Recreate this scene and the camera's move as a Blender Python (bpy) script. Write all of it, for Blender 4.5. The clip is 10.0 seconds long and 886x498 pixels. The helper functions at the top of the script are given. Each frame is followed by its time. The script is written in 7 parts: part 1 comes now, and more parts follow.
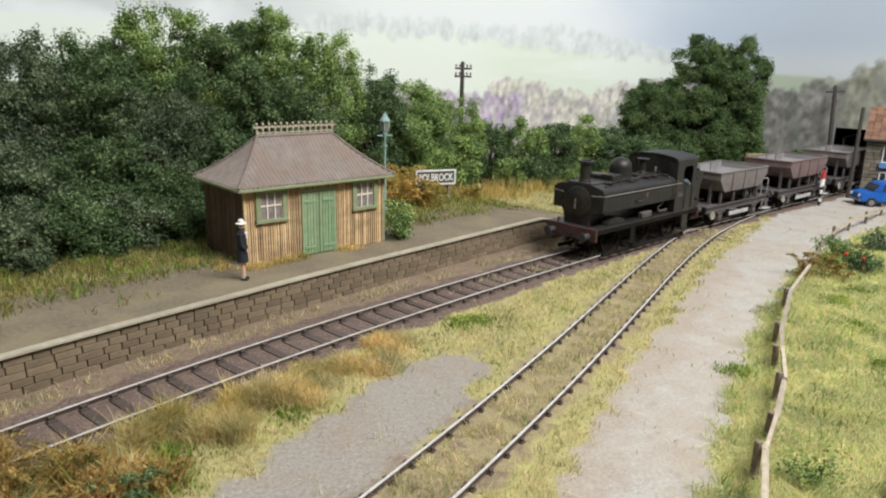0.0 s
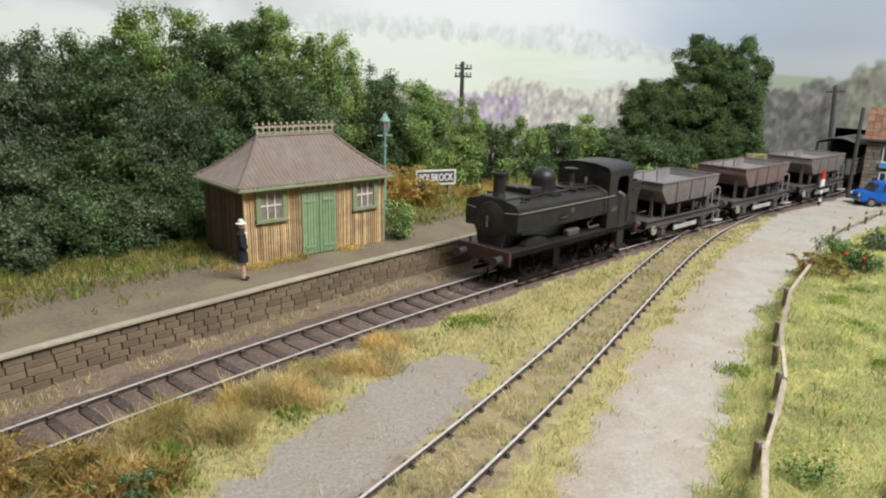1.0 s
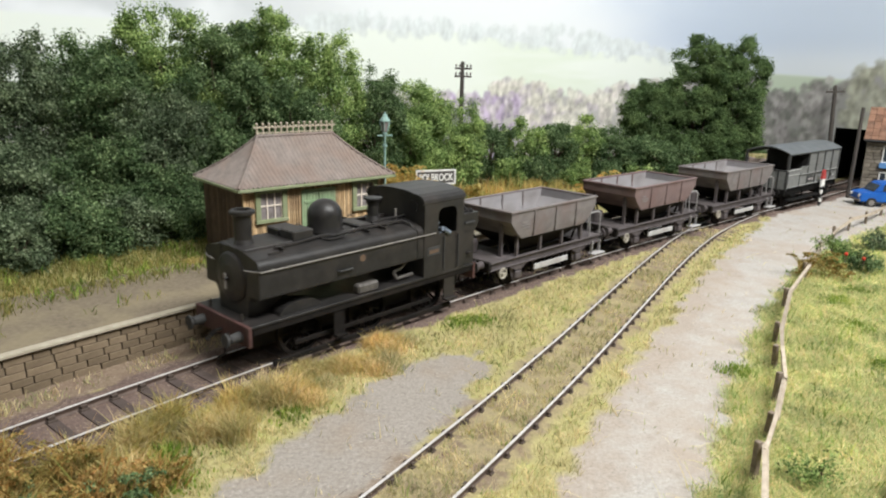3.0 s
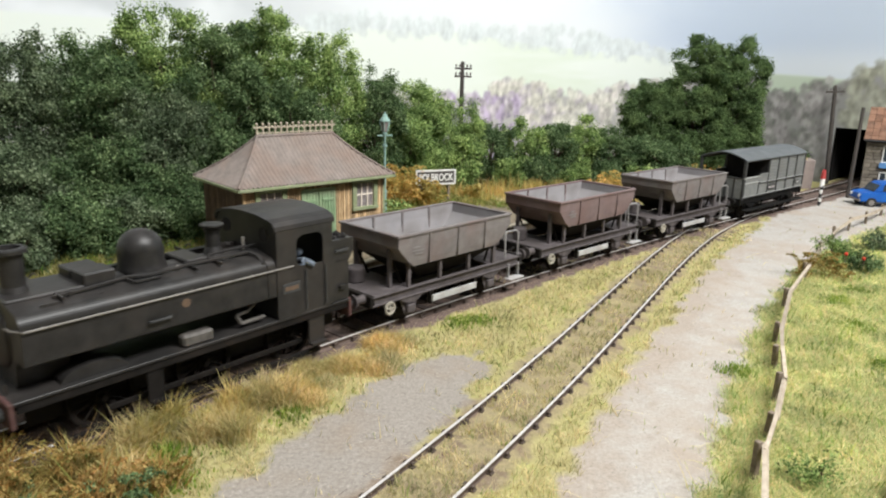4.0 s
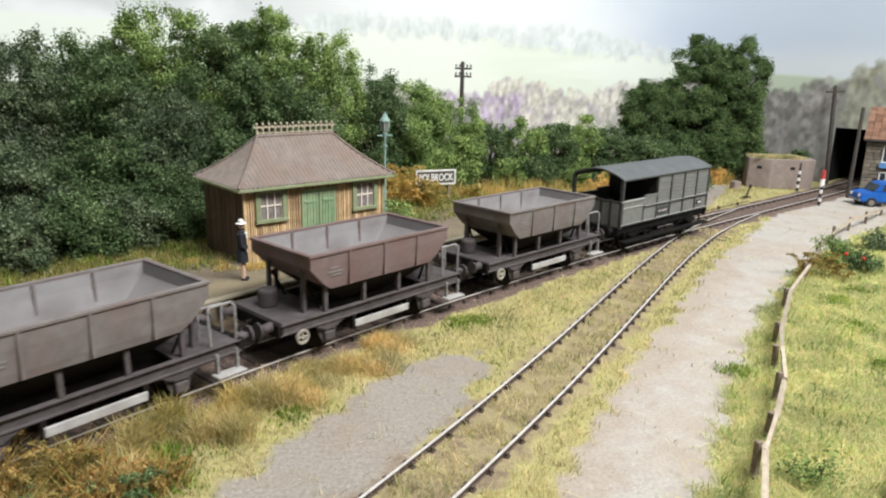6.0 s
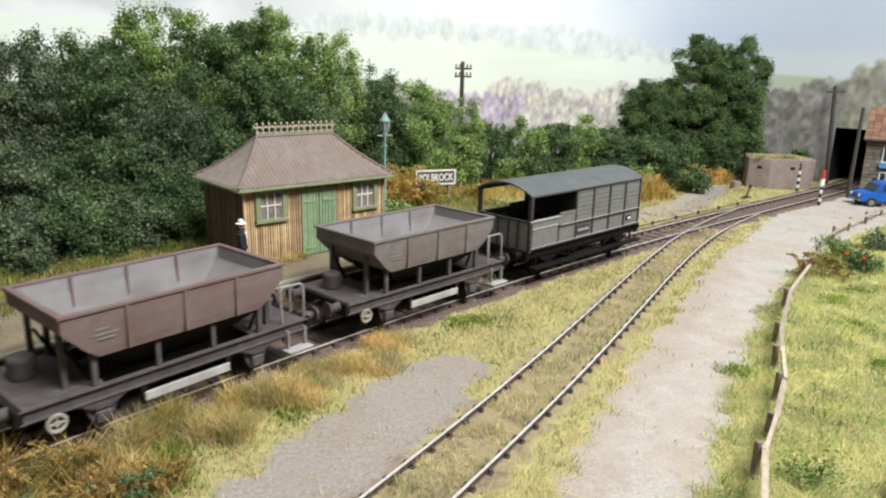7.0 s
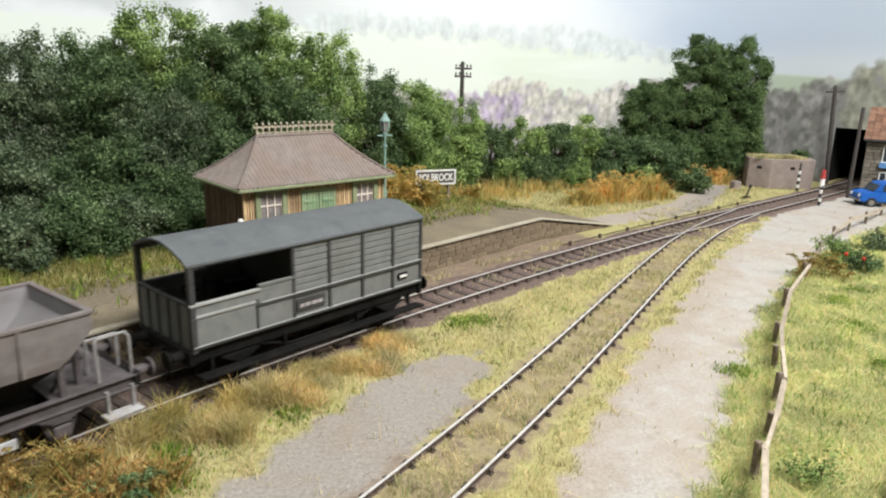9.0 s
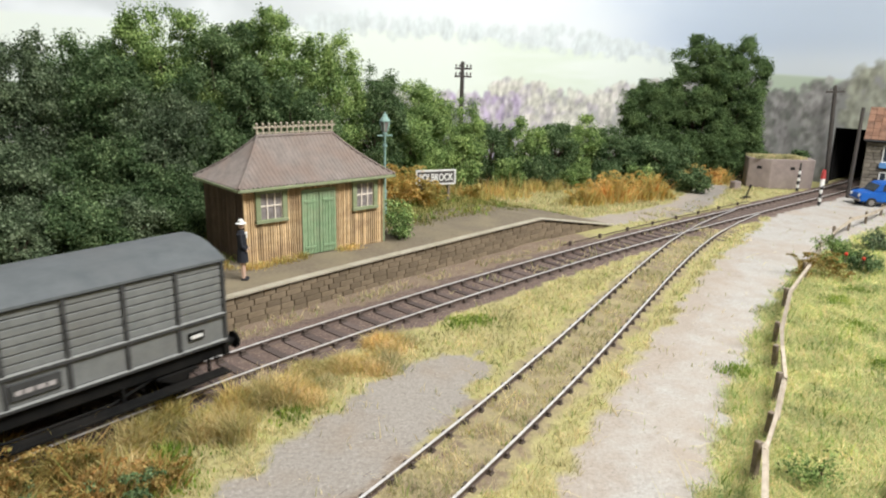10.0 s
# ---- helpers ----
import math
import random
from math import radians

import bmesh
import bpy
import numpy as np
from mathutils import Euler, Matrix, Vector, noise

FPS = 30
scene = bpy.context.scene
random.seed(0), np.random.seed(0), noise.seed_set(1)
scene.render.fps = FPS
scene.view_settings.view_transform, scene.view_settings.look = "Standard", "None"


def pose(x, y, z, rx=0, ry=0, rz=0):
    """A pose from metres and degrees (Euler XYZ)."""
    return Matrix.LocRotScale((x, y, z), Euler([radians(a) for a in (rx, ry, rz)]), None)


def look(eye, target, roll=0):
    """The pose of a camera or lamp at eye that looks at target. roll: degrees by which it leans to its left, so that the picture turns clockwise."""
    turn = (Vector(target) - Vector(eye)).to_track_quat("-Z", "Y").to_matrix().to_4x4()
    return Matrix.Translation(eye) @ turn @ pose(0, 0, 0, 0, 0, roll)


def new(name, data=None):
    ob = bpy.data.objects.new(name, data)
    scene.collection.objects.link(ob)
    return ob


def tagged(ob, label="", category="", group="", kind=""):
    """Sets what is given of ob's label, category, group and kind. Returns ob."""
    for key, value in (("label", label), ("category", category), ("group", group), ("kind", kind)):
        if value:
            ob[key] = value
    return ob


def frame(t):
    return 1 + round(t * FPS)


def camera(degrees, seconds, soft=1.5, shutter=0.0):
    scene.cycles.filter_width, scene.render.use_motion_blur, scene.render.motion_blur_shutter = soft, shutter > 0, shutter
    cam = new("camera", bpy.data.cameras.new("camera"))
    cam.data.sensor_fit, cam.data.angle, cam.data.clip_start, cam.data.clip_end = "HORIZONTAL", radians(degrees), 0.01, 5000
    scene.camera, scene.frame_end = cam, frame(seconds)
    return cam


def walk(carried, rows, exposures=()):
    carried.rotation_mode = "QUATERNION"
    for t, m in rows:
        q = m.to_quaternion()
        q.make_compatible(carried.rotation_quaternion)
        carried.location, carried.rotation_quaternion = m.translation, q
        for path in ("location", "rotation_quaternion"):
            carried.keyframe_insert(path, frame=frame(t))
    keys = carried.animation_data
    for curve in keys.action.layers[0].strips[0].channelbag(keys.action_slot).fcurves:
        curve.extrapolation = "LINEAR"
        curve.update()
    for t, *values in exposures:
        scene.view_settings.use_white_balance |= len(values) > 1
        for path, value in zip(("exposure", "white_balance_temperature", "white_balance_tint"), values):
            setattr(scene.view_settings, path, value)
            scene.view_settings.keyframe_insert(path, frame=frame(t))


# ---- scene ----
# A 4 mm scale model railway. Sizes below are in prototype metres and are brought to the model's true size by S.
S = 1 / 76.2
cam = camera(66.08, 10.0, soft=2.1, shutter=0.35)
EYE = Vector((0, 0, 7.46)) * S
TILT = radians(14.887)
AIM = EYE + Vector((0, math.cos(TILT), -math.sin(TILT)))
walk(cam, [(0.0, look(EYE, AIM, 1.42)), (10.0, look(EYE, AIM, 1.42))],
     exposures=[(0.0, -0.59), (1.0, -0.61), (1.6, -0.60), (2.6, -0.45), (4.5, -0.36), (10.0, -0.37)])

# ---- light: a room with a diffuse ceiling and a lighting strip over the front of the layout ----
world = bpy.data.worlds.new("room_air")
world.use_nodes = True
world.node_tree.nodes["Background"].inputs[0].default_value = (0.9, 0.95, 1.0, 1)
world.node_tree.nodes["Background"].inputs[1].default_value = 0.02
scene.world = world


def area_lamp(name, place, target, w, h, watts, colour):
    data = bpy.data.lights.new(name, "AREA")
    data.shape, data.size, data.size_y, data.energy, data.color = "RECTANGLE", w, h, watts, colour
    ob = new(name, data)
    ob.matrix_world = look(Vector(place), Vector(target))
    return ob


area_lamp("layout_lamp", (0.46, -0.02, 0.76), (0.27, 0.32, 0.0), 0.65, 0.22, 23.5, (1.0, 1.0, 0.985))
area_lamp("ceiling_lamp", (0.0, 0.2, 1.26), (0.0, 0.2, 0.0), 1.7, 1.2, 7, (0.93, 0.99, 1.0))

# ---- the line of the railway ----
KX = np.array([-14, -6, 0, 6, 12, 20, 30, 42.0])
KY = np.array([4.756, 15.295, 21.984, 28.027, 33.60, 40.65, 49.7, 62.5])
G = 1.366


def natural(kx, ky, x):
    """A natural cubic through the knots, going on straight at both ends."""
    n, h = len(kx), np.diff(kx)
    a, b = np.eye(n), np.zeros(n)
    for i in range(1, n - 1):
        a[i, i - 1:i + 2] = h[i - 1], 2 * (h[i - 1] + h[i]), h[i]
        b[i] = 6 * ((ky[i + 1] - ky[i]) / h[i] - (ky[i] - ky[i - 1]) / h[i - 1])
    m = np.linalg.solve(a, b)
    c = np.clip(x, kx[0], kx[-1])
    i = np.clip(np.searchsorted(kx, c) - 1, 0, n - 2)
    d1, d0, hh = kx[i + 1] - c, c - kx[i], h[i]
    y = (m[i] * d1 ** 3 + m[i + 1] * d0 ** 3) / (6 * hh) + (ky[i] / hh - m[i] * hh / 6) * d1 + (ky[i + 1] / hh - m[i + 1] * hh / 6) * d0
    s0 = (ky[1] - ky[0]) / h[0] - h[0] / 6 * m[1]
    s1 = (ky[-1] - ky[-2]) / h[-1] + h[-1] / 6 * m[-2]
    return y + np.where(x < kx[0], (x - kx[0]) * s0, 0) + np.where(x > kx[-1], (x - kx[-1]) * s1, 0)


class Line:
    """A way on the ground, with places by distance s along it and offset o to its left."""

    def __init__(self, x, y, zero):
        self.x, self.y = x, y
        self.s = np.concatenate([[0], np.cumsum(np.hypot(np.diff(x), np.diff(y)))])
        self.s -= np.interp(zero, x, self.s)

    def at(self, s, o=0.0):
        e = 0.25
        x, y = np.interp(s, self.s, self.x), np.interp(s, self.s, self.y)
        dx = np.interp(s + e, self.s, self.x) - np.interp(s - e, self.s, self.x)
        dy = np.interp(s + e, self.s, self.y) - np.interp(s - e, self.s, self.y)
        n = np.hypot(dx, dy)
        return x - o * dy / n, y + o * dx / n

    def turn(self, s):
        (x0, y0), (x1, y1) = self.at(s - 0.25), self.at(s + 0.25)
        return math.atan2(y1 - y0, x1 - x0)

    def offset(self, px, py):
        """Distance along and to the left, for arrays of places."""
        px, py = np.asarray(px, float), np.asarray(py, float)
        ss, oo = np.zeros(px.shape), np.zeros(px.shape)
        xs, ys, st = self.x[::8], self.y[::8], self.s[::8]
        tx, ty = np.gradient(xs), np.gradient(ys)
        n = np.hypot(tx, ty)
        for k in range(0, px.size, 4000):
            qx, qy = px.flat[k:k + 4000], py.flat[k:k + 4000]
            i = ((xs[None] - qx[:, None]) ** 2 + (ys[None] - qy[:, None]) ** 2).argmin(1)
            ss.flat[k:k + 4000] = st[i]
            oo.flat[k:k + 4000] = (-ty[i] * (qx - xs[i]) + tx[i] * (qy - ys[i])) / n[i]
        return ss, oo


XS = np.linspace(-60, 75, 2701)
main = Line(XS, natural(KX, KY, XS), 0)
SX = np.linspace(-12, 24, 721)
siding = Line(SX, natural(np.array([-4.2, -0.83, 0.9, 3.57, 7.3, 12.3, 14.6, 17.2, 20.0, 22.0]),
                          np.array([5.0, 10.194, 12.913, 17.336, 23.865, 32.0, 35.02, 37.98, 40.58, 42.36]), SX), 0.9)
PLAT_S, PLAT_O = np.array([-60, -12, -6.6, 2.7, 9.3, 15]), np.array([2.45, 2.42, 2.36, 2.6, 2.93, 2.6])
PLAT_Z, GROUND_Z = 0.9, -0.17


def train_s(t):
    u = t - 5.0
    return 18.546 - 5.561 * u - 0.1445 * u ** 2 - 0.00677 * u ** 3 + 0.00193 * u ** 4


# ---- mesh helpers ----
def at(x, y, z=0.0, rz=0.0, rx=0.0, ry=0.0):
    return pose(x * S, y * S, z * S, rx, ry, rz)


def thing(name, m, label, category, group="", kind=""):
    ob = new(name)
    ob.empty_display_size = 0.005
    ob.matrix_world = m
    return tagged(ob, label, category, group, kind)


def mesh_of(name, bm, material, smooth=False):
    bmesh.ops.scale(bm, vec=(S, S, S), verts=bm.verts)
    me = bpy.data.meshes.new(name)
    bm.to_mesh(me)
    bm.free()
    me.materials.append(material)
    if smooth:
        for f in me.polygons:
            f.use_smooth = True
    return me


def part(name, bm, material, parent, label="", smooth=False, m=None):
    ob = new(name, mesh_of(name, bm, material, smooth))
    ob.parent = parent
    if m is not None:
        ob.matrix_basis = m
    return tagged(ob, label)


def single(name, bm, material, m, label, category, group="", kind="", smooth=False):
    ob = new(name, mesh_of(name, bm, material, smooth))
    ob.matrix_world = m
    return tagged(ob, label, category, group, kind)


def raw(name, verts, faces, material, smooth=False):
    me = bpy.data.meshes.new(name)
    v = np.asarray(verts, np.float64) * S
    me.from_pydata(v.tolist(), [], faces if isinstance(faces, list) else faces.tolist())
    me.materials.append(material)
    if smooth:
        for f in me.polygons:
            f.use_smooth = True
    return me


def box(bm, x0, x1, y0, y1, z0, z1, bevel=0.0, m=None):
    c = bmesh.ops.create_cube(bm, size=1)["verts"]
    for v in c:
        v.co = Vector((x0 + (v.co.x + 0.5) * (x1 - x0), y0 + (v.co.y + 0.5) * (y1 - y0), z0 + (v.co.z + 0.5) * (z1 - z0)))
    if m is not None:
        bmesh.ops.transform(bm, matrix=m, verts=c)
    if bevel:
        edges = list({e for v in c for e in v.link_edges})
        bmesh.ops.bevel(bm, geom=edges, offset=bevel, segments=1, affect="EDGES")
    return bm


def rod(bm, a, b, r, n=8, r2=None, cap=True):
    a, b = Vector(a), Vector(b)
    m = Matrix.Translation((a + b) / 2) @ (b - a).to_track_quat("Z", "Y").to_matrix().to_4x4()
    bmesh.ops.create_cone(bm, cap_ends=cap, segments=n, radius1=r, radius2=r if r2 is None else r2, depth=(b - a).length, matrix=m)
    return bm


def pipe(bm, points, r, n=6):
    for a, b in zip(points, points[1:]):
        rod(bm, a, b, r, n)
    return bm


def lathe(bm, profile, n=20, m=None):
    """A turned shape about z from (radius, height) pairs."""
    rings = []
    for r, z in profile:
        rings.append([bm.verts.new((r * math.cos(2 * math.pi * k / n), r * math.sin(2 * math.pi * k / n), z)) for k in range(n)])
    for lo, hi in zip(rings, rings[1:]):
        for k in range(n):
            bm.faces.new((lo[k], lo[(k + 1) % n], hi[(k + 1) % n], hi[k]))
    bm.faces.new(rings[0][::-1])
    bm.faces.new(rings[-1])
    if m is not None:
        bmesh.ops.transform(bm, matrix=m, verts=[v for ring in rings for v in ring])
    return bm


def extrude_yz(bm, outline, x0, x1):
    """A prism along x over an outline of (y, z)."""
    a = [bm.verts.new((x0, y, z)) for y, z in outline]
    b = [bm.verts.new((x1, y, z)) for y, z in outline]
    n = len(outline)
    for k in range(n):
        bm.faces.new((a[k], a[(k + 1) % n], b[(k + 1) % n], b[k]))
    bm.faces.new(a[::-1])
    bm.faces.new(b)
    bmesh.ops.recalc_face_normals(bm, faces=bm.faces)
    return bm


def extrude_xz(bm, outline, y0, y1):
    a = [bm.verts.new((x, y0, z)) for x, z in outline]
    b = [bm.verts.new((x, y1, z)) for x, z in outline]
    n = len(outline)
    for k in range(n):
        bm.faces.new((a[k], a[(k + 1) % n], b[(k + 1) % n], b[k]))
    bm.faces.new(a[::-1])
    bm.faces.new(b)
    bmesh.ops.recalc_face_normals(bm, faces=bm.faces)
    return bm


def sweep(line, stations, section, lift=0.0):
    """Vertices and faces of an (offset, height) section carried along a line; closed round the section and at the ends."""
    v, f, n = [], [], len(section(stations[0]) if callable(section) else section)
    for s in stations:
        sec = section(s) if callable(section) else section
        for o, z in sec:
            x, y = line.at(s, o)
            v.append((x, y, z + lift))
    for i in range(len(stations) - 1):
        for k in range(n):
            a, b = i * n + k, i * n + (k + 1) % n
            f.append((a, b, b + n, a + n))
    f.append(tuple(range(n))[::-1])
    e = (len(stations) - 1) * n
    f.append(tuple(range(e, e + n)))
    return v, f


# ---- materials ----
def mat(name, a, b, grain=0.3, rough=0.8, metal=0.0, bump=0.0, stain=None, stain_size=3.0, stain_amount=0.5,
        spread=0.25, per=None, stretch=(1, 1, 1), gloss=0.3):
    """Two tones mixed by fine grain, a stain at a larger size, and relief. Sizes in prototype metres.
    per: 'object' or 'island' varies brightness from piece to piece by spread."""
    m = bpy.data.materials.new(name)
    m.use_nodes = True
    nt = m.node_tree
    nodes, link = nt.nodes, nt.links.new
    bsdf = nodes["Principled BSDF"]
    bsdf.inputs["Roughness"].default_value = rough
    bsdf.inputs["Metallic"].default_value = metal
    bsdf.inputs["Specular IOR Level"].default_value = gloss
    tc = nodes.new("ShaderNodeTexCoord")
    mp = nodes.new("ShaderNodeMapping")
    mp.inputs["Scale"].default_value = [k / S for k in stretch]
    link(tc.outputs["Object"], mp.inputs["Vector"])
    fine = nodes.new("ShaderNodeTexNoise")
    fine.inputs["Scale"].default_value = 1 / grain
    fine.inputs["Detail"].default_value = 5
    fine.inputs["Roughness"].default_value = 0.65
    link(mp.outputs[0], fine.inputs["Vector"])
    ramp = nodes.new("ShaderNodeMapRange")
    ramp.inputs[1].default_value, ramp.inputs[2].default_value = 0.3, 0.7
    link(fine.outputs[0], ramp.inputs[0])
    mix = nodes.new("ShaderNodeMix")
    mix.data_type = "RGBA"
    mix.inputs[6].default_value, mix.inputs[7].default_value = (*a, 1), (*b, 1)
    link(ramp.outputs[0], mix.inputs[0])
    colour = mix.outputs[2]
    if stain:
        big = nodes.new("ShaderNodeTexNoise")
        big.inputs["Scale"].default_value = 1 / stain_size
        big.inputs["Detail"].default_value = 4
        link(mp.outputs[0], big.inputs["Vector"])
        r2 = nodes.new("ShaderNodeMapRange")
        r2.inputs[1].default_value, r2.inputs[2].default_value, r2.inputs[4].default_value = 0.45, 0.68, stain_amount
        link(big.outputs[0], r2.inputs[0])
        m2 = nodes.new("ShaderNodeMix")
        m2.data_type = "RGBA"
        m2.inputs[7].default_value = (*stain, 1)
        link(r2.outputs[0], m2.inputs[0])
        link(colour, m2.inputs[6])
        colour = m2.outputs[2]
    if per:
        src = nodes.new("ShaderNodeObjectInfo").outputs["Random"] if per == "object" else nodes.new("ShaderNodeNewGeometry").outputs["Random Per Island"]
        r3 = nodes.new("ShaderNodeMapRange")
        r3.inputs[3].default_value, r3.inputs[4].default_value = 1 - spread, 1 + spread
        link(src, r3.inputs[0])
        hsv = nodes.new("ShaderNodeHueSaturation")
        link(r3.outputs[0], hsv.inputs["Value"])
        link(colour, hsv.inputs["Color"])
        colour = hsv.outputs[0]
    link(colour, bsdf.inputs["Base Color"])
    if bump:
        bp = nodes.new("ShaderNodeBump")
        bp.inputs["Strength"].default_value = 0.6
        bp.inputs["Distance"].default_value = bump * S
        link(fine.outputs[0], bp.inputs["Height"])
        link(bp.outputs[0], bsdf.inputs["Normal"])
    return m


def tones(name, stops, rough=0.9, per="island", thin=0.3, gain=1.0, patch=1.3):
    """Many pieces, each with one tone out of a ramp, and patches of the given size that vary them together."""
    m = bpy.data.materials.new(name)
    m.use_nodes = True
    nodes, link = m.node_tree.nodes, m.node_tree.links.new
    bsdf = nodes["Principled BSDF"]
    bsdf.inputs["Roughness"].default_value = rough
    bsdf.inputs["Specular IOR Level"].default_value = 0.1
    src = nodes.new("ShaderNodeObjectInfo").outputs["Random"] if per == "object" else nodes.new("ShaderNodeNewGeometry").outputs["Random Per Island"]
    cr = nodes.new("ShaderNodeValToRGB")
    el = cr.color_ramp.elements
    while len(el) < len(stops):
        el.new(0.5)
    for k, c in enumerate(stops):
        el[k].position = k / (len(stops) - 1)
        el[k].color = (*[min(0.75, gain * w) for w in c], 1)
    link(src, cr.inputs[0])
    colour = cr.outputs[0]
    if patch:
        geo = nodes.new("ShaderNodeNewGeometry")
        big = nodes.new("ShaderNodeTexNoise")
        big.inputs["Scale"].default_value, big.inputs["Detail"].default_value = 1 / (patch * S), 3
        link(geo.outputs["Position"], big.inputs["Vector"])
        vary = nodes.new("ShaderNodeMapRange")
        for n_in, w in enumerate((0.3, 0.7, 0.62, 1.38)):
            vary.inputs[n_in + 1].default_value = w
        link(big.outputs[0], vary.inputs[0])
        turn = nodes.new("ShaderNodeMapRange")
        for n_in, w in enumerate((0.3, 0.7, 0.515, 0.485)):
            turn.inputs[n_in + 1].default_value = w
        link(big.outputs[0], turn.inputs[0])
        hsv = nodes.new("ShaderNodeHueSaturation")
        link(vary.outputs[0], hsv.inputs["Value"])
        link(turn.outputs[0], hsv.inputs["Hue"])
        link(colour, hsv.inputs["Color"])
        colour = hsv.outputs[0]
    link(colour, bsdf.inputs["Base Color"])
    back = nodes.new("ShaderNodeBsdfTranslucent")
    link(colour, back.inputs[0])
    both = nodes.new("ShaderNodeMixShader")
    both.inputs[0].default_value = thin
    link(bsdf.outputs[0], both.inputs[1])
    link(back.outputs[0], both.inputs[2])
    link(both.outputs[0], nodes["Material Output"].inputs[0])
    return m


soil = mat("soil", (0.17, 0.125, 0.085), (0.30, 0.235, 0.165), 0.25, 0.95, bump=0.05, stain=(0.13, 0.11, 0.06), stain_size=2.5)
rail_steel = mat("rail_steel", (0.07, 0.05, 0.04), (0.12, 0.085, 0.07), 0.2, 0.6, 0.3)
chair_iron = mat("chair_iron", (0.045, 0.034, 0.028), (0.085, 0.062, 0.05), 0.12, 0.8)
rail_head = mat("rail_head", (0.72, 0.70, 0.68), (0.54, 0.51, 0.49), 0.3, 0.45, 0.4)
sleeper_wood = mat("sleeper_wood", (0.062, 0.045, 0.039), (0.125, 0.094, 0.083), 0.15, 0.9, bump=0.03, per="object", spread=0.3, stretch=(1, 6, 1))
stone = mat("platform_stone", (0.135, 0.102, 0.066), (0.235, 0.182, 0.122), 0.22, 0.9, bump=0.03, stain=(0.085, 0.058, 0.043), stain_size=0.9, stain_amount=0.7, per="object", spread=0.2)
mortar = mat("mortar", (0.045, 0.034, 0.026), (0.075, 0.058, 0.045), 0.2, 0.95)
coping = mat("coping_stone", (0.31, 0.275, 0.21), (0.42, 0.38, 0.30), 0.3, 0.9, bump=0.02, stain=(0.25, 0.22, 0.16), stain_size=1.5, stain_amount=0.6)
asphalt = mat("platform_asphalt", (0.12, 0.096, 0.066), (0.205, 0.168, 0.12), 0.15, 0.95, bump=0.015, stain=(0.23, 0.19, 0.12), stain_size=1.6, stain_amount=0.7)
black_paint = mat("weathered_black", (0.0125, 0.012, 0.0118), (0.026, 0.0245, 0.024), 0.3, 0.42, stain=(0.042, 0.035, 0.031), stain_size=0.9, stain_amount=0.5, bump=0.012, gloss=0.3)
frame_black = mat("frame_black", (0.006, 0.0055, 0.005), (0.014, 0.012, 0.011), 0.25, 0.75, stain=(0.030, 0.022, 0.017), stain_size=0.9, stain_amount=0.4, gloss=0.12)
hopper_grey = mat("hopper_grey", (0.122, 0.108, 0.105), (0.185, 0.167, 0.162), 0.35, 0.75, stain=(0.145, 0.10, 0.092), stain_size=1.3, stain_amount=0.6, bump=0.008)
hopper_rust = mat("hopper_rust", (0.13, 0.091, 0.089), (0.185, 0.136, 0.132), 0.35, 0.8, stain=(0.13, 0.075, 0.065), stain_size=1.4, stain_amount=0.7, bump=0.008)
van_grey = mat("van_grey", (0.125, 0.129, 0.125), (0.185, 0.189, 0.182), 0.3, 0.75, stain=(0.12, 0.115, 0.105), stain_size=1.2, stain_amount=0.55, bump=0.006)
roof_grey = mat("van_roof", (0.078, 0.086, 0.090), (0.112, 0.12, 0.125), 0.5, 0.8, stain=(0.10, 0.10, 0.10), stain_size=2.0)
backdrop_paint = mat("backdrop_sky", (0.8, 0.84, 0.86), (0.84, 0.86, 0.87), 6.0, 1.0)
boards_tan = mat("hut_boards", (0.45, 0.30, 0.155), (0.62, 0.455, 0.27), 0.3, 0.9, bump=0.01, stain=(0.25, 0.16, 0.10), stain_size=0.7, stain_amount=0.6, per="object", spread=0.34)
roof_iron = mat("corrugated_iron", (0.16, 0.135, 0.12), (0.25, 0.21, 0.19), 0.3, 0.85, stain=(0.19, 0.125, 0.095), stain_size=1.2, bump=0.01)


# ---- ground ----
road = Line(np.linspace(1.0, 30, 600), natural(np.array([1.0, 2.9, 5.2, 7.3, 11.9, 17.7, 22.8, 27.0, 30]), np.array([5.0, 9.6, 14.4, 18.1, 25.6, 33.0, 38.9, 43.2, 45.5]), np.linspace(1.0, 30, 600)), 2.9)
patch = Line(np.linspace(-7, 1.6, 200), natural(np.array([-7, -4.4, -2.7, -1.1, 0.4, 1.6]), np.array([3.5, 7.6, 10.7, 13.9, 16.6, 18.4]), np.linspace(-7, 1.6, 200)), -2.7)
lane = Line(np.linspace(6, 20.5, 300), natural(np.array([6, 10.0, 13.2, 15.4, 17.4, 19.3, 20.5]), np.array([34.2, 36.3, 38.8, 41.6, 45.0, 49.0, 53]), np.linspace(6, 20.5, 300)), 6)


def smooth(a, b, x):
    k = np.clip((np.asarray(x, float) - a) / (b - a), 0, 1)
    return k * k * (3 - 2 * k)


def wobble(x, y, size, seed=0.0):
    """A cheap smooth unevenness between -1 and 1."""
    u, v = np.asarray(x) / size + seed, np.asarray(y) / size - 2.3 * seed
    return (np.sin(u * 2.1 + 1.7 * np.sin(v * 1.3)) + np.sin(v * 2.7 + 1.9 * np.sin(u * 1.1 + 0.8)) + np.sin((u + v) * 4.3 + 1.3 * np.sin(u * 3.1))) / 3


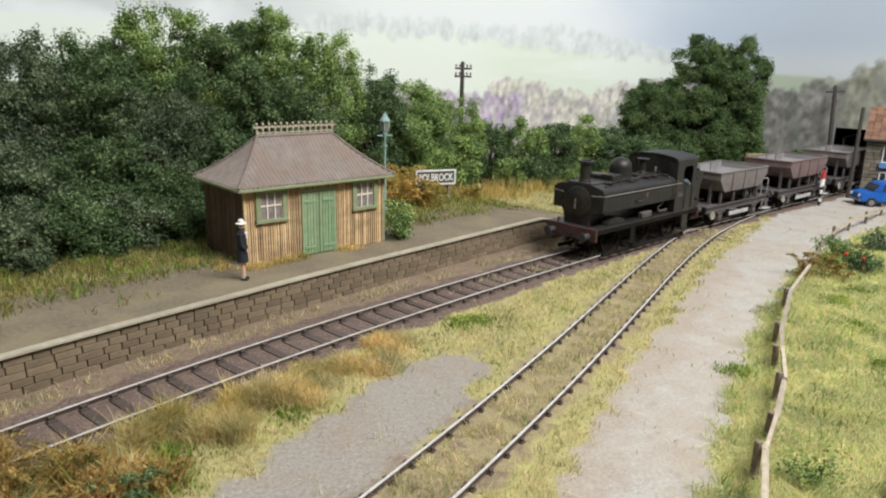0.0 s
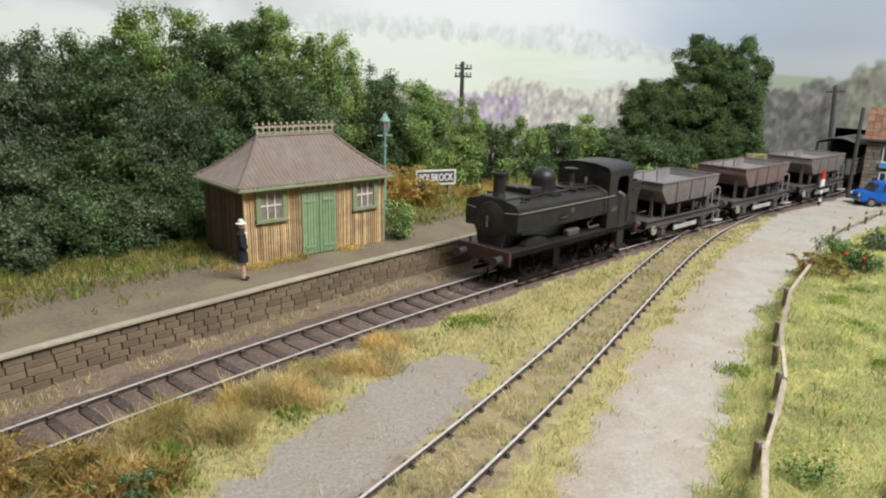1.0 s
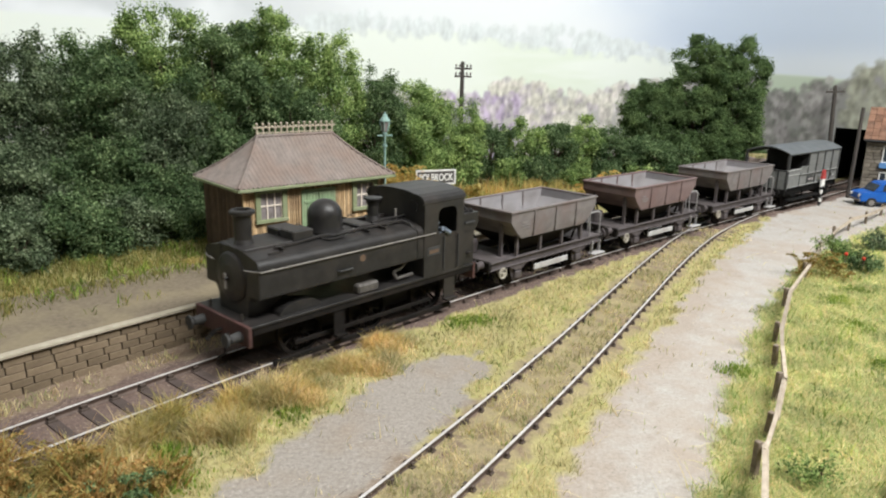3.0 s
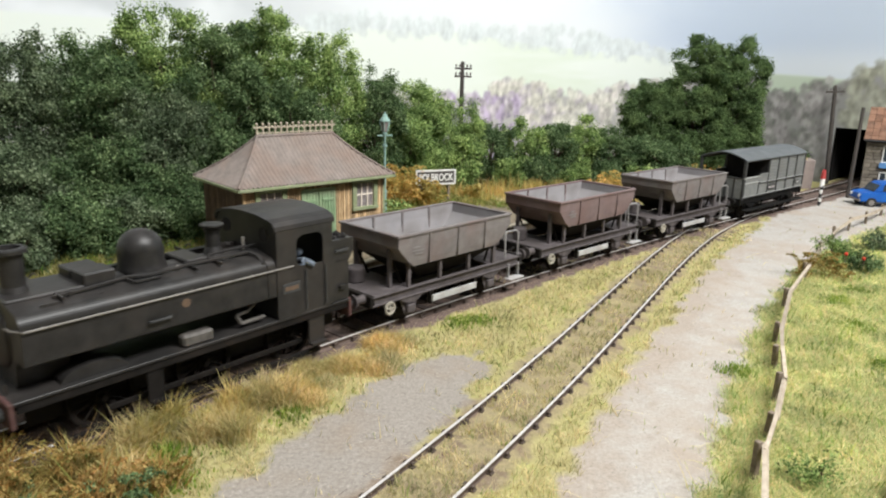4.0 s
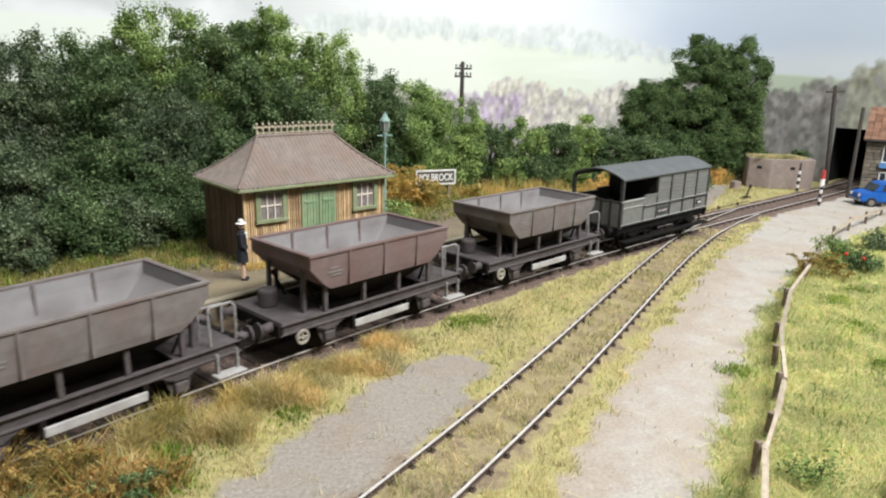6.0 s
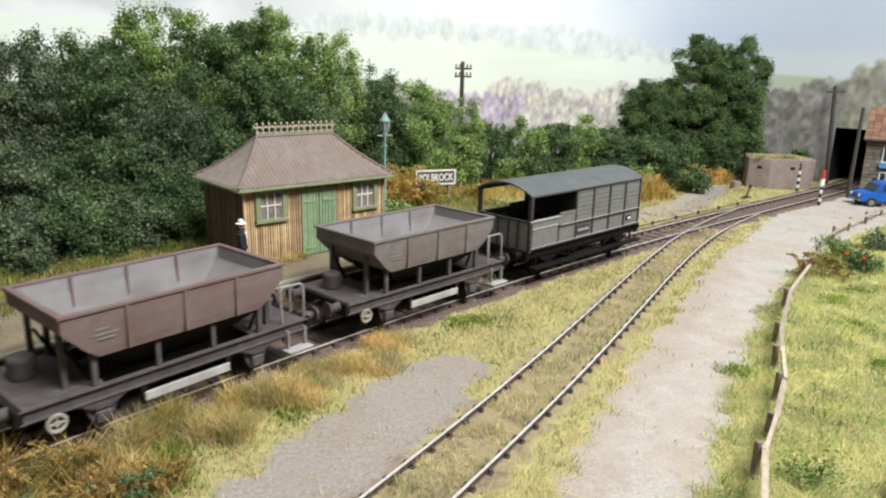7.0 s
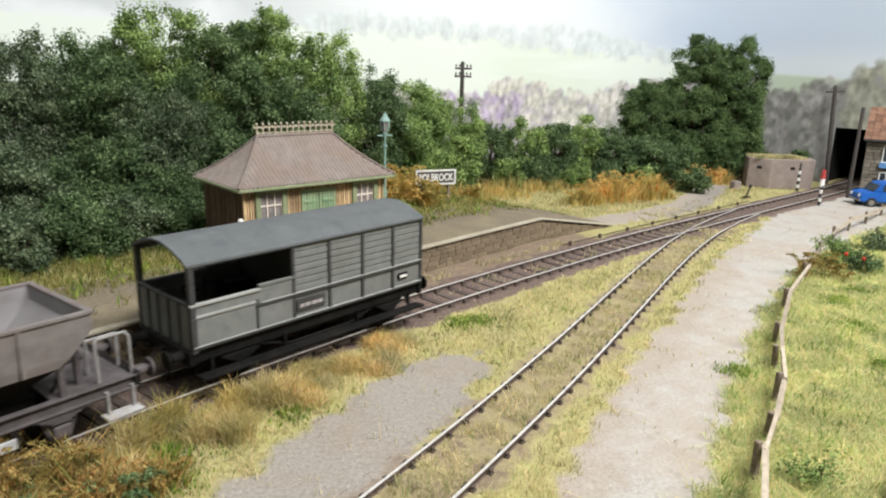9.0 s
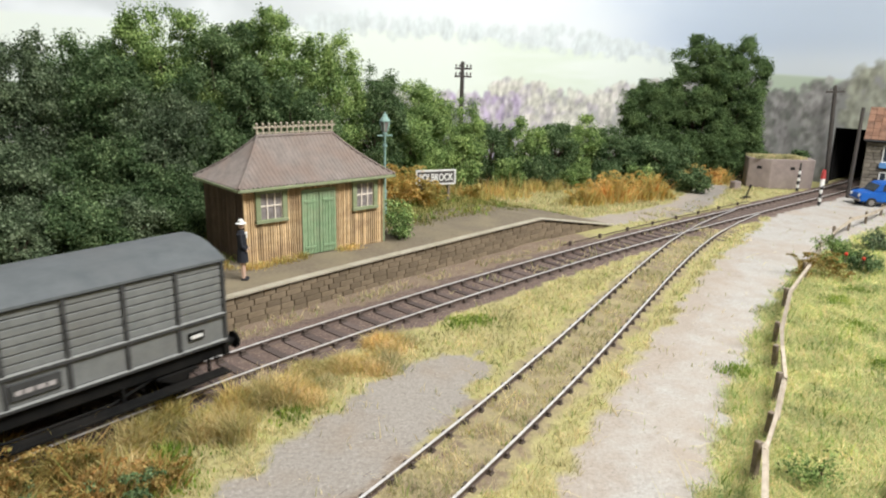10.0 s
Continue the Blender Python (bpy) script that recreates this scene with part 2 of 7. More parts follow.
def fields(x, y):
    """Offsets from the lines, and how bare of grass a place is: 1 is grit."""
    ms, mo = main.offset(x, y)
    ss, so = siding.offset(x, y)
    rs, ro = road.offset(x, y)
    ps, po = patch.offset(x, y)
    ls, lo = lane.offset(x, y)
    n = 0.45 * wobble(x, y, 1.1) + 0.25 * wobble(x, y, 0.45, 3.1)
    half = np.interp(rs, [-4, 6, 14, 24, 30, 36, 44], [1.15, 1.2, 1.15, 1.6, 2.2, 3.0, 3.0])
    g = 1 - smooth(-0.35, 0.45, np.abs(ro) - half + 0.55 * n)
    g = np.maximum(g, (1 - smooth(-0.3, 0.5, np.abs(po) - np.interp(ps, [-10, 0, 5, 7.0, 8.6], [1.3, 1.25, 1.1, 0.75, -1.2]) + 0.6 * n)))
    g = np.maximum(g, 1 - smooth(-0.3, 0.5, np.abs(lo) - np.interp(ls, [0, 1.5, 12, 20], [-1.2, 0.9, 0.95, 0.9]) + 0.5 * n))
    return ms, mo, ss, so, ro, g, n


def ground_height(x, y):
    ms, mo, ss, so, ro, g, n = fields(x, y)
    z = GROUND_Z + 0.04 * wobble(x, y, 1.7, 1.2) * smooth(1.5, 3, np.abs(mo)) * smooth(1.3, 2.5, np.abs(so))
    z = z + 0.05 * smooth(0.72, 0.95, np.abs(mo)) * (1 - smooth(1.3, 1.9, np.abs(mo)))
    z = z + 0.03 * (1 - smooth(0.75, 1.6, np.abs(so)))
    bank = smooth(3.3, 3.6, mo) * (1 - smooth(8.6, 13.4, ms))
    z = z + bank * (PLAT_Z - GROUND_Z - 0.08)
    z = z + 0.06 * np.clip(mo - 9, 0, 8) * (1 - smooth(20, 28, ms))
    z = z + 0.03 * np.clip(-ro - 2.2, 0, 6)
    return z


gxs = np.concatenate([np.linspace(-62, -18, 30), np.linspace(-17.6, 30, 260), np.linspace(30.8, 48, 20)])
gys = np.concatenate([np.linspace(-52, 5, 30), np.linspace(5.4, 50, 245), np.linspace(50.8, 70, 22)])
gx, gy = np.meshgrid(gxs, gys)
nx, ny = len(gxs), len(gys)
gv = np.stack([gx.ravel(), gy.ravel(), ground_height(gx, gy).ravel()], -1)
idx = np.arange(nx * ny).reshape(ny, nx)
gf = np.stack([idx[:-1, :-1], idx[:-1, 1:], idx[1:, 1:], idx[1:, :-1]], -1).reshape(-1, 4)


def ground_material():
    """Grit, ballast and soil under the grass, laid out by two masks of the mesh."""
    m = bpy.data.materials.new("earth_and_grit")
    m.use_nodes = True
    nodes, link = m.node_tree.nodes, m.node_tree.links.new
    bsdf = nodes["Principled BSDF"]
    bsdf.inputs["Roughness"].default_value, bsdf.inputs["Specular IOR Level"].default_value = 0.95, 0.15
    tc = nodes.new("ShaderNodeTexCoord")

    def noise_of(size, detail=4):
        n = nodes.new("ShaderNodeTexNoise")
        n.inputs["Scale"].default_value, n.inputs["Detail"].default_value, n.inputs["Roughness"].default_value = 1 / (size * S), detail, 0.7
        link(tc.outputs["Object"], n.inputs["Vector"])
        return n.outputs[0]

    def ramp(v, lo, hi, a=0.0, b=1.0):
        r = nodes.new("ShaderNodeMapRange")
        for k, w in enumerate((lo, hi, a, b)):
            r.inputs[k + 1].default_value = w
        link(v, r.inputs[0])
        return r.outputs[0]

    def blend(f, a, b):
        x = nodes.new("ShaderNodeMix")
        x.data_type = "RGBA"
        link(f, x.inputs[0])
        for k, c in ((6, a), (7, b)):
            if isinstance(c, tuple):
                x.inputs[k].default_value = (*c, 1)
            else:
                link(c, x.inputs[k])
        return x.outputs[2]

    def total(a, b):
        q = nodes.new("ShaderNodeMath")
        link(a, q.inputs[0])
        link(b, q.inputs[1])
        return q.outputs[0]

    def mask(name):
        q = nodes.new("ShaderNodeAttribute")
        q.attribute_name = name
        return q.outputs["Fac"]

    fine, mid, big = noise_of(0.09, 5), noise_of(0.5), noise_of(2.6)
    grit = blend(ramp(fine, 0.3, 0.7), (0.29, 0.268, 0.245), (0.435, 0.41, 0.375))
    grit = blend(ramp(mid, 0.5, 0.75, 0, 0.55), grit, (0.25, 0.225, 0.20))
    grit = blend(ramp(noise_of(4.0), 0.45, 0.66, 0, 0.7), grit, (0.33, 0.27, 0.215))
    trod = blend(ramp(fine, 0.3, 0.7), (0.26, 0.215, 0.175), (0.37, 0.315, 0.265))
    grit = blend(ramp(total(mask("trodden"), ramp(mid, 0.2, 0.8, -0.35, 0.35)), 0.25, 1.0, 0, 0.85), grit, trod)
    speck = noise_of(0.05, 1)
    grit = blend(ramp(speck, 0.68, 0.74, 0, 0.6), grit, (0.16, 0.14, 0.12))
    cinder = blend(ramp(fine, 0.3, 0.7), (0.195, 0.172, 0.150), (0.335, 0.303, 0.268))
    cinder = blend(ramp(big, 0.45, 0.68, 0, 0.6), cinder, (0.25, 0.195, 0.145))
    cinder = blend(ramp(speck, 0.66, 0.72, 0, 0.7), cinder, (0.42, 0.39, 0.35))
    grit = blend(mask("cinder"), grit, cinder)
    dirt = blend(ramp(fine, 0.3, 0.7), (0.25, 0.22, 0.10), (0.42, 0.37, 0.18))
    dirt = blend(ramp(mid, 0.45, 0.7, 0, 0.7), dirt, (0.33, 0.34, 0.11))
    stone_bed = blend(ramp(fine, 0.32, 0.68), (0.078, 0.054, 0.046), (0.175, 0.126, 0.107))
    stone_bed = blend(ramp(mid, 0.5, 0.72, 0, 0.6), stone_bed, (0.19, 0.14, 0.105))
    stone_bed = blend(ramp(speck, 0.64, 0.70, 0, 0.7), stone_bed, (0.40, 0.33, 0.27))
    edge = ramp(mid, 0.2, 0.8, -0.3, 0.3)
    colour = blend(ramp(total(mask("grit"), edge), 0.3, 0.7), dirt, grit)
    bare = blend(ramp(fine, 0.3, 0.7), (0.135, 0.098, 0.068), (0.275, 0.21, 0.152))
    bare = blend(ramp(mid, 0.48, 0.7, 0, 0.7), bare, (0.165, 0.11, 0.082))
    bare = blend(ramp(speck, 0.64, 0.70, 0, 0.6), bare, (0.44, 0.37, 0.30))
    colour = blend(ramp(total(mask("earth"), edge), 0.3, 0.75), colour, bare)
    colour = blend(ramp(total(mask("ballast"), edge), 0.35, 0.75), colour, stone_bed)
    link(colour, bsdf.inputs["Base Color"])
    bp = nodes.new("ShaderNodeBump")
    bp.inputs["Strength"].default_value, bp.inputs["Distance"].default_value = 0.7, 0.025 * S
    link(fine, bp.inputs["Height"])
    link(bp.outputs[0], bsdf.inputs["Normal"])
    return m


g_me = raw("ground", gv, gf, ground_material(), True)
f_ms, f_mo, f_ss, f_so, f_ro, f_g, f_n = fields(gv[:, 0], gv[:, 1])
bal = 1 - smooth(1.15, 1.65, np.abs(f_mo) + 0.4 * f_n)
bal = np.maximum(bal, 0.42 * (1 - smooth(0.75, 1.15, np.abs(f_so) + 0.6 * f_n)) * smooth(-0.5, 0.5, wobble(gv[:, 0], gv[:, 1], 0.8, 30.0)))
p_s, p_o = patch.offset(gv[:, 0], gv[:, 1])
trodden = smooth(-0.6, 0.9, f_ro + 0.7 * wobble(gv[:, 0], gv[:, 1], 2.2, 6.0)) * (1 - smooth(24, 36, gv[:, 1]))
trodden = np.maximum(trodden, smooth(3.5, 5.0, f_ro) * smooth(32, 36, gv[:, 1]))
# worn pinkish earth in the four-foot of the siding and along the platform's foot
cess = smooth(1.1, 1.4, f_mo) * (1 - smooth(2.7, 3.2, f_mo)) * (1 - smooth(10, 13.5, f_ms + 2 * f_n))
four_foot = (1 - smooth(0.85, 1.25, np.abs(f_so) + 0.5 * f_n)) * (f_ss < 26)
earth = np.maximum(cess, 0.58 * four_foot)
for nm, val in (("earth", earth), ("grit", f_g), ("trodden", trodden), ("ballast", bal), ("cinder", 1 - smooth(1.6, 2.2, np.abs(p_o)))):
    g_me.attributes.new(nm, "FLOAT", "POINT").data.foreach_set("value", val.astype(np.float32))
tagged(new("ground", g_me), "trampled earth, pale grit paths and brown ballast", "ground", kind="structure")

# ---- railway lines ----


def rails(line, s0, s1, name, label, proud=0.035, pitch=0.69, end=None, points=None):
    top = thing(name, Matrix.Identity(4), label, "railway track", kind="structure")
    st = np.arange(s0, end or s1, 0.6)
    for side in (-1, 1):
        web = [(side * G / 2 + o, z) for o, z in ((-0.07, -0.16), (0.07, -0.16), (0.02, -0.12), (0.02, -0.05), (0.036, -0.045), (0.036, -0.012), (-0.036, -0.012), (-0.036, -0.045), (-0.02, -0.05), (-0.02, -0.12))]
        ob = new("rail", raw("rail", *sweep(line, st, web), rail_steel))
        ob.parent = top
        hd = new("rail_head", raw("rail_head", *sweep(line, st, [(side * G / 2 - 0.03, -0.0121), (side * G / 2 + 0.03, -0.0121), (side * G / 2 + 0.026, 0.0), (side * G / 2 - 0.026, 0.0)]), rail_head))
        hd.parent = ob
    def timber(o0, o1):
        return mesh_of("sleeper", box(bmesh.new(), -0.125, 0.125, o0, o1, GROUND_Z - 0.06, GROUND_Z + proud, 0.012), sleeper_wood)
    sl = timber(-1.22, 1.22)
    bm = bmesh.new()
    k = 1.0 if proud > 0.02 else 0.72
    for side in (-1, 1):
        box(bm, -0.10 * k, 0.10 * k, side * G / 2 - 0.19 * k, side * G / 2 + 0.19 * k, GROUND_Z + 0.02, GROUND_Z + 0.065, 0.01)
        for q in (-1, 1):
            box(bm, -0.075 * k, 0.075 * k, side * G / 2 + q * 0.085 - 0.045 * k, side * G / 2 + q * 0.085 + 0.045 * k, GROUND_Z + 0.05, GROUND_Z + 0.145, 0.015)
    ch = mesh_of("rail_chairs", bm, chair_iron)
    for s in np.arange(s0, s1, pitch):
        x, y = line.at(s)
        m = at(x, y, 0, math.degrees(line.turn(s)) + random.uniform(-1, 1))
        # the points lie on timbers that reach under both ways
        far = points(s) if points else 0.0
        ob = new("sleeper", timber(-1.22 + far, 1.22) if far < -0.05 else sl)
        ob.parent, ob.matrix_basis = top, m
        oc = new("rail_chairs", ch)
        oc.parent, oc.matrix_basis = ob, Matrix.Identity(4)
    return top


join_s, join_o = main.offset(siding.x[::6], siding.y[::6])


def points_reach(s):
    """How far the siding stands off the main line where timbers of the points carry both."""
    return float(np.interp(s, join_s, join_o)) if 16.2 < s < 25 else 0.0


rails(main, 0.35 - 0.69 * 70, 56, "main_line", "bullhead railway track with rusty rails and dark sleepers", points=points_reach)
rails(siding, -12, 22.2, "siding", "overgrown siding track with rusty rails in grass", 0.014, end=30.2)
# a rod with its stools beside the far rail works the points
rodding = thing("point_rodding", Matrix.Identity(4), "thin rusty rod on small stools beside the rails", "rod", kind="structure")
v, f = sweep(main, np.arange(9, 27.5, 0.6), [(1.42, -0.05), (1.46, -0.05), (1.46, -0.01), (1.42, -0.01)])
ob = new("rod", raw("rod", v, f, rail_steel))
ob.parent = rodding
for q in np.arange(9.5, 27, 2.3):
    x, y = main.at(q, 1.44)
    part("stool", box(bmesh.new(), -0.06, 0.06, -0.06, 0.06, GROUND_Z - 0.03, 0.06, 0.015), chair_iron, rodding, m=at(x, y, 0, math.degrees(main.turn(q))))

# ---- platform ----
def plat_o(s):
    return float(np.interp(s, PLAT_S, PLAT_O))


RAMP0, RAMP1 = 9.3, 14.6


def plat_z(s):
    return PLAT_Z if s < RAMP0 else PLAT_Z + (s - RAMP0) / (RAMP1 - RAMP0) * (GROUND_Z + 0.1 - PLAT_Z)


platform = thing("platform", Matrix.Identity(4), "stone-faced station platform with pale coping and ash surface", "platform", kind="structure")
st = np.concatenate([np.arange(-48, RAMP0, 0.5), np.arange(RAMP0, RAMP1 + 0.01, 0.35)])
v, f = sweep(main, st, lambda s: [(plat_o(s) + 0.08, GROUND_Z - 0.1), (plat_o(s) + 0.08, plat_z(s) - 0.14), (plat_o(s) + 4.2, plat_z(s) - 0.14), (plat_o(s) + 4.2, GROUND_Z - 0.1)])
ob = new("core", raw("core", v, f, mortar))
ob.parent = platform
v, f = sweep(main, st, lambda s: [(plat_o(s) + 0.17, plat_z(s) - 0.14), (plat_o(s) + 0.17, plat_z(s) - 0.006), (plat_o(s) + 4.2, plat_z(s) - 0.006), (plat_o(s) + 4.2, plat_z(s) - 0.14)])
ob = new("surface", raw("surface", v, f, asphalt))
ob.parent = platform
v, f = sweep(main, st, lambda s: [(plat_o(s) - 0.06, plat_z(s) - 0.075), (plat_o(s) - 0.06, plat_z(s) - 0.02), (plat_o(s) - 0.04, plat_z(s)), (plat_o(s) + 0.17, plat_z(s)), (plat_o(s) + 0.17, plat_z(s) - 0.075)])
ob = new("coping", raw("coping", v, f, coping))
ob.parent = platform

rng = np.random.default_rng(4)
for c in range(5):
    z0 = GROUND_Z - 0.03 + c * 0.196
    s = -15.0 + 0.25 * (c % 2)
    while s < RAMP1 - 0.6:
        w = rng.uniform(0.38, 0.66)
        zt = min(z0 + 0.186, plat_z(s + w) - 0.09)
        if zt - z0 > 0.06:
            out, o1 = rng.uniform(0.0, 0.014), plat_o(s + w / 2)
            x, y = main.at(s + w / 2, o1 + 0.08)
            bm = box(bmesh.new(), -w / 2 + 0.009, w / 2 - 0.009, -0.045 - out, 0.02, 0, zt - z0, 0.014)
            part("block", bm, stone, platform, m=at(x, y, z0, math.degrees(main.turn(s + w / 2)) + math.degrees(math.atan2(plat_o(s + w) - plat_o(s), w)) * 0.9))
        s += w

# ---- station hut ----
HUT = at(-6.54, 21.84, PLAT_Z, math.degrees(math.atan2(25.65 - 21.84, -2.31 + 6.54)))
HL, HD, HE = 5.69, 2.98, 2.62
hut_green = mat("hut_green_paint", (0.17, 0.26, 0.14), (0.24, 0.34, 0.20), 0.25, 0.75, stain=(0.28, 0.30, 0.19), stain_size=0.6, stain_amount=0.5, bump=0.006, per="object", spread=0.12)
trim_green = mat("trim_green", (0.17, 0.205, 0.11), (0.255, 0.285, 0.16), 0.2, 0.75, stain=(0.28, 0.29, 0.20), stain_size=0.5)
# end boards: darker than the front, shade of the unlit side in the colour
boards_shaded = mat("hut_shaded_boards", (0.085, 0.058, 0.044), (0.14, 0.096, 0.072), 0.3, 0.9, bump=0.01, per="object", spread=0.2)
sash_white = mat("sash_white", (0.60, 0.52, 0.44), (0.72, 0.64, 0.56), 0.2, 0.7)
pane_grey = mat("net_curtain", (0.13, 0.115, 0.11), (0.29, 0.255, 0.25), 0.25, 0.25)
crest_iron = mat("crest_iron", (0.34, 0.29, 0.22), (0.48, 0.42, 0.33), 0.2, 0.8)


def station_hut():
    hut = thing("station_hut", HUT, "timber station hut with green doors and rusty corrugated hipped roof", "hut")
    wall = part("wall", box(bmesh.new(), 0.04, HL - 0.04, 0.04, HD + 0.2, 0, HE), boards_shaded, hut)
    holes = [(0.44, 1.48, 1.42, 2.48), (4.28, 5.28, 1.42, 2.48), (2.2, 3.42, -0.1, 2.3)]
    rng = np.random.default_rng(7)
    x = 0.0
    while x < HL - 0.03:
        w = min(rng.uniform(0.07, 0.105), HL - x)
        mid, spans = x + w / 2, [(0.0, HE - 0.02)]
        for a, b, z0, z1 in holes:
            if a < mid < b:
                spans = [(lo, hi) for lo, hi in ((0.0, z0), (z1, HE - 0.02)) if hi - lo > 0.03]
        for lo, hi in spans:
            part("board", box(bmesh.new(), x + 0.011, x + w - 0.011, -rng.uniform(0.0, 0.03), 0.06, lo, hi, 0.006), boards_tan, wall)
        x += w
    y = 0.0
    while y < HD + 0.17:
        w = min(rng.uniform(0.10, 0.13), HD + 0.2 - y)
        part("board", box(bmesh.new(), -rng.uniform(0.0, 0.015), 0.06, y + 0.008, y + w - 0.008, 0, HE - 0.02, 0.006), boards_shaded, wall)
        y += w
    part("corner_post", box(bmesh.new(), -0.03, 0.07, -0.035, 0.05, 0, HE, 0.01), boards_tan, hut)
    part("corner_post", box(bmesh.new(), HL - 0.07, HL + 0.03, -0.035, 0.05, 0, HE, 0.01), trim_green, hut)
    for a, b, z0, z1 in holes[:2]:
        win = part("window", box(bmesh.new(), a, b, 0.0, 0.05, z0, z1), pane_grey, hut, "window with pale panes in a green frame")
        bm = bmesh.new()
        for q in ((a - 0.06, a + 0.12, z0, z1), (b - 0.12, b + 0.06, z0, z1)):
            box(bm, q[0], q[1], -0.10, 0.03, q[2], q[3], 0.01)
        box(bm, a - 0.08, b + 0.08, -0.11, 0.03, z1 - 0.1, z1 + 0.04, 0.01)
        part("frame", bm, trim_green, win)
        part("sill", box(bmesh.new(), a - 0.08, b + 0.08, -0.13, 0.03, z0 - 0.04, z0 + 0.08, 0.012), trim_green, win)
        bm = bmesh.new()
        for k in range(1, 3):
            xm = a + 0.1 + (b - a - 0.2) * k / 3
            box(bm, xm - 0.022, xm + 0.022, -0.035, 0.01, z0 + 0.08, z1 - 0.1)
        zm = (z0 + z1) / 2
        box(bm, a + 0.1, b - 0.1, -0.036, 0.01, zm - 0.025, zm + 0.025)
        for q in ((a + 0.1, a + 0.14), (b - 0.14, b - 0.1)):
            box(bm, q[0], q[1], -0.034, 0.01, z0 + 0.08, z1 - 0.1)
        part("glazing_bars", bm, sash_white, win, "white glazing bars")
    for a, b in ((2.2, 2.80), (2.82, 3.42)):
        leaf = part("door", box(bmesh.new(), a, b, -0.02, 0.03, 0.02, 2.27), hut_green, hut, "green planked door leaf, closed")
        n = 5
        for k in range(n):
            x0 = a + (b - a) * k / n
            part("plank", box(bmesh.new(), x0 + 0.006, x0 + (b - a) / n - 0.006, -0.045 - 0.008 * (k % 2), 0.0, 0.03, 2.26, 0.006), hut_green, leaf)
        for z in (0.22, 1.88):
            part("strap_hinge", box(bmesh.new(), a + (0.0 if a < 2.5 else 0.15), b - (0.15 if a < 2.5 else 0.0), -0.075, -0.03, z, z + 0.1, 0.01), hut_green, leaf)
    bm = bmesh.new()
    box(bm, 2.12, 2.2, -0.05, 0.03, 0, 2.34)
    box(bm, 3.42, 3.5, -0.05, 0.03, 0, 2.34)
    box(bm, 2.2, 3.42, -0.05, 0.03, 2.28, 2.36)
    part("door_frame", bm, hut_green, hut)
    # roof: corrugated sheets swept up in a slight hollow to a short ridge
    ov, rise, i0 = 0.30, 1.46, 1.32
    x0, x1, y0, y1 = -ov, HL + ov, -ov, HD + ov
    half = (y1 - y0) / 2

    def hollow(v):
        return HE + 0.02 + rise * (0.72 * v + 0.28 * v ** 2.2)

    def slope(n, length, inset, to_place, name):
        bm = bmesh.new()
        cols = []
        for k in range(n * 4 + 1):
            u = length * k / (n * 4)
            vm = max(0.003, min(1.0, u / inset, (length - u) / inset))
            bump = 0.036 * math.sin(k * math.pi / 2)
            cols.append([bm.verts.new(to_place(u, vm * j / 5, bump)) for j in range(6)])
        for a, b in zip(cols, cols[1:]):
            for j in range(5):
                bm.faces.new((a[j], b[j], b[j + 1], a[j + 1]))
        return bm
    roof = part("roof", box(bmesh.new(), x0 + 0.04, x1 - 0.04, y0 + 0.04, y1 - 0.04, HE - 0.03, HE + 0.01), trim_green, hut)
    for face in range(4):
        if face == 0:
            fn = lambda u, v, b: (x0 + u, y0 + half * v, hollow(v) + b)
            args = (40, x1 - x0, i0 + ov)
        elif face == 1:
            fn = lambda u, v, b: (x1 - u, y1 - half * v, hollow(v) + b)
            args = (40, x1 - x0, i0 + ov)
        elif face == 2:
            fn = lambda u, v, b: (x0 + (i0 + ov) * v, y1 - u, hollow(v) + b)
            args = (22, y1 - y0, half)
        else:
            fn = lambda u, v, b: (x1 - (i0 + ov) * v, y0 + u, hollow(v) + b)
            args = (22, y1 - y0, half)
        part("iron_sheet", slope(*args, fn, "s"), roof_iron, roof, smooth=True)
    for sx, ex in ((x0, x0 + i0 + ov), (x1, x1 - i0 - ov)):
        for sy in (y0, y1):
            pts = [(sx + (ex - sx) * v, sy + ((y0 + y1) / 2 - sy) * v, hollow(v) + 0.02) for v in np.linspace(0, 1, 6)]
            part("hip_roll", pipe(bmesh.new(), pts, 0.045, 6), roof_iron, roof)
    part("ridge_roll", rod(bmesh.new(), (x0 + i0 + ov - 0.05, (y0 + y1) / 2, HE + rise + 0.03), (x1 - i0 - ov + 0.05, (y0 + y1) / 2, HE + rise + 0.03), 0.06, 8), roof_iron, roof)
    for a, b in (((x0, y0), (x1, y0)), ((x0, y0), (x0, y1)), ((x1, y0), (x1, y1))):
        q = box(bmesh.new(), min(a[0], b[0]) - 0.04, max(a[0], b[0]) + 0.04, min(a[1], b[1]) - 0.04, max(a[1], b[1]) + 0.04, HE - 0.10, HE + 0.0, 0.015)
        part("gutter", q, trim_green, roof)
    # cresting
    cy, cz = (y0 + y1) / 2, HE + rise + 0.07
    cr = part("cresting", rod(bmesh.new(), (x0 + i0 + ov - 0.03, cy, cz + 0.06), (x1 - i0 - ov + 0.03, cy, cz + 0.06), 0.018, 6), crest_iron, hut, "row of small iron finials")
    bm = bmesh.new()
    rod(bm, (0, 0, -0.08), (0, 0, 0.34), 0.03, 6)
    rod(bm, (-0.10, 0, 0.24), (0.10, 0, 0.24), 0.026, 6)
    bmesh.ops.create_icosphere(bm, subdivisions=1, radius=0.055, matrix=Matrix.Translation((0, 0, 0.37)))
    bmesh.ops.create_icosphere(bm, subdivisions=1, radius=0.04, matrix=Matrix.Translation((-0.10, 0, 0.27)))
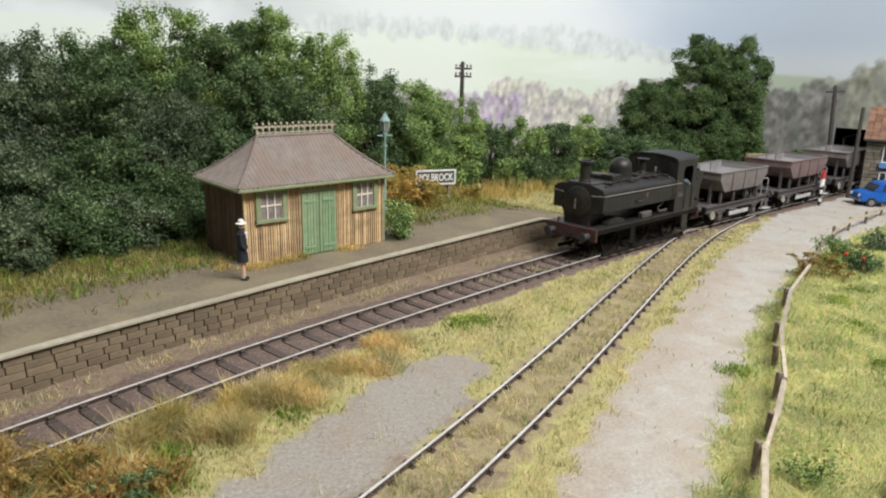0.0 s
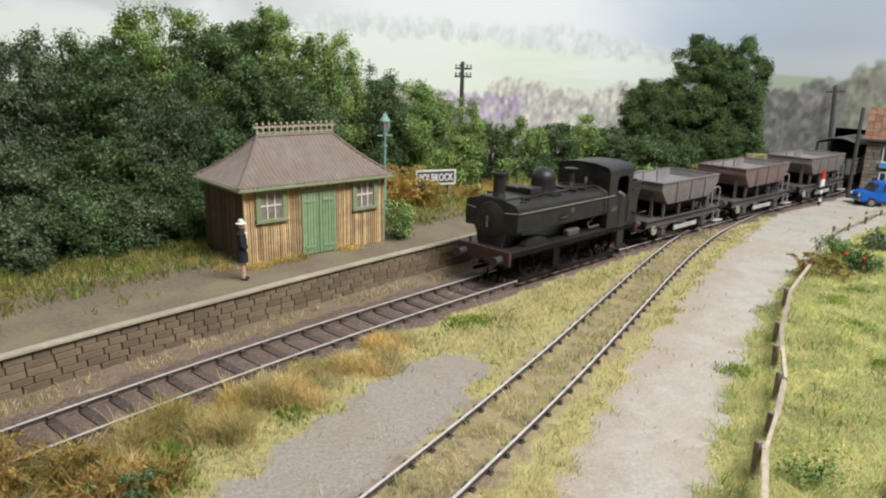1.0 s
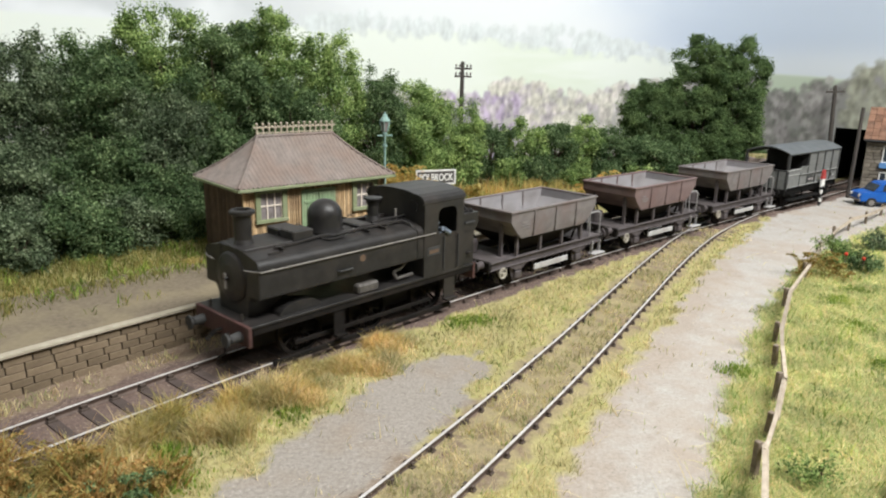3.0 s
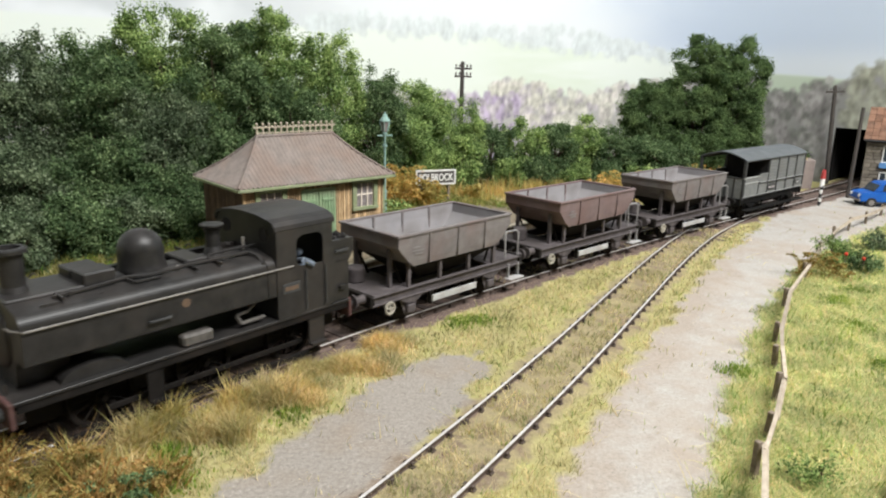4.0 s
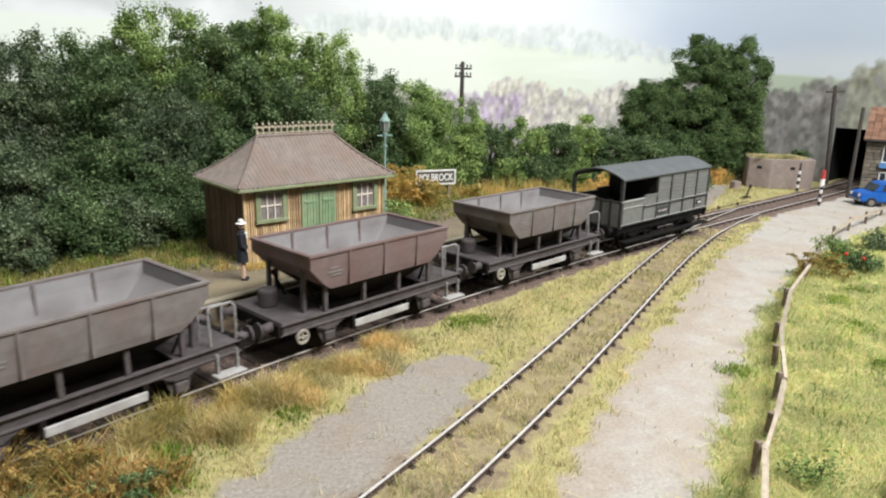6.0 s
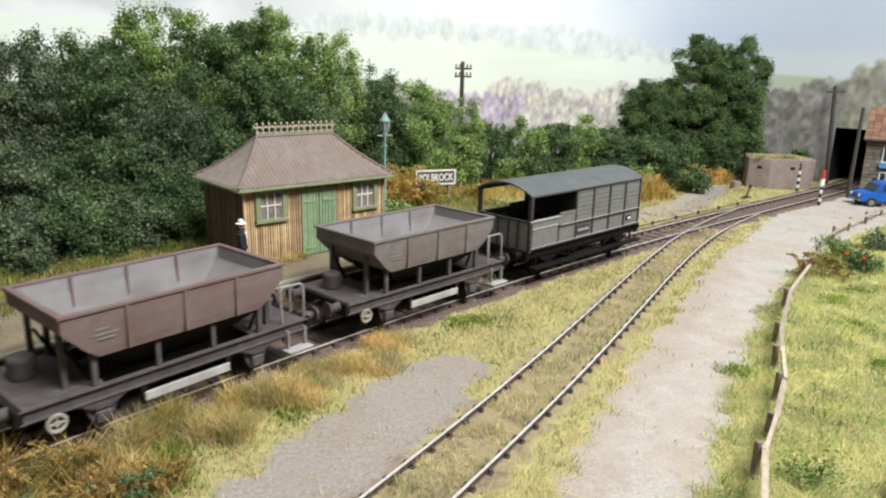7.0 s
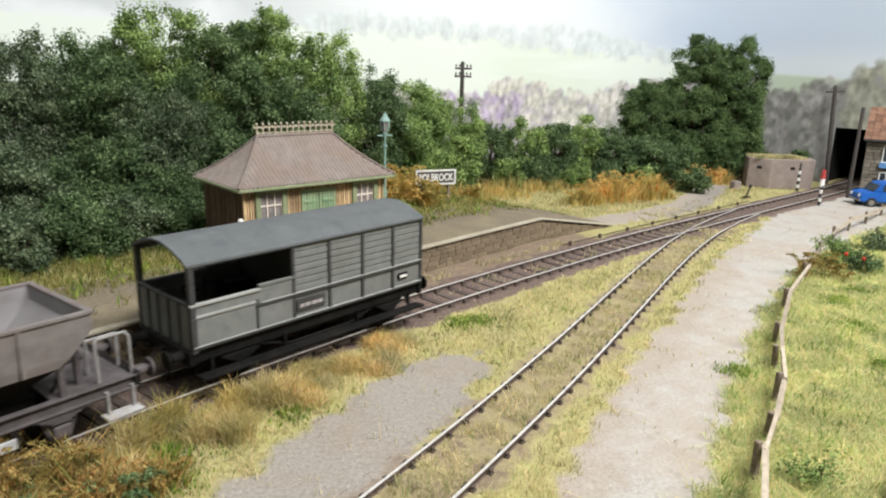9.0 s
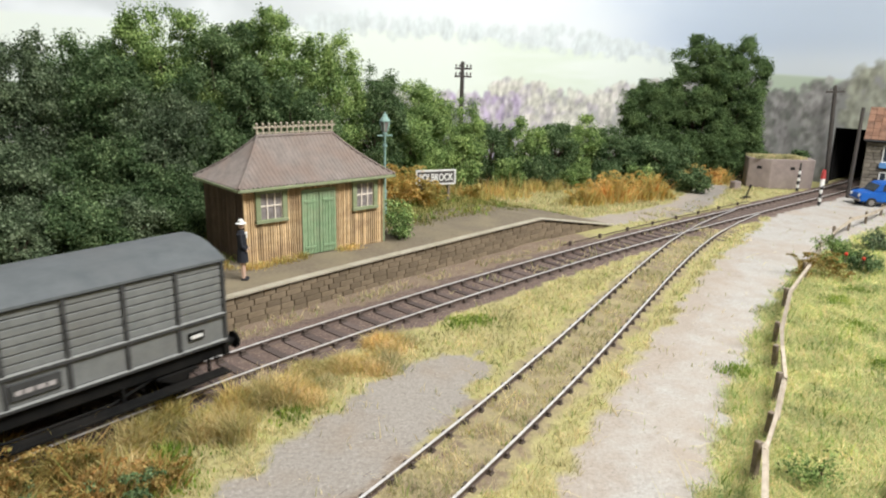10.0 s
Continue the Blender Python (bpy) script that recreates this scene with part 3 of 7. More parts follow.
    bmesh.ops.create_icosphere(bm, subdivisions=1, radius=0.04, matrix=Matrix.Translation((0.10, 0, 0.27)))
    fin = mesh_of("finial", bm, crest_iron)
    for k in range(14):
        ob = new("finial", fin)
        ob.parent, ob.matrix_basis = cr, at(x0 + i0 + ov + (x1 - x0 - 2 * i0 - 2 * ov) * k / 13, cy, cz)
    return hut


station_hut()
# ---- the train ----
beam_red = mat("buffer_beam", (0.055, 0.024, 0.022), (0.095, 0.046, 0.041), 0.25, 0.75, stain=(0.05, 0.04, 0.035), stain_size=0.5)
bare_metal = mat("worn_metal", (0.20, 0.185, 0.175), (0.32, 0.30, 0.28), 0.15, 0.5, 0.5)
pale_grey = mat("pale_step", (0.33, 0.33, 0.33), (0.46, 0.455, 0.45), 0.25, 0.8, stain=(0.25, 0.22, 0.2), stain_size=0.7)
rail_grey = mat("rail_grey", (0.18, 0.172, 0.17), (0.28, 0.27, 0.265), 0.2, 0.75)
hopper_frame = mat("hopper_frame", (0.055, 0.047, 0.048), (0.105, 0.09, 0.092), 0.3, 0.8, stain=(0.045, 0.036, 0.032), stain_size=0.8)
# near-black: coal and frames, plus insides and undersides with their shade coloured in
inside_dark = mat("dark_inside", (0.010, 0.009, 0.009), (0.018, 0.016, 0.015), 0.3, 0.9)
hopper_inside = mat("hopper_inside", (0.23, 0.22, 0.226), (0.31, 0.295, 0.30), 0.5, 0.8, stain=(0.17, 0.155, 0.15), stain_size=1.0, stain_amount=0.8)
wheel_white = mat("wheel_white", (0.25, 0.235, 0.19), (0.38, 0.35, 0.30), 0.15, 0.7)
letter_white = mat("letter_white", (0.55, 0.54, 0.52), (0.68, 0.67, 0.65), 0.2, 0.8)
letter_faded = mat("letter_faded", (0.30, 0.27, 0.26), (0.42, 0.385, 0.375), 0.1, 0.8)
letter_faint = mat("letter_faint", (0.18, 0.165, 0.162), (0.215, 0.198, 0.194), 0.2, 0.8)
crest_tone = mat("faded_crest", (0.085, 0.055, 0.04), (0.12, 0.08, 0.05), 0.1, 0.8)
dusty_metal = mat("dusty_metal", (0.06, 0.055, 0.05), (0.13, 0.12, 0.11), 0.2, 0.6, 0.2)
sleeve_blue = mat("figure_blue", (0.10, 0.12, 0.15), (0.15, 0.18, 0.22), 0.2, 0.8)
van_dark = mat("van_underframe", (0.005, 0.005, 0.005), (0.011, 0.0108, 0.0102), 0.25, 0.8, stain=(0.024, 0.021, 0.018), stain_size=0.8, stain_amount=0.4, gloss=0.08)
van_frame = mat("van_ironwork", (0.028, 0.028, 0.028), (0.055, 0.055, 0.054), 0.25, 0.75)
van_light = mat("van_light_rail", (0.22, 0.222, 0.215), (0.32, 0.322, 0.31), 0.2, 0.75)


def wheelset(parent, x, r, spokes=0):
    bm = rod(bmesh.new(), (0, -G / 2 - 0.2, 0), (0, G / 2 + 0.2, 0), 0.07, 8)
    ws = part("wheelset", bm, frame_black, parent)
    ws.matrix_basis = at(x, 0, r)
    for side in (-1, 1):
        bm = bmesh.new()
        y = side * G / 2
        turn = Matrix.Translation((0, y, 0)) @ Matrix.Rotation(radians(-90 * side), 4, "X")
        if spokes:
            ring = [(r - 0.11, -0.06), (r - 0.03, -0.065), (r + 0.03, -0.065), (r + 0.03, -0.045), (r, -0.04), (r, 0.065), (r - 0.1, 0.065)]
            n = 28
            rows = [[bm.verts.new((q * math.cos(2 * math.pi * k / n), q * math.sin(2 * math.pi * k / n), z)) for k in range(n)] for q, z in ring]
            for lo, hi in zip(rows, rows[1:] + rows[:1]):
                for k in range(n):
                    bm.faces.new((lo[k], lo[(k + 1) % n], hi[(k + 1) % n], hi[k]))
            for k in range(spokes):
                a = 2 * math.pi * k / spokes
                rod(bm, (0.1 * math.cos(a), 0.1 * math.sin(a), 0), ((r - 0.08) * math.cos(a), (r - 0.08) * math.sin(a), 0), 0.035, 5, 0.028)
            rod(bm, (0, 0, -0.08), (0, 0, 0.08), 0.15, 12)
            rod(bm, (0.3, 0, -0.02), (0.3, 0, 0.2), 0.09, 8)
            bmesh.ops.transform(bm, matrix=turn, verts=bm.verts)
        else:
            lathe(bm, [(0.12, 0.075), (r - 0.09, 0.05), (r - 0.08, 0.065), (r, 0.065), (r, -0.04), (r + 0.03, -0.045), (r + 0.03, -0.065), (r - 0.08, -0.065), (0.12, -0.05)][::-1], 24, turn)
        part("wheel", bm, frame_black, ws)
    ws["radius"] = r
    return ws


def buffer_pair(w, x, z=1.05, r=0.21, material=None):
    d = 1 if x > 0 else -1
    for y in (-0.87, 0.87):
        bm = bmesh.new()
        rod(bm, (x, y, z), (x + 0.28 * d, y, z), 0.14, 12, 0.11)
        rod(bm, (x + 0.28 * d, y, z), (x + 0.36 * d, y, z), 0.07, 10)
        rod(bm, (x + 0.36 * d, y, z), (x + 0.41 * d, y, z), r, 16)
        part("buffer", bm, material or hopper_frame, w)


def coupling(w, x, z=1.0):
    d = 1 if x > 0 else -1
    bm = bmesh.new()
    rod(bm, (x, 0, z), (x + 0.2 * d, 0, z), 0.05, 8)
    pipe(bm, [(x + 0.18 * d, -0.05, z), (x + 0.42 * d, -0.05, z - 0.18), (x + 0.42 * d, 0.05, z - 0.18), (x + 0.18 * d, 0.05, z)], 0.025, 6)
    pipe(bm, [(x + 0.05 * d, 0.45, z + 0.05), (x + 0.18 * d, 0.45, z - 0.1), (x + 0.16 * d, 0.42, z - 0.5), (x + 0.34 * d, 0.36, z - 0.55)], 0.035, 6)
    part("coupling", bm, frame_black, w)


def axleguard(w, x, y, material):
    d = 1 if y > 0 else -1
    bm = bmesh.new()
    extrude_xz(bm, [(x - 0.42, 0.9), (x + 0.42, 0.9), (x + 0.17, 0.25), (x - 0.17, 0.25)], y - 0.02, y + 0.02)
    box(bm, x - 0.17, x + 0.17, y + d * 0.02 - 0.09, y + d * 0.02 + 0.13, 0.34, 0.60, 0.03)
    for k in range(4):
        box(bm, x - 0.48 + 0.1 * k, x + 0.48 - 0.1 * k, y + d * 0.08 - 0.05, y + d * 0.08 + 0.05, 0.80 - 0.05 * k, 0.845 - 0.05 * k)
    part("axleguard", bm, material, w)


def hopper_wagon(body, name_label, letters):
    w = thing("hopper_wagon", Matrix.Identity(4), name_label, "wagon", "ballast hopper wagons")
    bm = bmesh.new()

    def ring(x, y, z):
        return [bm.verts.new(c) for c in ((-x, -y, z), (x, -y, z), (x, y, z), (-x, y, z))]

    def skin(rings):
        for lo, hi in zip(rings, rings[1:]):
            for k in range(4):
                bm.faces.new((lo[k], lo[(k + 1) % 4], hi[(k + 1) % 4], hi[k]))
    skin([ring(1.88, 1.27, 1.80), ring(2.12, 1.30, 1.98), ring(2.55, 1.33, 2.44), ring(2.55, 1.33, 2.79)])
    hop = part("hopper", bm, body, w)
    # lower skin split off in black: shade under the hopper as colour
    bm = bmesh.new()
    chute = [ring(0.9, 0.5, 1.12), ring(1.25, 0.72, 1.30), ring(1.88, 1.265, 1.80)]
    skin(chute)
    bm.faces.new(chute[0][::-1])
    part("chute", bm, frame_black, hop, "discharge chute, coloured black for the shade under the hopper")
    bm = bmesh.new()
    inner = [ring(2.47, 1.255, 2.785), ring(2.45, 1.25, 2.47), ring(1.84, 1.19, 1.86), ring(1.1, 0.5, 1.33)]
    skin(inner)
    bm.faces.new(inner[-1])
    part("inside_lining", bm, hopper_inside, hop, "dusty pale inside of the hopper")
    bm = bmesh.new()
    for q in ((-2.6, 2.6, 1.25, 1.37), (-2.6, 2.6, -1.37, -1.25), (-2.6, -2.46, -1.25, 1.25), (2.46, 2.6, -1.25, 1.25)):
        box(bm, *q, 2.745, 2.82, 0.012)
    part("rim", bm, body, hop)
    for side in (-1, 1):
        for x in (-1.25, 0.02, 1.28):
            bm = box(bmesh.new(), x - 0.035, x + 0.035, side * 1.32 - 0.05, side * 1.32 + 0.05, 1.84, 2.76)
            part("rib", bm, body, hop)
            part("rib", box(bmesh.new(), x - 0.03, x + 0.03, side * 1.24 - 0.03, side * 1.24 + 0.03, 2.0, 2.76), body, hop)
        for x in (-1.95, -0.7, 0.62, 1.95):
            part("stanchion", box(bmesh.new(), x - 0.055, x + 0.055, side * 1.12 - 0.05, side * 1.12 + 0.05, 1.12, 1.93 if abs(x) > 1.5 else 1.80), hopper_frame, w)
        bm = box(bmesh.new(), -3.4, 3.4, side * 1.1 - 0.03, side * 1.1 + 0.03, 0.86, 1.14)
        box(bm, -3.4, 3.4, side * 1.14 - 0.07, side * 1.14 + 0.07, 1.10, 1.15, 0.01)
        box(bm, -3.4, 3.4, side * 1.14 - 0.07, side * 1.14 + 0.07, 0.845, 0.89, 0.01)
        part("solebar", bm, hopper_frame, w)
        for x in (-1.85, 1.85):
            axleguard(w, x, side * 1.05, hopper_frame)
        bar = part("lever_guard", box(bmesh.new(), -1.02, 1.02, side * 1.22 - 0.03, side * 1.22 + 0.03, 0.50, 0.70, 0.01), pale_grey, w, "pale grey painted long board")
        for x in (-1.02, 1.02):
            part("bracket", box(bmesh.new(), x - 0.06, x + 0.06, side * 1.14 - 0.07, side * 1.14 + 0.06, 0.42, 0.88), frame_black, bar)
    for d in (-1, 1):
        part("deck", box(bmesh.new(), min(1.75 * d, 3.4 * d), max(1.75 * d, 3.4 * d), -1.07, 1.07, 1.09, 1.145), hopper_frame, w)
        part("headstock", box(bmesh.new(), 3.4 * d - 0.08, 3.4 * d + 0.08, -1.2, 1.2, 0.82, 1.17, 0.015), frame_black, w)
        for y in (-0.78, 0.78):
            part("end_post", box(bmesh.new(), 2.40 * d - 0.05, 2.40 * d + 0.05, y - 0.06, y + 0.06, 1.14, 2.36), hopper_frame, w)
            part("end_strut", rod(bmesh.new(), (2.3 * d, y, 1.95), (1.9 * d, y, 1.15), 0.04, 6), frame_black, w)
    buffer_pair(w, 3.46)
    buffer_pair(w, -3.46)
    coupling(w, 3.46)
    coupling(w, -3.46)
    bm = lathe(bmesh.new(), [(0.24, 0), (0.27, 0.04), (0.27, 0.42), (0.24, 0.48), (0.1, 0.5)], 18, Matrix.Translation((2.75, -0.35, 1.14)))
    part("brake_cylinder", bm, hopper_frame, w)
    bm = rod(bmesh.new(), (-3.0, -0.45, 1.28), (-2.2, -0.45, 1.28), 0.18, 14)
    part("air_tank", bm, hopper_frame, w)
    # dark block added between the solebars for the shade below the hopper
    part("underframe_shade", box(bmesh.new(), -2.6, 2.6, -0.5, 0.5, 0.62, 1.05), inside_dark, w)
    # hand wheel on the leading end, and the shunter's step with rails on the trailing end
    for side in (-1, 1):
        bm = bmesh.new()
        pts = [(2.78 + 0.17 * math.cos(a), side * 1.24, 0.70 + 0.17 * math.sin(a)) for a in np.linspace(0, 2 * math.pi, 17)]
        pipe(bm, pts, 0.04, 6)
        rod(bm, (2.62, side * 1.24, 0.70), (2.96, side * 1.24, 0.70), 0.025, 6)
        rod(bm, (2.78, side * 1.24, 0.5), (2.78, side * 1.24, 0.9), 0.025, 6)
        rod(bm, (2.78, side * 1.0, 0.70), (2.78, side * 1.28, 0.70), 0.06, 8)
        part("hand_wheel", bm, wheel_white, w, "off-white brake hand wheel")
    bm = bmesh.new()
    pipe(bm, [(-3.34, 1.1, 1.1), (-3.34, 1.1, 1.98), (-3.30, 1.02, 2.06), (-2.72, 1.02, 2.06), (-2.66, 1.05, 1.98), (-2.66, 1.1, 1.1)], 0.032, 6)
    part("handrail", bm, rail_grey, w, "light grey bent handrail")
    bm = pipe(bmesh.new(), [(-3.34, 0.55, 1.12), (-3.34, 0.55, 1.9), (-2.7, 0.55, 1.9), (-2.7, 0.55, 1.12)], 0.03, 6)
    part("inner_handrail", bm, rail_grey, w, "light grey bent handrail")
    bm = bmesh.new()
    for x in (-3.28, -2.75):
        box(bm, x - 0.03, x + 0.03, 1.13, 1.22, 0.45, 0.95)
    part("step_hanger", bm, rail_grey, w)
    part("step", box(bmesh.new(), -3.38, -2.62, 1.1, 1.42, 0.42, 0.47, 0.01), pale_grey, w, "pale footstep")
    if letters:
        bm = bmesh.new()
        for k, (a, b, z) in enumerate(((1.65, 1.95, 2.36), (1.5, 2.0, 2.25), (1.55, 1.9, 2.16))):
            box(bm, a, b, 1.33, 1.337, z, z + 0.04)
        part("lettering", bm, letter_faint, w, "worn faint lettering")
    for x in (-1.85, 1.85):
        wheelset(w, x, 0.46)
    return w


def brake_van():
    w = thing("brake_van", Matrix.Identity(4), "grey planked goods brake van with open veranda", "brake van")
    X0, XP, X1, Y = -3.66, 0.92, 3.66, 1.22
    cabin = part("cabin", box(bmesh.new(), X0 + 0.03, XP, -Y + 0.05, Y - 0.05, 1.2, 3.2), van_grey, w)
    rng = np.random.default_rng(3)
    for side in (-1, 1):
        bays = np.linspace(X0, XP, 5)
        for a, b in zip(bays, bays[1:]):
            z = 1.95
            while z < 3.15:
                part("plank", box(bmesh.new(), a + 0.03, b - 0.03, side * (Y - 0.03) - 0.03, side * (Y - 0.03) + 0.022 + rng.uniform(0, 0.01), z + 0.012, z + 0.163, 0.012), van_grey, cabin)
                z += 0.172
            part("panel", box(bmesh.new(), a + 0.03, b - 0.03, side * (Y - 0.03) - 0.03, side * (Y - 0.03) + 0.022, 1.33, 1.88), van_grey, cabin)
        for x in bays:
            part("strap", box(bmesh.new(), x - 0.045, x + 0.045, side * Y - 0.05, side * Y + 0.045, 1.22, 3.2, 0.01), van_frame, cabin)
        part("waist_rail", box(bmesh.new(), X0, XP + 1.1, side * Y - 0.04, side * Y + 0.06, 1.865, 1.945, 0.012), van_frame, cabin)
        part("lower_rail", box(bmesh.new(), X0, X1, side * Y - 0.04, side * Y + 0.055, 1.225, 1.30, 0.012), van_frame, cabin)
        for z in (1.938, 1.293):
            part("rail_edge", box(bmesh.new(), X0, XP + 0.95 if z > 1.5 else X1, side * Y - 0.03, side * Y + 0.066, z, z + 0.018), van_light, cabin)
        # veranda side sheets
        sheet = part("veranda_sheet", box(bmesh.new(), XP, X1, side * Y - 0.03, side * Y + 0.02, 1.22, 2.26), van_grey, w)
        part("cap_rail", box(bmesh.new(), XP + 0.95, X1 + 0.03, side * Y - 0.05, side * Y + 0.06, 2.245, 2.31, 0.012), van_light, sheet)
        bm = box(bmesh.new(), XP, XP + 1.0, side * Y - 0.03, side * Y + 0.025, 2.2, 2.36)
        box(bm, XP, XP + 1.0, side * Y - 0.04, side * Y + 0.05, 2.35, 2.40)
        part("side_door", bm, van_grey, sheet)
        part("rail", box(bmesh.new(), XP + 1.1, X1, side * Y - 0.03, side * Y + 0.05, 1.96, 2.03, 0.01), van_light, sheet)
        part("strap", box(bmesh.new(), XP + 1.02, XP + 1.1, side * Y - 0.03, side * Y + 0.045, 1.25, 2.05, 0.01), van_frame, sheet)
        for x in (X1 - 0.05,):
            part("corner_post", box(bmesh.new(), x - 0.07, x + 0.07, side * Y - 0.09, side * Y + 0.05, 1.15, 3.2, 0.012), van_frame, w)
        part("cant_rail", box(bmesh.new(), X0, X1, side * Y - 0.05, side * Y + 0.035, 3.12, 3.21), van_frame, w)
        part("solebar", box(bmesh.new(), X0, X1, side * 1.1 - 0.05, side * 1.1 + 0.05, 0.9, 1.22), van_dark, w)
        fb = part("footboard", box(bmesh.new(), -3.55, 3.6, side * 1.36 - 0.16, side * 1.36 + 0.16, 0.56, 0.63, 0.012), van_dark, w, "long black footboard")
        for x in (-3.2, -1.2, 1.2, 3.2):
            part("hanger", box(bmesh.new(), x - 0.03, x + 0.03, side * 1.16, side * 1.22, 0.56, 0.95), van_dark, fb)
        part("truss", pipe(bmesh.new(), [(-2.0, side * 1.1, 0.9), (-1.0, side * 1.1, 0.62), (1.0, side * 1.1, 0.62), (2.0, side * 1.1, 0.9)], 0.03, 6), van_dark, w)
        for x in (-2.44, 2.44):
            axleguard(w, x, side * 1.08, van_dark)
        plate = part("plate", box(bmesh.new(), -0.05, 0.85, side * Y - 0.02, side * Y + 0.05, 1.44, 1.76, 0.01), van_frame, w)
        bm = bmesh.new()
        for a, b in ((0.06, 0.2), (0.24, 0.40), (0.45, 0.6), (0.64, 0.76)):
            box(bm, a, b, side * (Y + 0.05) - 0.004, side * (Y + 0.05) + 0.008, 1.54, 1.63)
        part("lettering", bm, letter_faded, plate)
        bm = box(bmesh.new(), -3.1, -2.72, side * Y - 0.02, side * Y + 0.045, 1.5, 1.68, 0.01)
        plate = part("label_clip", bm, van_dark, w)
        part("paper_label", box(bmesh.new(), -3.05, -2.77, side * (Y + 0.045) - 0.004, side * (Y + 0.045) + 0.008, 1.55, 1.63), letter_white, plate)
    # ends
    # cabin end and veranda floor near-black, the veranda's shade in their colour
    part("cabin_end", box(bmesh.new(), XP, XP + 0.02, -Y + 0.06, Y - 0.06, 1.2, 3.15), inside_dark, w)
    part("veranda_floor", box(bmesh.new(), XP, X1, -Y + 0.03, Y - 0.03, 1.15, 1.22), inside_dark, w)
    end = part("veranda_end", box(bmesh.new(), X1 - 0.05, X1, -Y + 0.06, Y - 0.06, 1.2, 2.24), van_grey, w)
    part("cap_rail", box(bmesh.new(), X1 - 0.08, X1 + 0.03, -Y - 0.05, Y + 0.05, 2.24, 2.30, 0.01), van_frame, end)
    for y in (-0.72, -0.25, 0.25, 0.72):
        part("strap", box(bmesh.new(), X1 - 0.02, X1 + 0.035, y - 0.045, y + 0.045, 1.2, 2.24), van_frame, end)
    bm = bmesh.new()
    rod(bm, (2.9, -0.2, 1.2), (2.9, -0.2, 2.2), 0.05, 8)
    pipe(bm, [(2.9 + 0.24 * math.cos(a), -0.2 + 0.24 * math.sin(a), 2.2) for a in np.linspace(0, 2 * math.pi, 13)], 0.03, 6)
    part("hand_brake", bm, van_dark, w)
    part("sand_box", box(bmesh.new(), 1.0, 1.7, -1.1, -0.4, 1.2, 2.0, 0.02), van_dark, w)
    for x in (X0 - 0.02, X1 + 0.02):
        part("headstock", box(bmesh.new(), x - 0.07, x + 0.07, -1.22, 1.22, 0.86, 1.2, 0.015), van_dark, w)
        buffer_pair(w, x + (0.05 if x > 0 else -0.05), 1.04, 0.21, van_dark)
        coupling(w, x)
    # dark block filling the van's underside, its shade in the colour
    part("underframe_shade", box(bmesh.new(), -3.4, 3.4, -0.7, 0.7, 0.62, 1.15), inside_dark, w)
    # roof: a thin curved sheet
    bm = bmesh.new()
    ang = np.linspace(-1, 1, 15)
    top = [(1.29 * k, 3.225 + 0.36 * math.cos(k * math.pi / 2) ** 0.9 if abs(k) < 1 else 3.225) for k in ang]
    low = [(1.29 * k, z - 0.055) for k, (_, z) in zip(ang, top)]
    extrude_yz(bm, top + low[::-1], X0 - 0.06, X1 + 0.06)
    part("roof", bm, roof_grey, w)
    bm = bmesh.new()
    extrude_yz(bm, [(y * 0.94, z - 0.06) for y, z in top], X0 + 0.03, X0 + 0.08)
    part("end_gable", bm, van_grey, w)
    bm = bmesh.new()
    extrude_yz(bm, [(y * 0.94, z - 0.06) for y, z in top], XP - 0.05, XP + 0.015)
    part("cabin_gable", bm, inside_dark, w)
    for x in (-2.44, 2.44):
        wheelset(w, x, 0.47)
    return w


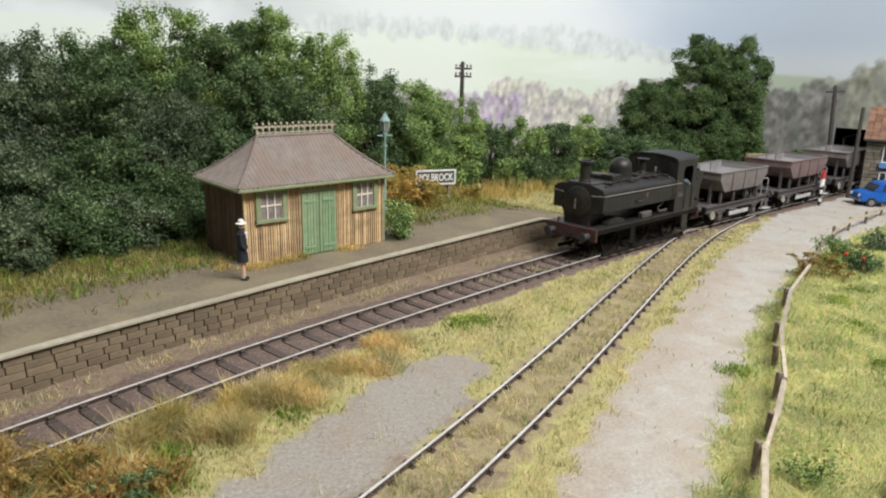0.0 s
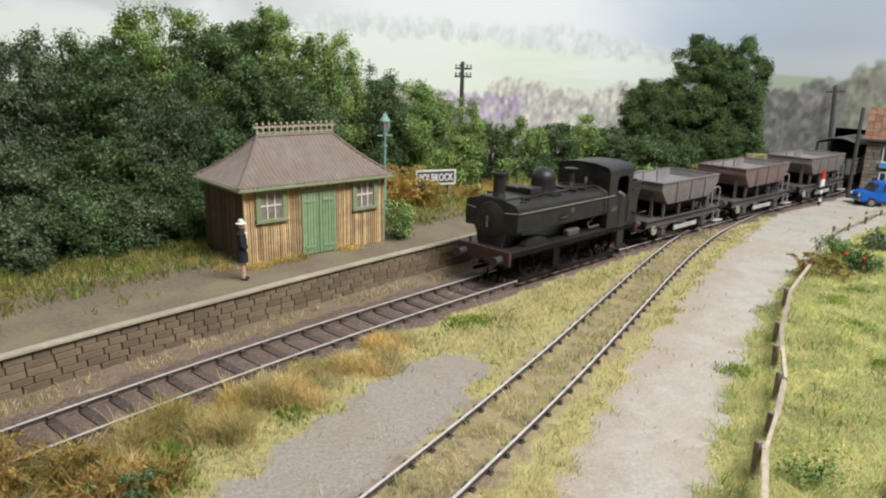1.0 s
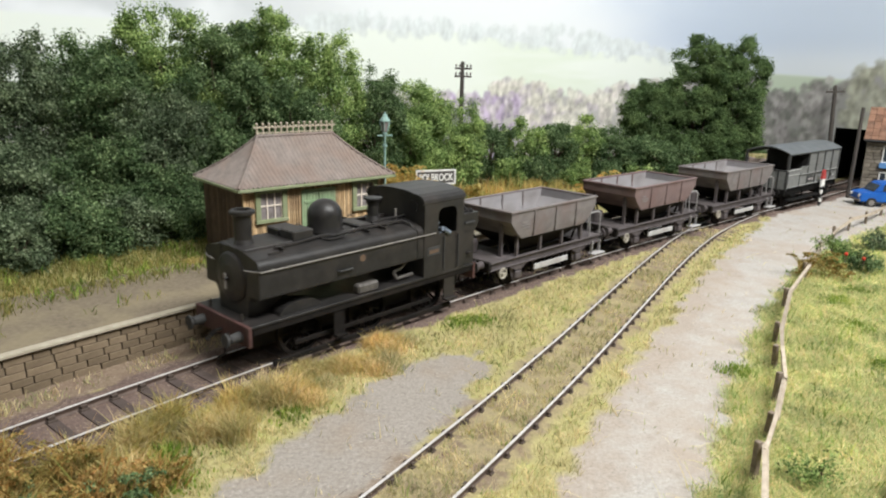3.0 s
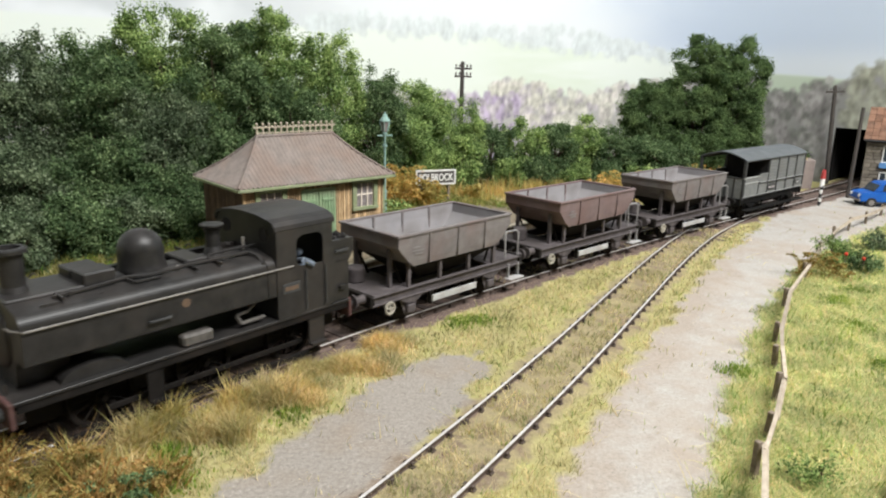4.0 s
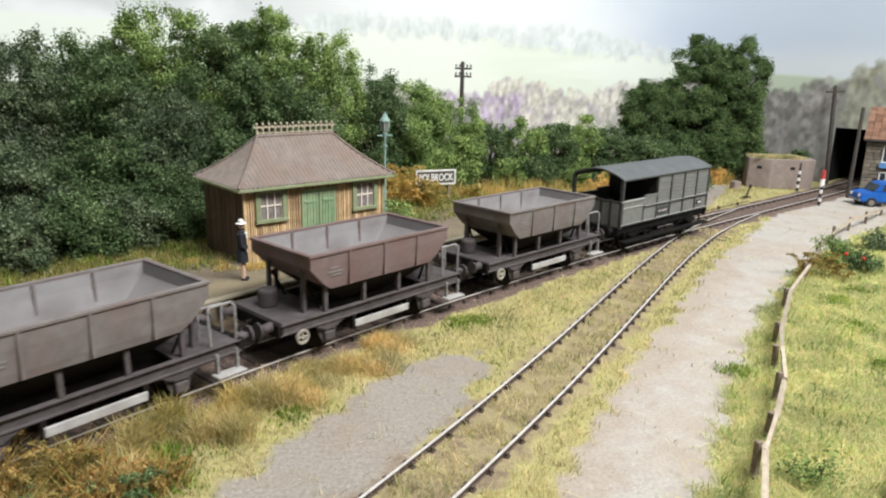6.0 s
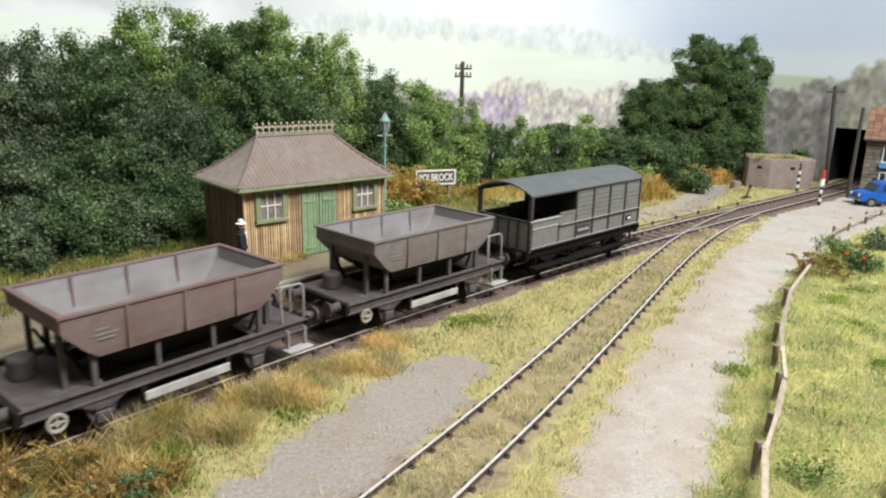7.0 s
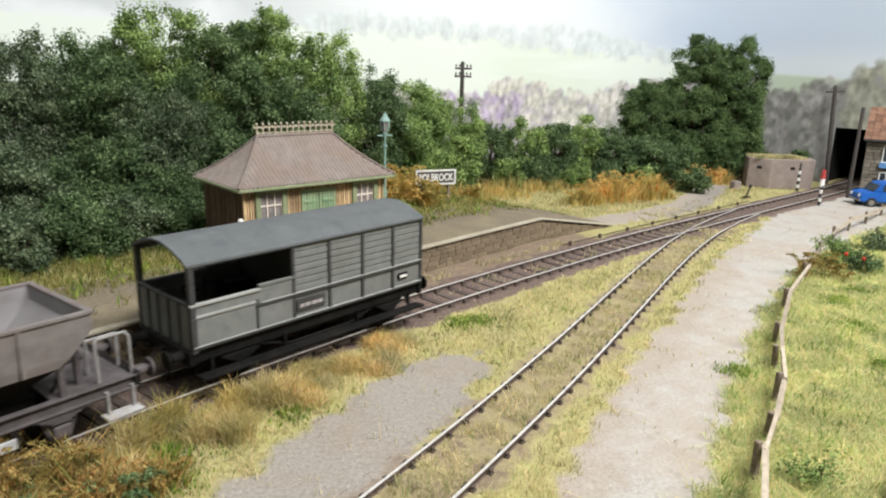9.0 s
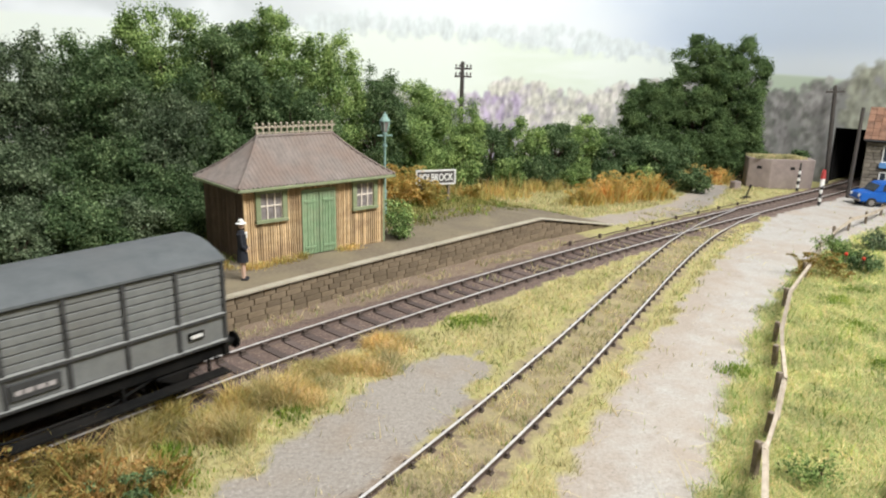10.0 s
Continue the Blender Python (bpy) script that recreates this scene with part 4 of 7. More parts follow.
def locomotive():
    w = thing("steam_locomotive", Matrix.Identity(4), "weathered black pannier tank steam locomotive", "locomotive")
    fp = part("footplate", box(bmesh.new(), -3.95, 4.27, -1.26, 1.26, 1.29, 1.36, 0.01), black_paint, w)
    for side in (-1, 1):
        part("valance", box(bmesh.new(), -3.9, 4.2, side * 1.2 - 0.03, side * 1.2 + 0.03, 1.12, 1.29), frame_black, fp)
    for x in (-3.98, 4.3):
        part("buffer_beam", box(bmesh.new(), x - 0.05, x + 0.05, -1.26, 1.26, 0.84, 1.36, 0.015), beam_red, w, "dull red buffer beam")
        buffer_pair(w, x + (0.05 if x > 0 else -0.05), 1.04, 0.18, van_frame)
        coupling(w, x + (0.05 if x > 0 else -0.05))
    # tanks: sides upright, shoulders rounded, tops sloping up to the boiler
    sec = [(0.62, 1.95), (1.21, 1.95), (1.24, 1.98)]
    sec += [(1.00 + 0.24 * math.sin(a), 2.70 + 0.24 * math.cos(a)) for a in np.linspace(math.pi / 2, 0.12, 9)]
    sec += [(0.45, 3.06)]
    for side in (-1, 1):
        bm = bmesh.new()
        extrude_yz(bm, [(side * y, z) for y, z in sec], -1.66, 3.98)
        tank = part("pannier_tank", bm, black_paint, w)
        bm = pipe(bmesh.new(), [(4.06, side * 0.7, 2.62), (4.06, side * 1.05, 2.66), (3.93, side * 1.28, 2.66), (-2.1, side * 1.28, 2.66)], 0.022, 6)
        part("handrail", bm, bare_metal, tank)
        bm = bmesh.new()
        for x in (-0.9, 0.6, 2.2, 3.6):
            rod(bm, (x, side * 1.22, 2.66), (x, side * 1.29, 2.66), 0.03, 6)
        part("handrail_knobs", bm, bare_metal, tank)
        part("lifting_lug", box(bmesh.new(), 3.2, 3.5, side * 0.95 - 0.03, side * 0.95 + 0.03, 2.92, 3.0), black_paint, tank)
        part("step_grab", pipe(bmesh.new(), [(1.15, side * 1.23, 2.22), (1.15, side * 1.31, 2.22), (1.6, side * 1.31, 2.22), (1.6, side * 1.23, 2.22)], 0.03, 6), van_frame, tank)
        if side == 1:
            part("faded_crest", rod(bmesh.new(), (0.75, 1.24, 2.42), (0.75, 1.246, 2.42), 0.10, 14), crest_tone, tank)
        part("band", extrude_yz(bmesh.new(), [(side * (y + 0.02), z + 0.015) for y, z in sec[1:]] + [(side * y * 0.9, z - 0.04) for y, z in sec[:0:-1]], -1.45, -1.36), black_paint, tank)
    bm = bmesh.new()
    rod(bm, (-1.6, 0, 2.3), (3.95, 0, 2.3), 0.74, 28)
    part("boiler", bm, black_paint, w, smooth=False)
    bm = bmesh.new()
    extrude_yz(bm, [(0.86 * math.sin(a), 2.24 + 0.80 * math.cos(a)) for a in np.linspace(-2.2, 2.2, 24)] + [(0.62, 1.36), (-0.62, 1.36)], 3.0, 3.97)
    sb = part("smokebox", bm, black_paint, w)
    bm = lathe(bmesh.new(), [(0.66, 0), (0.66, 0.04), (0.6, 0.08), (0.35, 0.14), (0.06, 0.16), (0.05, 0.24)], 24, Matrix.Translation((3.96, 0, 2.28)) @ Matrix.Rotation(radians(90), 4, "Y"))
    door = part("smokebox_door", bm, black_paint, sb)
    part("dart_handle", box(bmesh.new(), 4.16, 4.2, -0.03, 0.03, 2.03, 2.43), bare_metal, sb)
    part("tank_front_top", box(bmesh.new(), 2.4, 3.96, -0.6, 0.6, 2.9, 3.09, 0.03), black_paint, w)
    # fittings on top
    bm = lathe(bmesh.new(), [(0.36, 2.9), (0.27, 3.06), (0.22, 3.2), (0.23, 3.75), (0.25, 3.83), (0.32, 3.86), (0.32, 3.93), (0.27, 3.96), (0.21, 3.96), (0.18, 3.7)], 24, Matrix.Translation((3.6, 0, 0)))
    part("chimney", bm, black_paint, w, smooth=False)
    prof = [(0.56, 2.95), (0.51, 3.08), (0.485, 3.2), (0.485, 3.46)] + [(0.485 * math.cos(a), 3.46 + 0.46 * math.sin(a)) for a in np.linspace(0.12, 1.5, 9)]
    part("dome", lathe(bmesh.new(), prof, 28, Matrix.Translation((1.05, 0, 0))), black_paint, w, smooth=True)
    bm = lathe(bmesh.new(), [(0.30, 2.9), (0.24, 3.04), (0.18, 3.2), (0.17, 3.5), (0.21, 3.64), (0.28, 3.7), (0.28, 3.74), (0.16, 3.75)], 22, Matrix.Translation((-0.72, 0, 0)))
    part("safety_valve_cover", bm, black_paint, w)
    part("filler_box", box(bmesh.new(), 1.9, 2.55, 0.02, 0.62, 2.9, 3.32, 0.03), black_paint, w)
    part("filler_box", box(bmesh.new(), 1.9, 2.55, -0.62, -0.02, 2.9, 3.28, 0.03), black_paint, w)
    bm = bmesh.new()
    pipe(bm, [(3.2, 0.74, 3.04), (2.6, 0.74, 3.05), (1.7, 0.66, 3.09), (1.3, 0.78, 3.06), (0.4, 0.7, 3.08), (-1.2, 0.72, 3.08), (-1.3, 0.95, 3.03), (-1.3, 1.2, 2.86)], 0.04, 6)
    pipe(bm, [(1.75, 0.66, 3.08), (1.65, 0.9, 3.02), (1.1, 0.9, 3.02)], 0.03, 6)
    part("top_pipe", bm, black_paint, w)
    # joints and rivets along the tank tops, lifting rings, and the box by the dome
    for side in (-1, 1):
        for x in (3.1, 0.3, -0.3):
            part("tank_joint", box(bmesh.new(), x - 0.02, x + 0.02, min(side * 0.46, side * 1.02), max(side * 0.46, side * 1.02), 3.0, 3.075), black_paint, w)
        for x in (2.95, 1.35, -0.55):
            part("lifting_ring", pipe(bmesh.new(), [(x + 0.07 * math.cos(a), side * 0.86, 3.04 + 0.07 * math.sin(a)) for a in np.linspace(0, math.pi, 6)], 0.018, 5), black_paint, w)
        bm = bmesh.new()
        for x in np.arange(-1.5, 3.95, 0.22):
            box(bm, x - 0.016, x + 0.016, side * 1.244 - 0.012, side * 1.244 + 0.012, 2.0, 2.032)
        part("rivet_row", bm, black_paint, w)
    part("valve_box", box(bmesh.new(), -0.25, 0.25, -0.5, 0.5, 3.0, 3.12, 0.03), black_paint, w)
    pipe_run = pipe(bmesh.new(), [(-0.3, 0.42, 3.12), (-1.0, 0.42, 3.14), (-1.62, 0.42, 3.14)], 0.03, 6)
    part("whistle_pipe", pipe_run, black_paint, w)
    part("whistle", rod(bmesh.new(), (-1.35, 0.3, 3.0), (-1.35, 0.3, 3.36), 0.04, 8), bare_metal, w)
    part("top_feed_valve", lathe(bmesh.new(), [(0.07, 2.9), (0.09, 3.0), (0.05, 3.06), (0.03, 3.1)], 10, Matrix.Translation((0.55, 0.62, 0))), bare_metal, w)
    for q in ((2.35, 0.9), (-0.95, 0.8)):
        part("tank_vent", lathe(bmesh.new(), [(0.14, 2.83), (0.14, 2.88), (0.05, 2.92), (0.04, 2.97)], 12, Matrix.Translation((q[0], q[1], 0))), black_paint, w)
    for x, y in ((3.85, 0.55), (3.85, -0.55), (4.2, 0.75), (4.2, -0.75)):
        z = 2.9 if x < 4 else 1.36
        part("lamp_iron", box(bmesh.new(), x - 0.03, x + 0.03, y - 0.02, y + 0.02, z, z + 0.2), black_paint, w)
    # cab with front sheet, side sheets cut out, and a rounded roof
    cab = part("cab", box(bmesh.new(), -3.35, -1.62, -1.2, 1.2, 1.36, 1.42), inside_dark, w)
    roof = [(-1.28, 3.60), (-1.26, 3.70), (-1.17, 3.79), (-0.98, 3.85), (-0.5, 3.92), (0, 3.94)]
    roof = roof + [(-y, z) for y, z in roof[-2::-1]]
    inner = [(y * 0.96, z - 0.05) for y, z in roof]
    bm = bmesh.new()
    extrude_yz(bm, roof + inner[::-1], -3.45, -1.58)
    part("roof", bm, black_paint, cab)
    bm = bmesh.new()
    extrude_yz(bm, [(-1.24, 1.36), (-1.24, 3.58)] + inner[1:-1] + [(1.24, 3.58), (1.24, 1.36)], -1.68, -1.62)
    part("front_sheet", bm, black_paint, cab)
    bm = bmesh.new()
    extrude_yz(bm, [(-1.2, 2.3), (-1.2, 3.56)] + [(y * 0.98, z) for y, z in inner[1:-1]] + [(1.2, 3.56), (1.2, 2.3)], -3.38, -3.32)
    part("back_sheet", bm, black_paint, cab)
    for side in (-1, 1):
        bm = rod(bmesh.new(), (-1.60, side * 0.78, 3.46), (-1.615, side * 0.78, 3.46), 0.18, 16)
        part("spectacle_window", bm, inside_dark, cab)
        y0, y1 = side * 1.24 - 0.025, side * 1.24 + 0.025
        bm = bmesh.new()
        extrude_xz(bm, [(-1.62, 1.36), (-1.62, 3.64), (-3.38, 3.64), (-3.38, 3.2), (-3.06, 3.2), (-3.02, 3.32), (-2.9, 3.4), (-2.4, 3.4), (-2.26, 3.32), (-2.22, 3.2), (-2.22, 2.72), (-2.32, 2.62), (-2.5, 2.6), (-2.5, 1.36)], y0, y1)
        part("side_sheet", bm, black_paint, cab)
        part("side_sheet_rear", box(bmesh.new(), -3.38, -3.06, y0, y1, 1.36, 3.2), black_paint, cab)
        part("cab_door", box(bmesh.new(), -3.06, -2.5, y0 - 0.012 * side, y1 - 0.012 * side, 1.36, 2.58), black_paint, cab)
        bm = bmesh.new()
        rod(bm, (-2.48, side * 1.29, 1.45), (-2.48, side * 1.29, 2.5), 0.022, 6)
        rod(bm, (-3.12, side * 1.29, 1.45), (-3.12, side * 1.29, 2.5), 0.022, 6)
        part("grab_rail", bm, van_frame, cab)
        part("number_plate", box(bmesh.new(), -2.3, -1.78, side * 1.265 - 0.012, side * 1.265 + 0.012, 1.98, 2.24, 0.008), van_frame, cab)
        part("plate_bar", box(bmesh.new(), -2.24, -1.84, side * 1.279 - 0.006, side * 1.279 + 0.006, 2.06, 2.16), crest_tone, cab)
        # steps, sand box, splasher, tool box
        for x, wdt in ((-2.85, 0.5), (1.55, 0.36)):
            bm = box(bmesh.new(), x - wdt / 2, x + wdt / 2, side * 1.18 - 0.02, side * 1.18 + 0.02, 0.42, 1.14)
            box(bm, x - wdt / 2, x + wdt / 2, side * 1.24 - 0.1, side * 1.24 + 0.12, 0.40, 0.45)
            part("footstep", bm, frame_black if x > 0 else black_paint, w)
        bm = bmesh.new()
        extrude_xz(bm, [(2.7 + 0.66 * math.cos(a), 1.36 + 0.28 * math.sin(a)) for a in np.linspace(0, math.pi, 12)], side * 0.75 - 0.1, side * 0.75 + 0.35)
        part("splasher", bm, black_paint, w)
        bm = box(bmesh.new(), 0.1, 0.85, side * 1.05 - 0.14, side * 1.05 + 0.14, 1.36, 1.64, 0.05)
        part("tool_box", bm, dusty_metal, w, "worn metal tool box")
        part("injector", pipe(bmesh.new(), [(-1.35, side * 1.05, 1.5), (-0.7, side * 1.05, 1.48), (-0.6, side * 1.0, 1.7), (-0.9, side * 1.0, 1.74), (-1.2, side * 0.95, 1.9)], 0.05, 8), dusty_metal, w)
        part("frame_plate", box(bmesh.new(), -3.9, 3.9, side * 0.58 - 0.02, side * 0.58 + 0.02, 0.5, 1.29), inside_dark, w)
        # black bar added low beside the wheels for the rail's shaded side
        part("rail_shade_bar", box(bmesh.new(), -3.0, 3.6, side * 1.1 - 0.05, side * 1.1 + 0.05, 0.10, 0.24, 0.01), frame_black, w)
    # bunker
    bm = box(bmesh.new(), -3.98, -3.36, -1.22, 1.22, 1.36, 2.5, 0.02)
    bk = part("bunker", bm, black_paint, w)
    bm = bmesh.new()
    extrude_xz(bm, [(-3.4, 2.45), (-3.4, 3.04), (-4.15, 3.04), (-4.15, 2.7), (-3.98, 2.45)], -1.22, 1.22)
    part("bunker_top", bm, black_paint, bk)
    bm = bmesh.new()
    for k in range(46):
        bmesh.ops.create_icosphere(bm, subdivisions=1, radius=random.uniform(0.06, 0.12), matrix=Matrix.Translation((random.uniform(-4.02, -3.48), random.uniform(-1.05, 1.05), 3.03 + random.uniform(0, 0.06))))
    part("coal", bm, inside_dark, bk)
    for side in (-1, 1):
        part("bunker_handle", box(bmesh.new(), -3.95, -3.5, side * 1.235 - 0.02, side * 1.235 + 0.03, 2.72, 2.78), van_frame, bk)
        part("lamp_bracket", box(bmesh.new(), -3.8, -3.6, side * 1.235 - 0.02, side * 1.235 + 0.08, 1.72, 1.8), black_paint, bk)
    # driver figure as one plain shape leaning at the opening
    bm = bmesh.new()
    rod(bm, (-2.7, 0.75, 1.42), (-2.7, 0.75, 2.6), 0.18, 10, 0.15)
    bmesh.ops.create_icosphere(bm, subdivisions=2, radius=0.11, matrix=Matrix.Translation((-2.7, 0.72, 2.8)))
    rod(bm, (-2.6, 0.85, 2.62), (-2.45, 1.28, 2.74), 0.08, 8)
    rod(bm, (-2.45, 1.28, 2.74), (-2.72, 1.28, 2.58), 0.07, 8)
    part("driver_figure", bm, sleeve_blue, w, "small painted driver figure in blue")
    for x in (-2.3, 0.15, 2.5):
        wheelset(w, x, 0.70, 14)
    for side in (-1, 1):
        bm = box(bmesh.new(), -2.45, 2.65, side * (G / 2 + 0.2) - 0.03, side * (G / 2 + 0.2) + 0.03, -0.06, 0.06, 0.01)
        rodp = part("coupling_rod", bm, frame_black, w)
        rodp.matrix_basis = at(0, 0, 0.70)
    return w


loco = locomotive()
hoppers = [hopper_wagon(hopper_grey, "grey steel ballast hopper wagon, empty and dusty", True),
           hopper_wagon(hopper_rust, "rust-brown steel ballast hopper wagon, empty", True),
           hopper_wagon(hopper_grey, "grey steel ballast hopper wagon, empty and dusty", True)]
van = brake_van()
# ---- backdrop: a painted board that curves round the back of the layout ----
bdx = np.linspace(-62, 46, 3000)
bd = Line(bdx, natural(np.array([-62, -40, -22, -6, 8, 18, 26.5, 31, 38, 46.0]), np.array([-24, 14, 38, 54, 60, 59.5, 53, 47.5, 39, 28.0]), bdx), -62)


def value_noise(u, v, seed):
    g = np.random.default_rng(seed).uniform(0, 1, (64, 64))
    i, j = np.floor(u).astype(int), np.floor(v).astype(int)
    a, b = u - i, v - j
    a, b = a * a * (3 - 2 * a), b * b * (3 - 2 * b)
    q = lambda di, dj: g[(i + di) % 64, (j + dj) % 64]
    return (q(0, 0) * (1 - a) + q(1, 0) * a) * (1 - b) + (q(0, 1) * (1 - a) + q(1, 1) * a) * b


def cloudy(u, v, size, seed, octaves=4):
    t, w = 0, 0
    for k in range(octaves):
        t = t + value_noise(u / size * 2 ** k, v / size * 2 ** k, seed + k) * 0.55 ** k
        w += 0.55 ** k
    return t / w


stb = np.concatenate([np.linspace(0, 60, 31), np.arange(60.13, 150, 0.13), np.linspace(150.5, bd.s[-1], 10)])
zb = np.concatenate([np.arange(-1, 14, 0.13), np.linspace(14.3, 30, 8)])
ss, zz = np.meshgrid(stb, zb)
bpx, bpy_ = bd.at(ss.ravel())
bv = np.stack([bpx, bpy_, zz.ravel()], -1)


def landscape(s, z):
    """Colours of the painting: cloud, far trees on a hill, a pale field and misty woods."""
    def lay(c, colour, a):
        return c * (1 - a[..., None]) + np.array(colour) * a[..., None]
    cl = cloudy(s, z * 1.6, 7.0, 1)
    right = smooth(112, 126, s + 6 * (cl - 0.5))
    c = np.zeros(s.shape + (3,)) + np.array([0.80, 0.83, 0.86])
    c = lay(c, (0.60, 0.63, 0.66), smooth(0.3, 0.6, cl) * (1 - smooth(84, 100, s)) * 0.9)
    c = lay(c, (0.53, 0.61, 0.75), right * smooth(6.5, 10.5, z) * 0.95)
    c = lay(c, (0.66, 0.72, 0.80), right * (1 - smooth(7.0, 9.5, z)) * 0.8)
    hill = np.interp(s, [80, 94, 105, 112, 122, 130, 133, 138, 150], [9.8, 10.2, 10.3, 9.5, 8.85, 7.7, 7.55, 7.2, 7]) + 0.15 * (cloudy(s, 0 * s, 5, 5) - 0.5)
    mott, fine, twig = cloudy(s, z, 0.8, 14), cloudy(s, z, 0.36, 41), cloudy(s * 1.6, z * 0.7, 0.42, 51, 2)
    field = smooth(-0.1, 0.2, hill - z)
    c = lay(c, (0.80, 0.85, 0.80), field)
    c = lay(c, (0.69, 0.77, 0.64), field * smooth(0.30, 0.75, cloudy(s * 0.5, z * 3, 4, 21)) * smooth(104, 112, s) * 0.8)
    c = lay(c, (0.46, 0.55, 0.42), field * smooth(124, 128, s) * 0.8)
    rng = np.random.default_rng(77)

    def crowns(c, n, s0, s1, top, low, r0, r1, tone_of, veil, depth=1.0):
        """Round tree crowns, the higher and farther ones first, each lit from above."""
        cs = rng.uniform(s0, s1, n)
        ct = np.interp(cs, *top)
        cz = ct - (ct - np.interp(cs, *low)) * rng.uniform(0, 1, n) ** 1.2
        for k in np.argsort(-cz):
            r, tone = rng.uniform(r0, r1), tone_of(cs[k], cz[k])
            j0, j1 = np.searchsorted(s[0], [cs[k] - 2 * r, cs[k] + 2 * r])
            a, b = s[:, j0:j1] - cs[k], z[:, j0:j1] - (cz[k] - r * 0.7)
            e = np.hypot(a, b * 0.85) / r + 0.55 * (fine[:, j0:j1] - 0.5) + 0.4 * (mott[:, j0:j1] - 0.5)
            cover = (1 - smooth(0.55, 1.08, e)) * veil
            shade = np.clip(1 + depth * (-0.06 + 0.13 * b / r + 0.75 * (fine[:, j0:j1] - 0.5) + 0.9 * (twig[:, j0:j1] - 0.5)), 0.55, 1.4)
            c[:, j0:j1] = c[:, j0:j1] * (1 - cover[..., None]) + np.clip(shade[..., None] * np.array(tone), 0, 0.9) * cover[..., None]
        return c

    far_top = ([90, 94, 96.5, 99, 103, 106.9, 109, 111.3, 113.5, 115.3, 118.1, 121.9, 124], [10.7, 11.1, 11.5, 11.0, 11.4, 10.9, 11.1, 11.5, 11.2, 10.8, 10.5, 9.5, 8.9])
    far_low = ([90, 105, 112, 122, 124], [10.4, 10.55, 9.75, 9.05, 8.8])
    c = crowns(c, 170, 91, 123, far_top, far_low, 0.42, 0.75, lambda a, b: np.array([0.70, 0.75, 0.765]) * rng.uniform(0.95, 1.02), 0.55, 0.3)
    top = ([80, 95.9, 103, 106.6, 109.1, 111.5, 114.1, 116.5, 119, 124, 130.2, 131.8, 133.2, 135.4, 138.4, 146], [5.8, 5.6, 5.7, 5.6, 7.1, 6.4, 6.1, 5.6, 6.9, 7.0, 7.3, 6.7, 7.0, 7.6, 8.9, 9.6])
    low = ([80, 146], [0.0, 0.0])
    wood = np.interp(s, *top) - 0.6
    c = lay(c, (0.44, 0.42, 0.43), smooth(-0.1, 0.3, wood - z) * 0.9 * (1 - smooth(121, 127, s)))
    c = lay(c, (0.27, 0.26, 0.26), smooth(-0.1, 0.3, wood - z) * 0.9 * smooth(121, 127, s))

    def tone_of(a, b):
        w = float(smooth(121, 127, a))
        left = [(0.62, 0.58, 0.55), (0.58, 0.57, 0.51), (0.50, 0.46, 0.50), (0.66, 0.64, 0.58)][rng.integers(4)]
        if 102 < a < 110 and b < 5.6:
            left = [(0.46, 0.38, 0.54), (0.40, 0.35, 0.46), (0.52, 0.48, 0.52)][rng.integers(3)]
        rght = [(0.31, 0.295, 0.29), (0.25, 0.243, 0.235), (0.39, 0.375, 0.365), (0.20, 0.205, 0.185)][rng.integers(4)]
        if a > 136.5:
            rght = (0.34, 0.345, 0.28)
        return np.array(left) * (1 - w) + np.array(rght) * w
    return crowns(c, 1500, 84, 146, top, low, 0.28, 0.72, tone_of, 0.8) * 0.9


bcol = landscape(ss, zz).reshape(-1, 3)
nb, mb = len(zb), len(stb)
bi = np.arange(nb * mb).reshape(nb, mb)
bq = np.stack([bi[:-1, :-1], bi[:-1, 1:], bi[1:, 1:], bi[1:, :-1]], -1).reshape(-1, 4)
b_s, b_o = main.offset(bpx, bpy_)
inside = (b_o > -1.95) & (b_o < 1.75) & (zz.ravel() < 3.95) & (bpx > 20)
bq = bq[~inside[bq].all(1)]
bme = raw("backdrop", bv, bq, backdrop_paint)
bme.attributes.new("painting", "FLOAT_COLOR", "POINT").data.foreach_set("color", np.concatenate([bcol, np.ones((len(bcol), 1))], 1).astype(np.float32).ravel())
nt = backdrop_paint.node_tree
an = nt.nodes.new("ShaderNodeAttribute")
an.attribute_name = "painting"
nt.links.new(an.outputs["Color"], nt.nodes["Principled BSDF"].inputs["Base Color"])
tagged(new("backdrop", bme), "painted backdrop of a misty hill, field and woods", "backdrop", kind="structure")

# the hidden way beyond the opening: a near-black box added for its darkness
unlit_black = mat("black_for_darkness", (0.006, 0.006, 0.006), (0.012, 0.011, 0.011), 0.5, 0.95)
hole_s = 41.6
st = np.arange(hole_s + 0.3, 62, 1.0)
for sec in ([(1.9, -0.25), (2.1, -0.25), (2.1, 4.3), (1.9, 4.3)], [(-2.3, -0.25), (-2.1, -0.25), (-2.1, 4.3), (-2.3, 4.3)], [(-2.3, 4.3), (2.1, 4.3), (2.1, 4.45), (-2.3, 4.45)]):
    tagged(new("dark_box_wall", raw("dark_box_wall", *sweep(main, st, sec), unlit_black)), "near-black lining, coloured for the darkness on the way off the layout", "wall", kind="structure")
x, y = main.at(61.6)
single("dark_box_end", box(bmesh.new(), -0.1, 0.1, -2.4, 2.2, -0.25, 4.5), unlit_black, at(x, y, 0, math.degrees(main.turn(61.6))), "near-black end wall, coloured for the darkness beyond the opening", "wall", kind="structure")

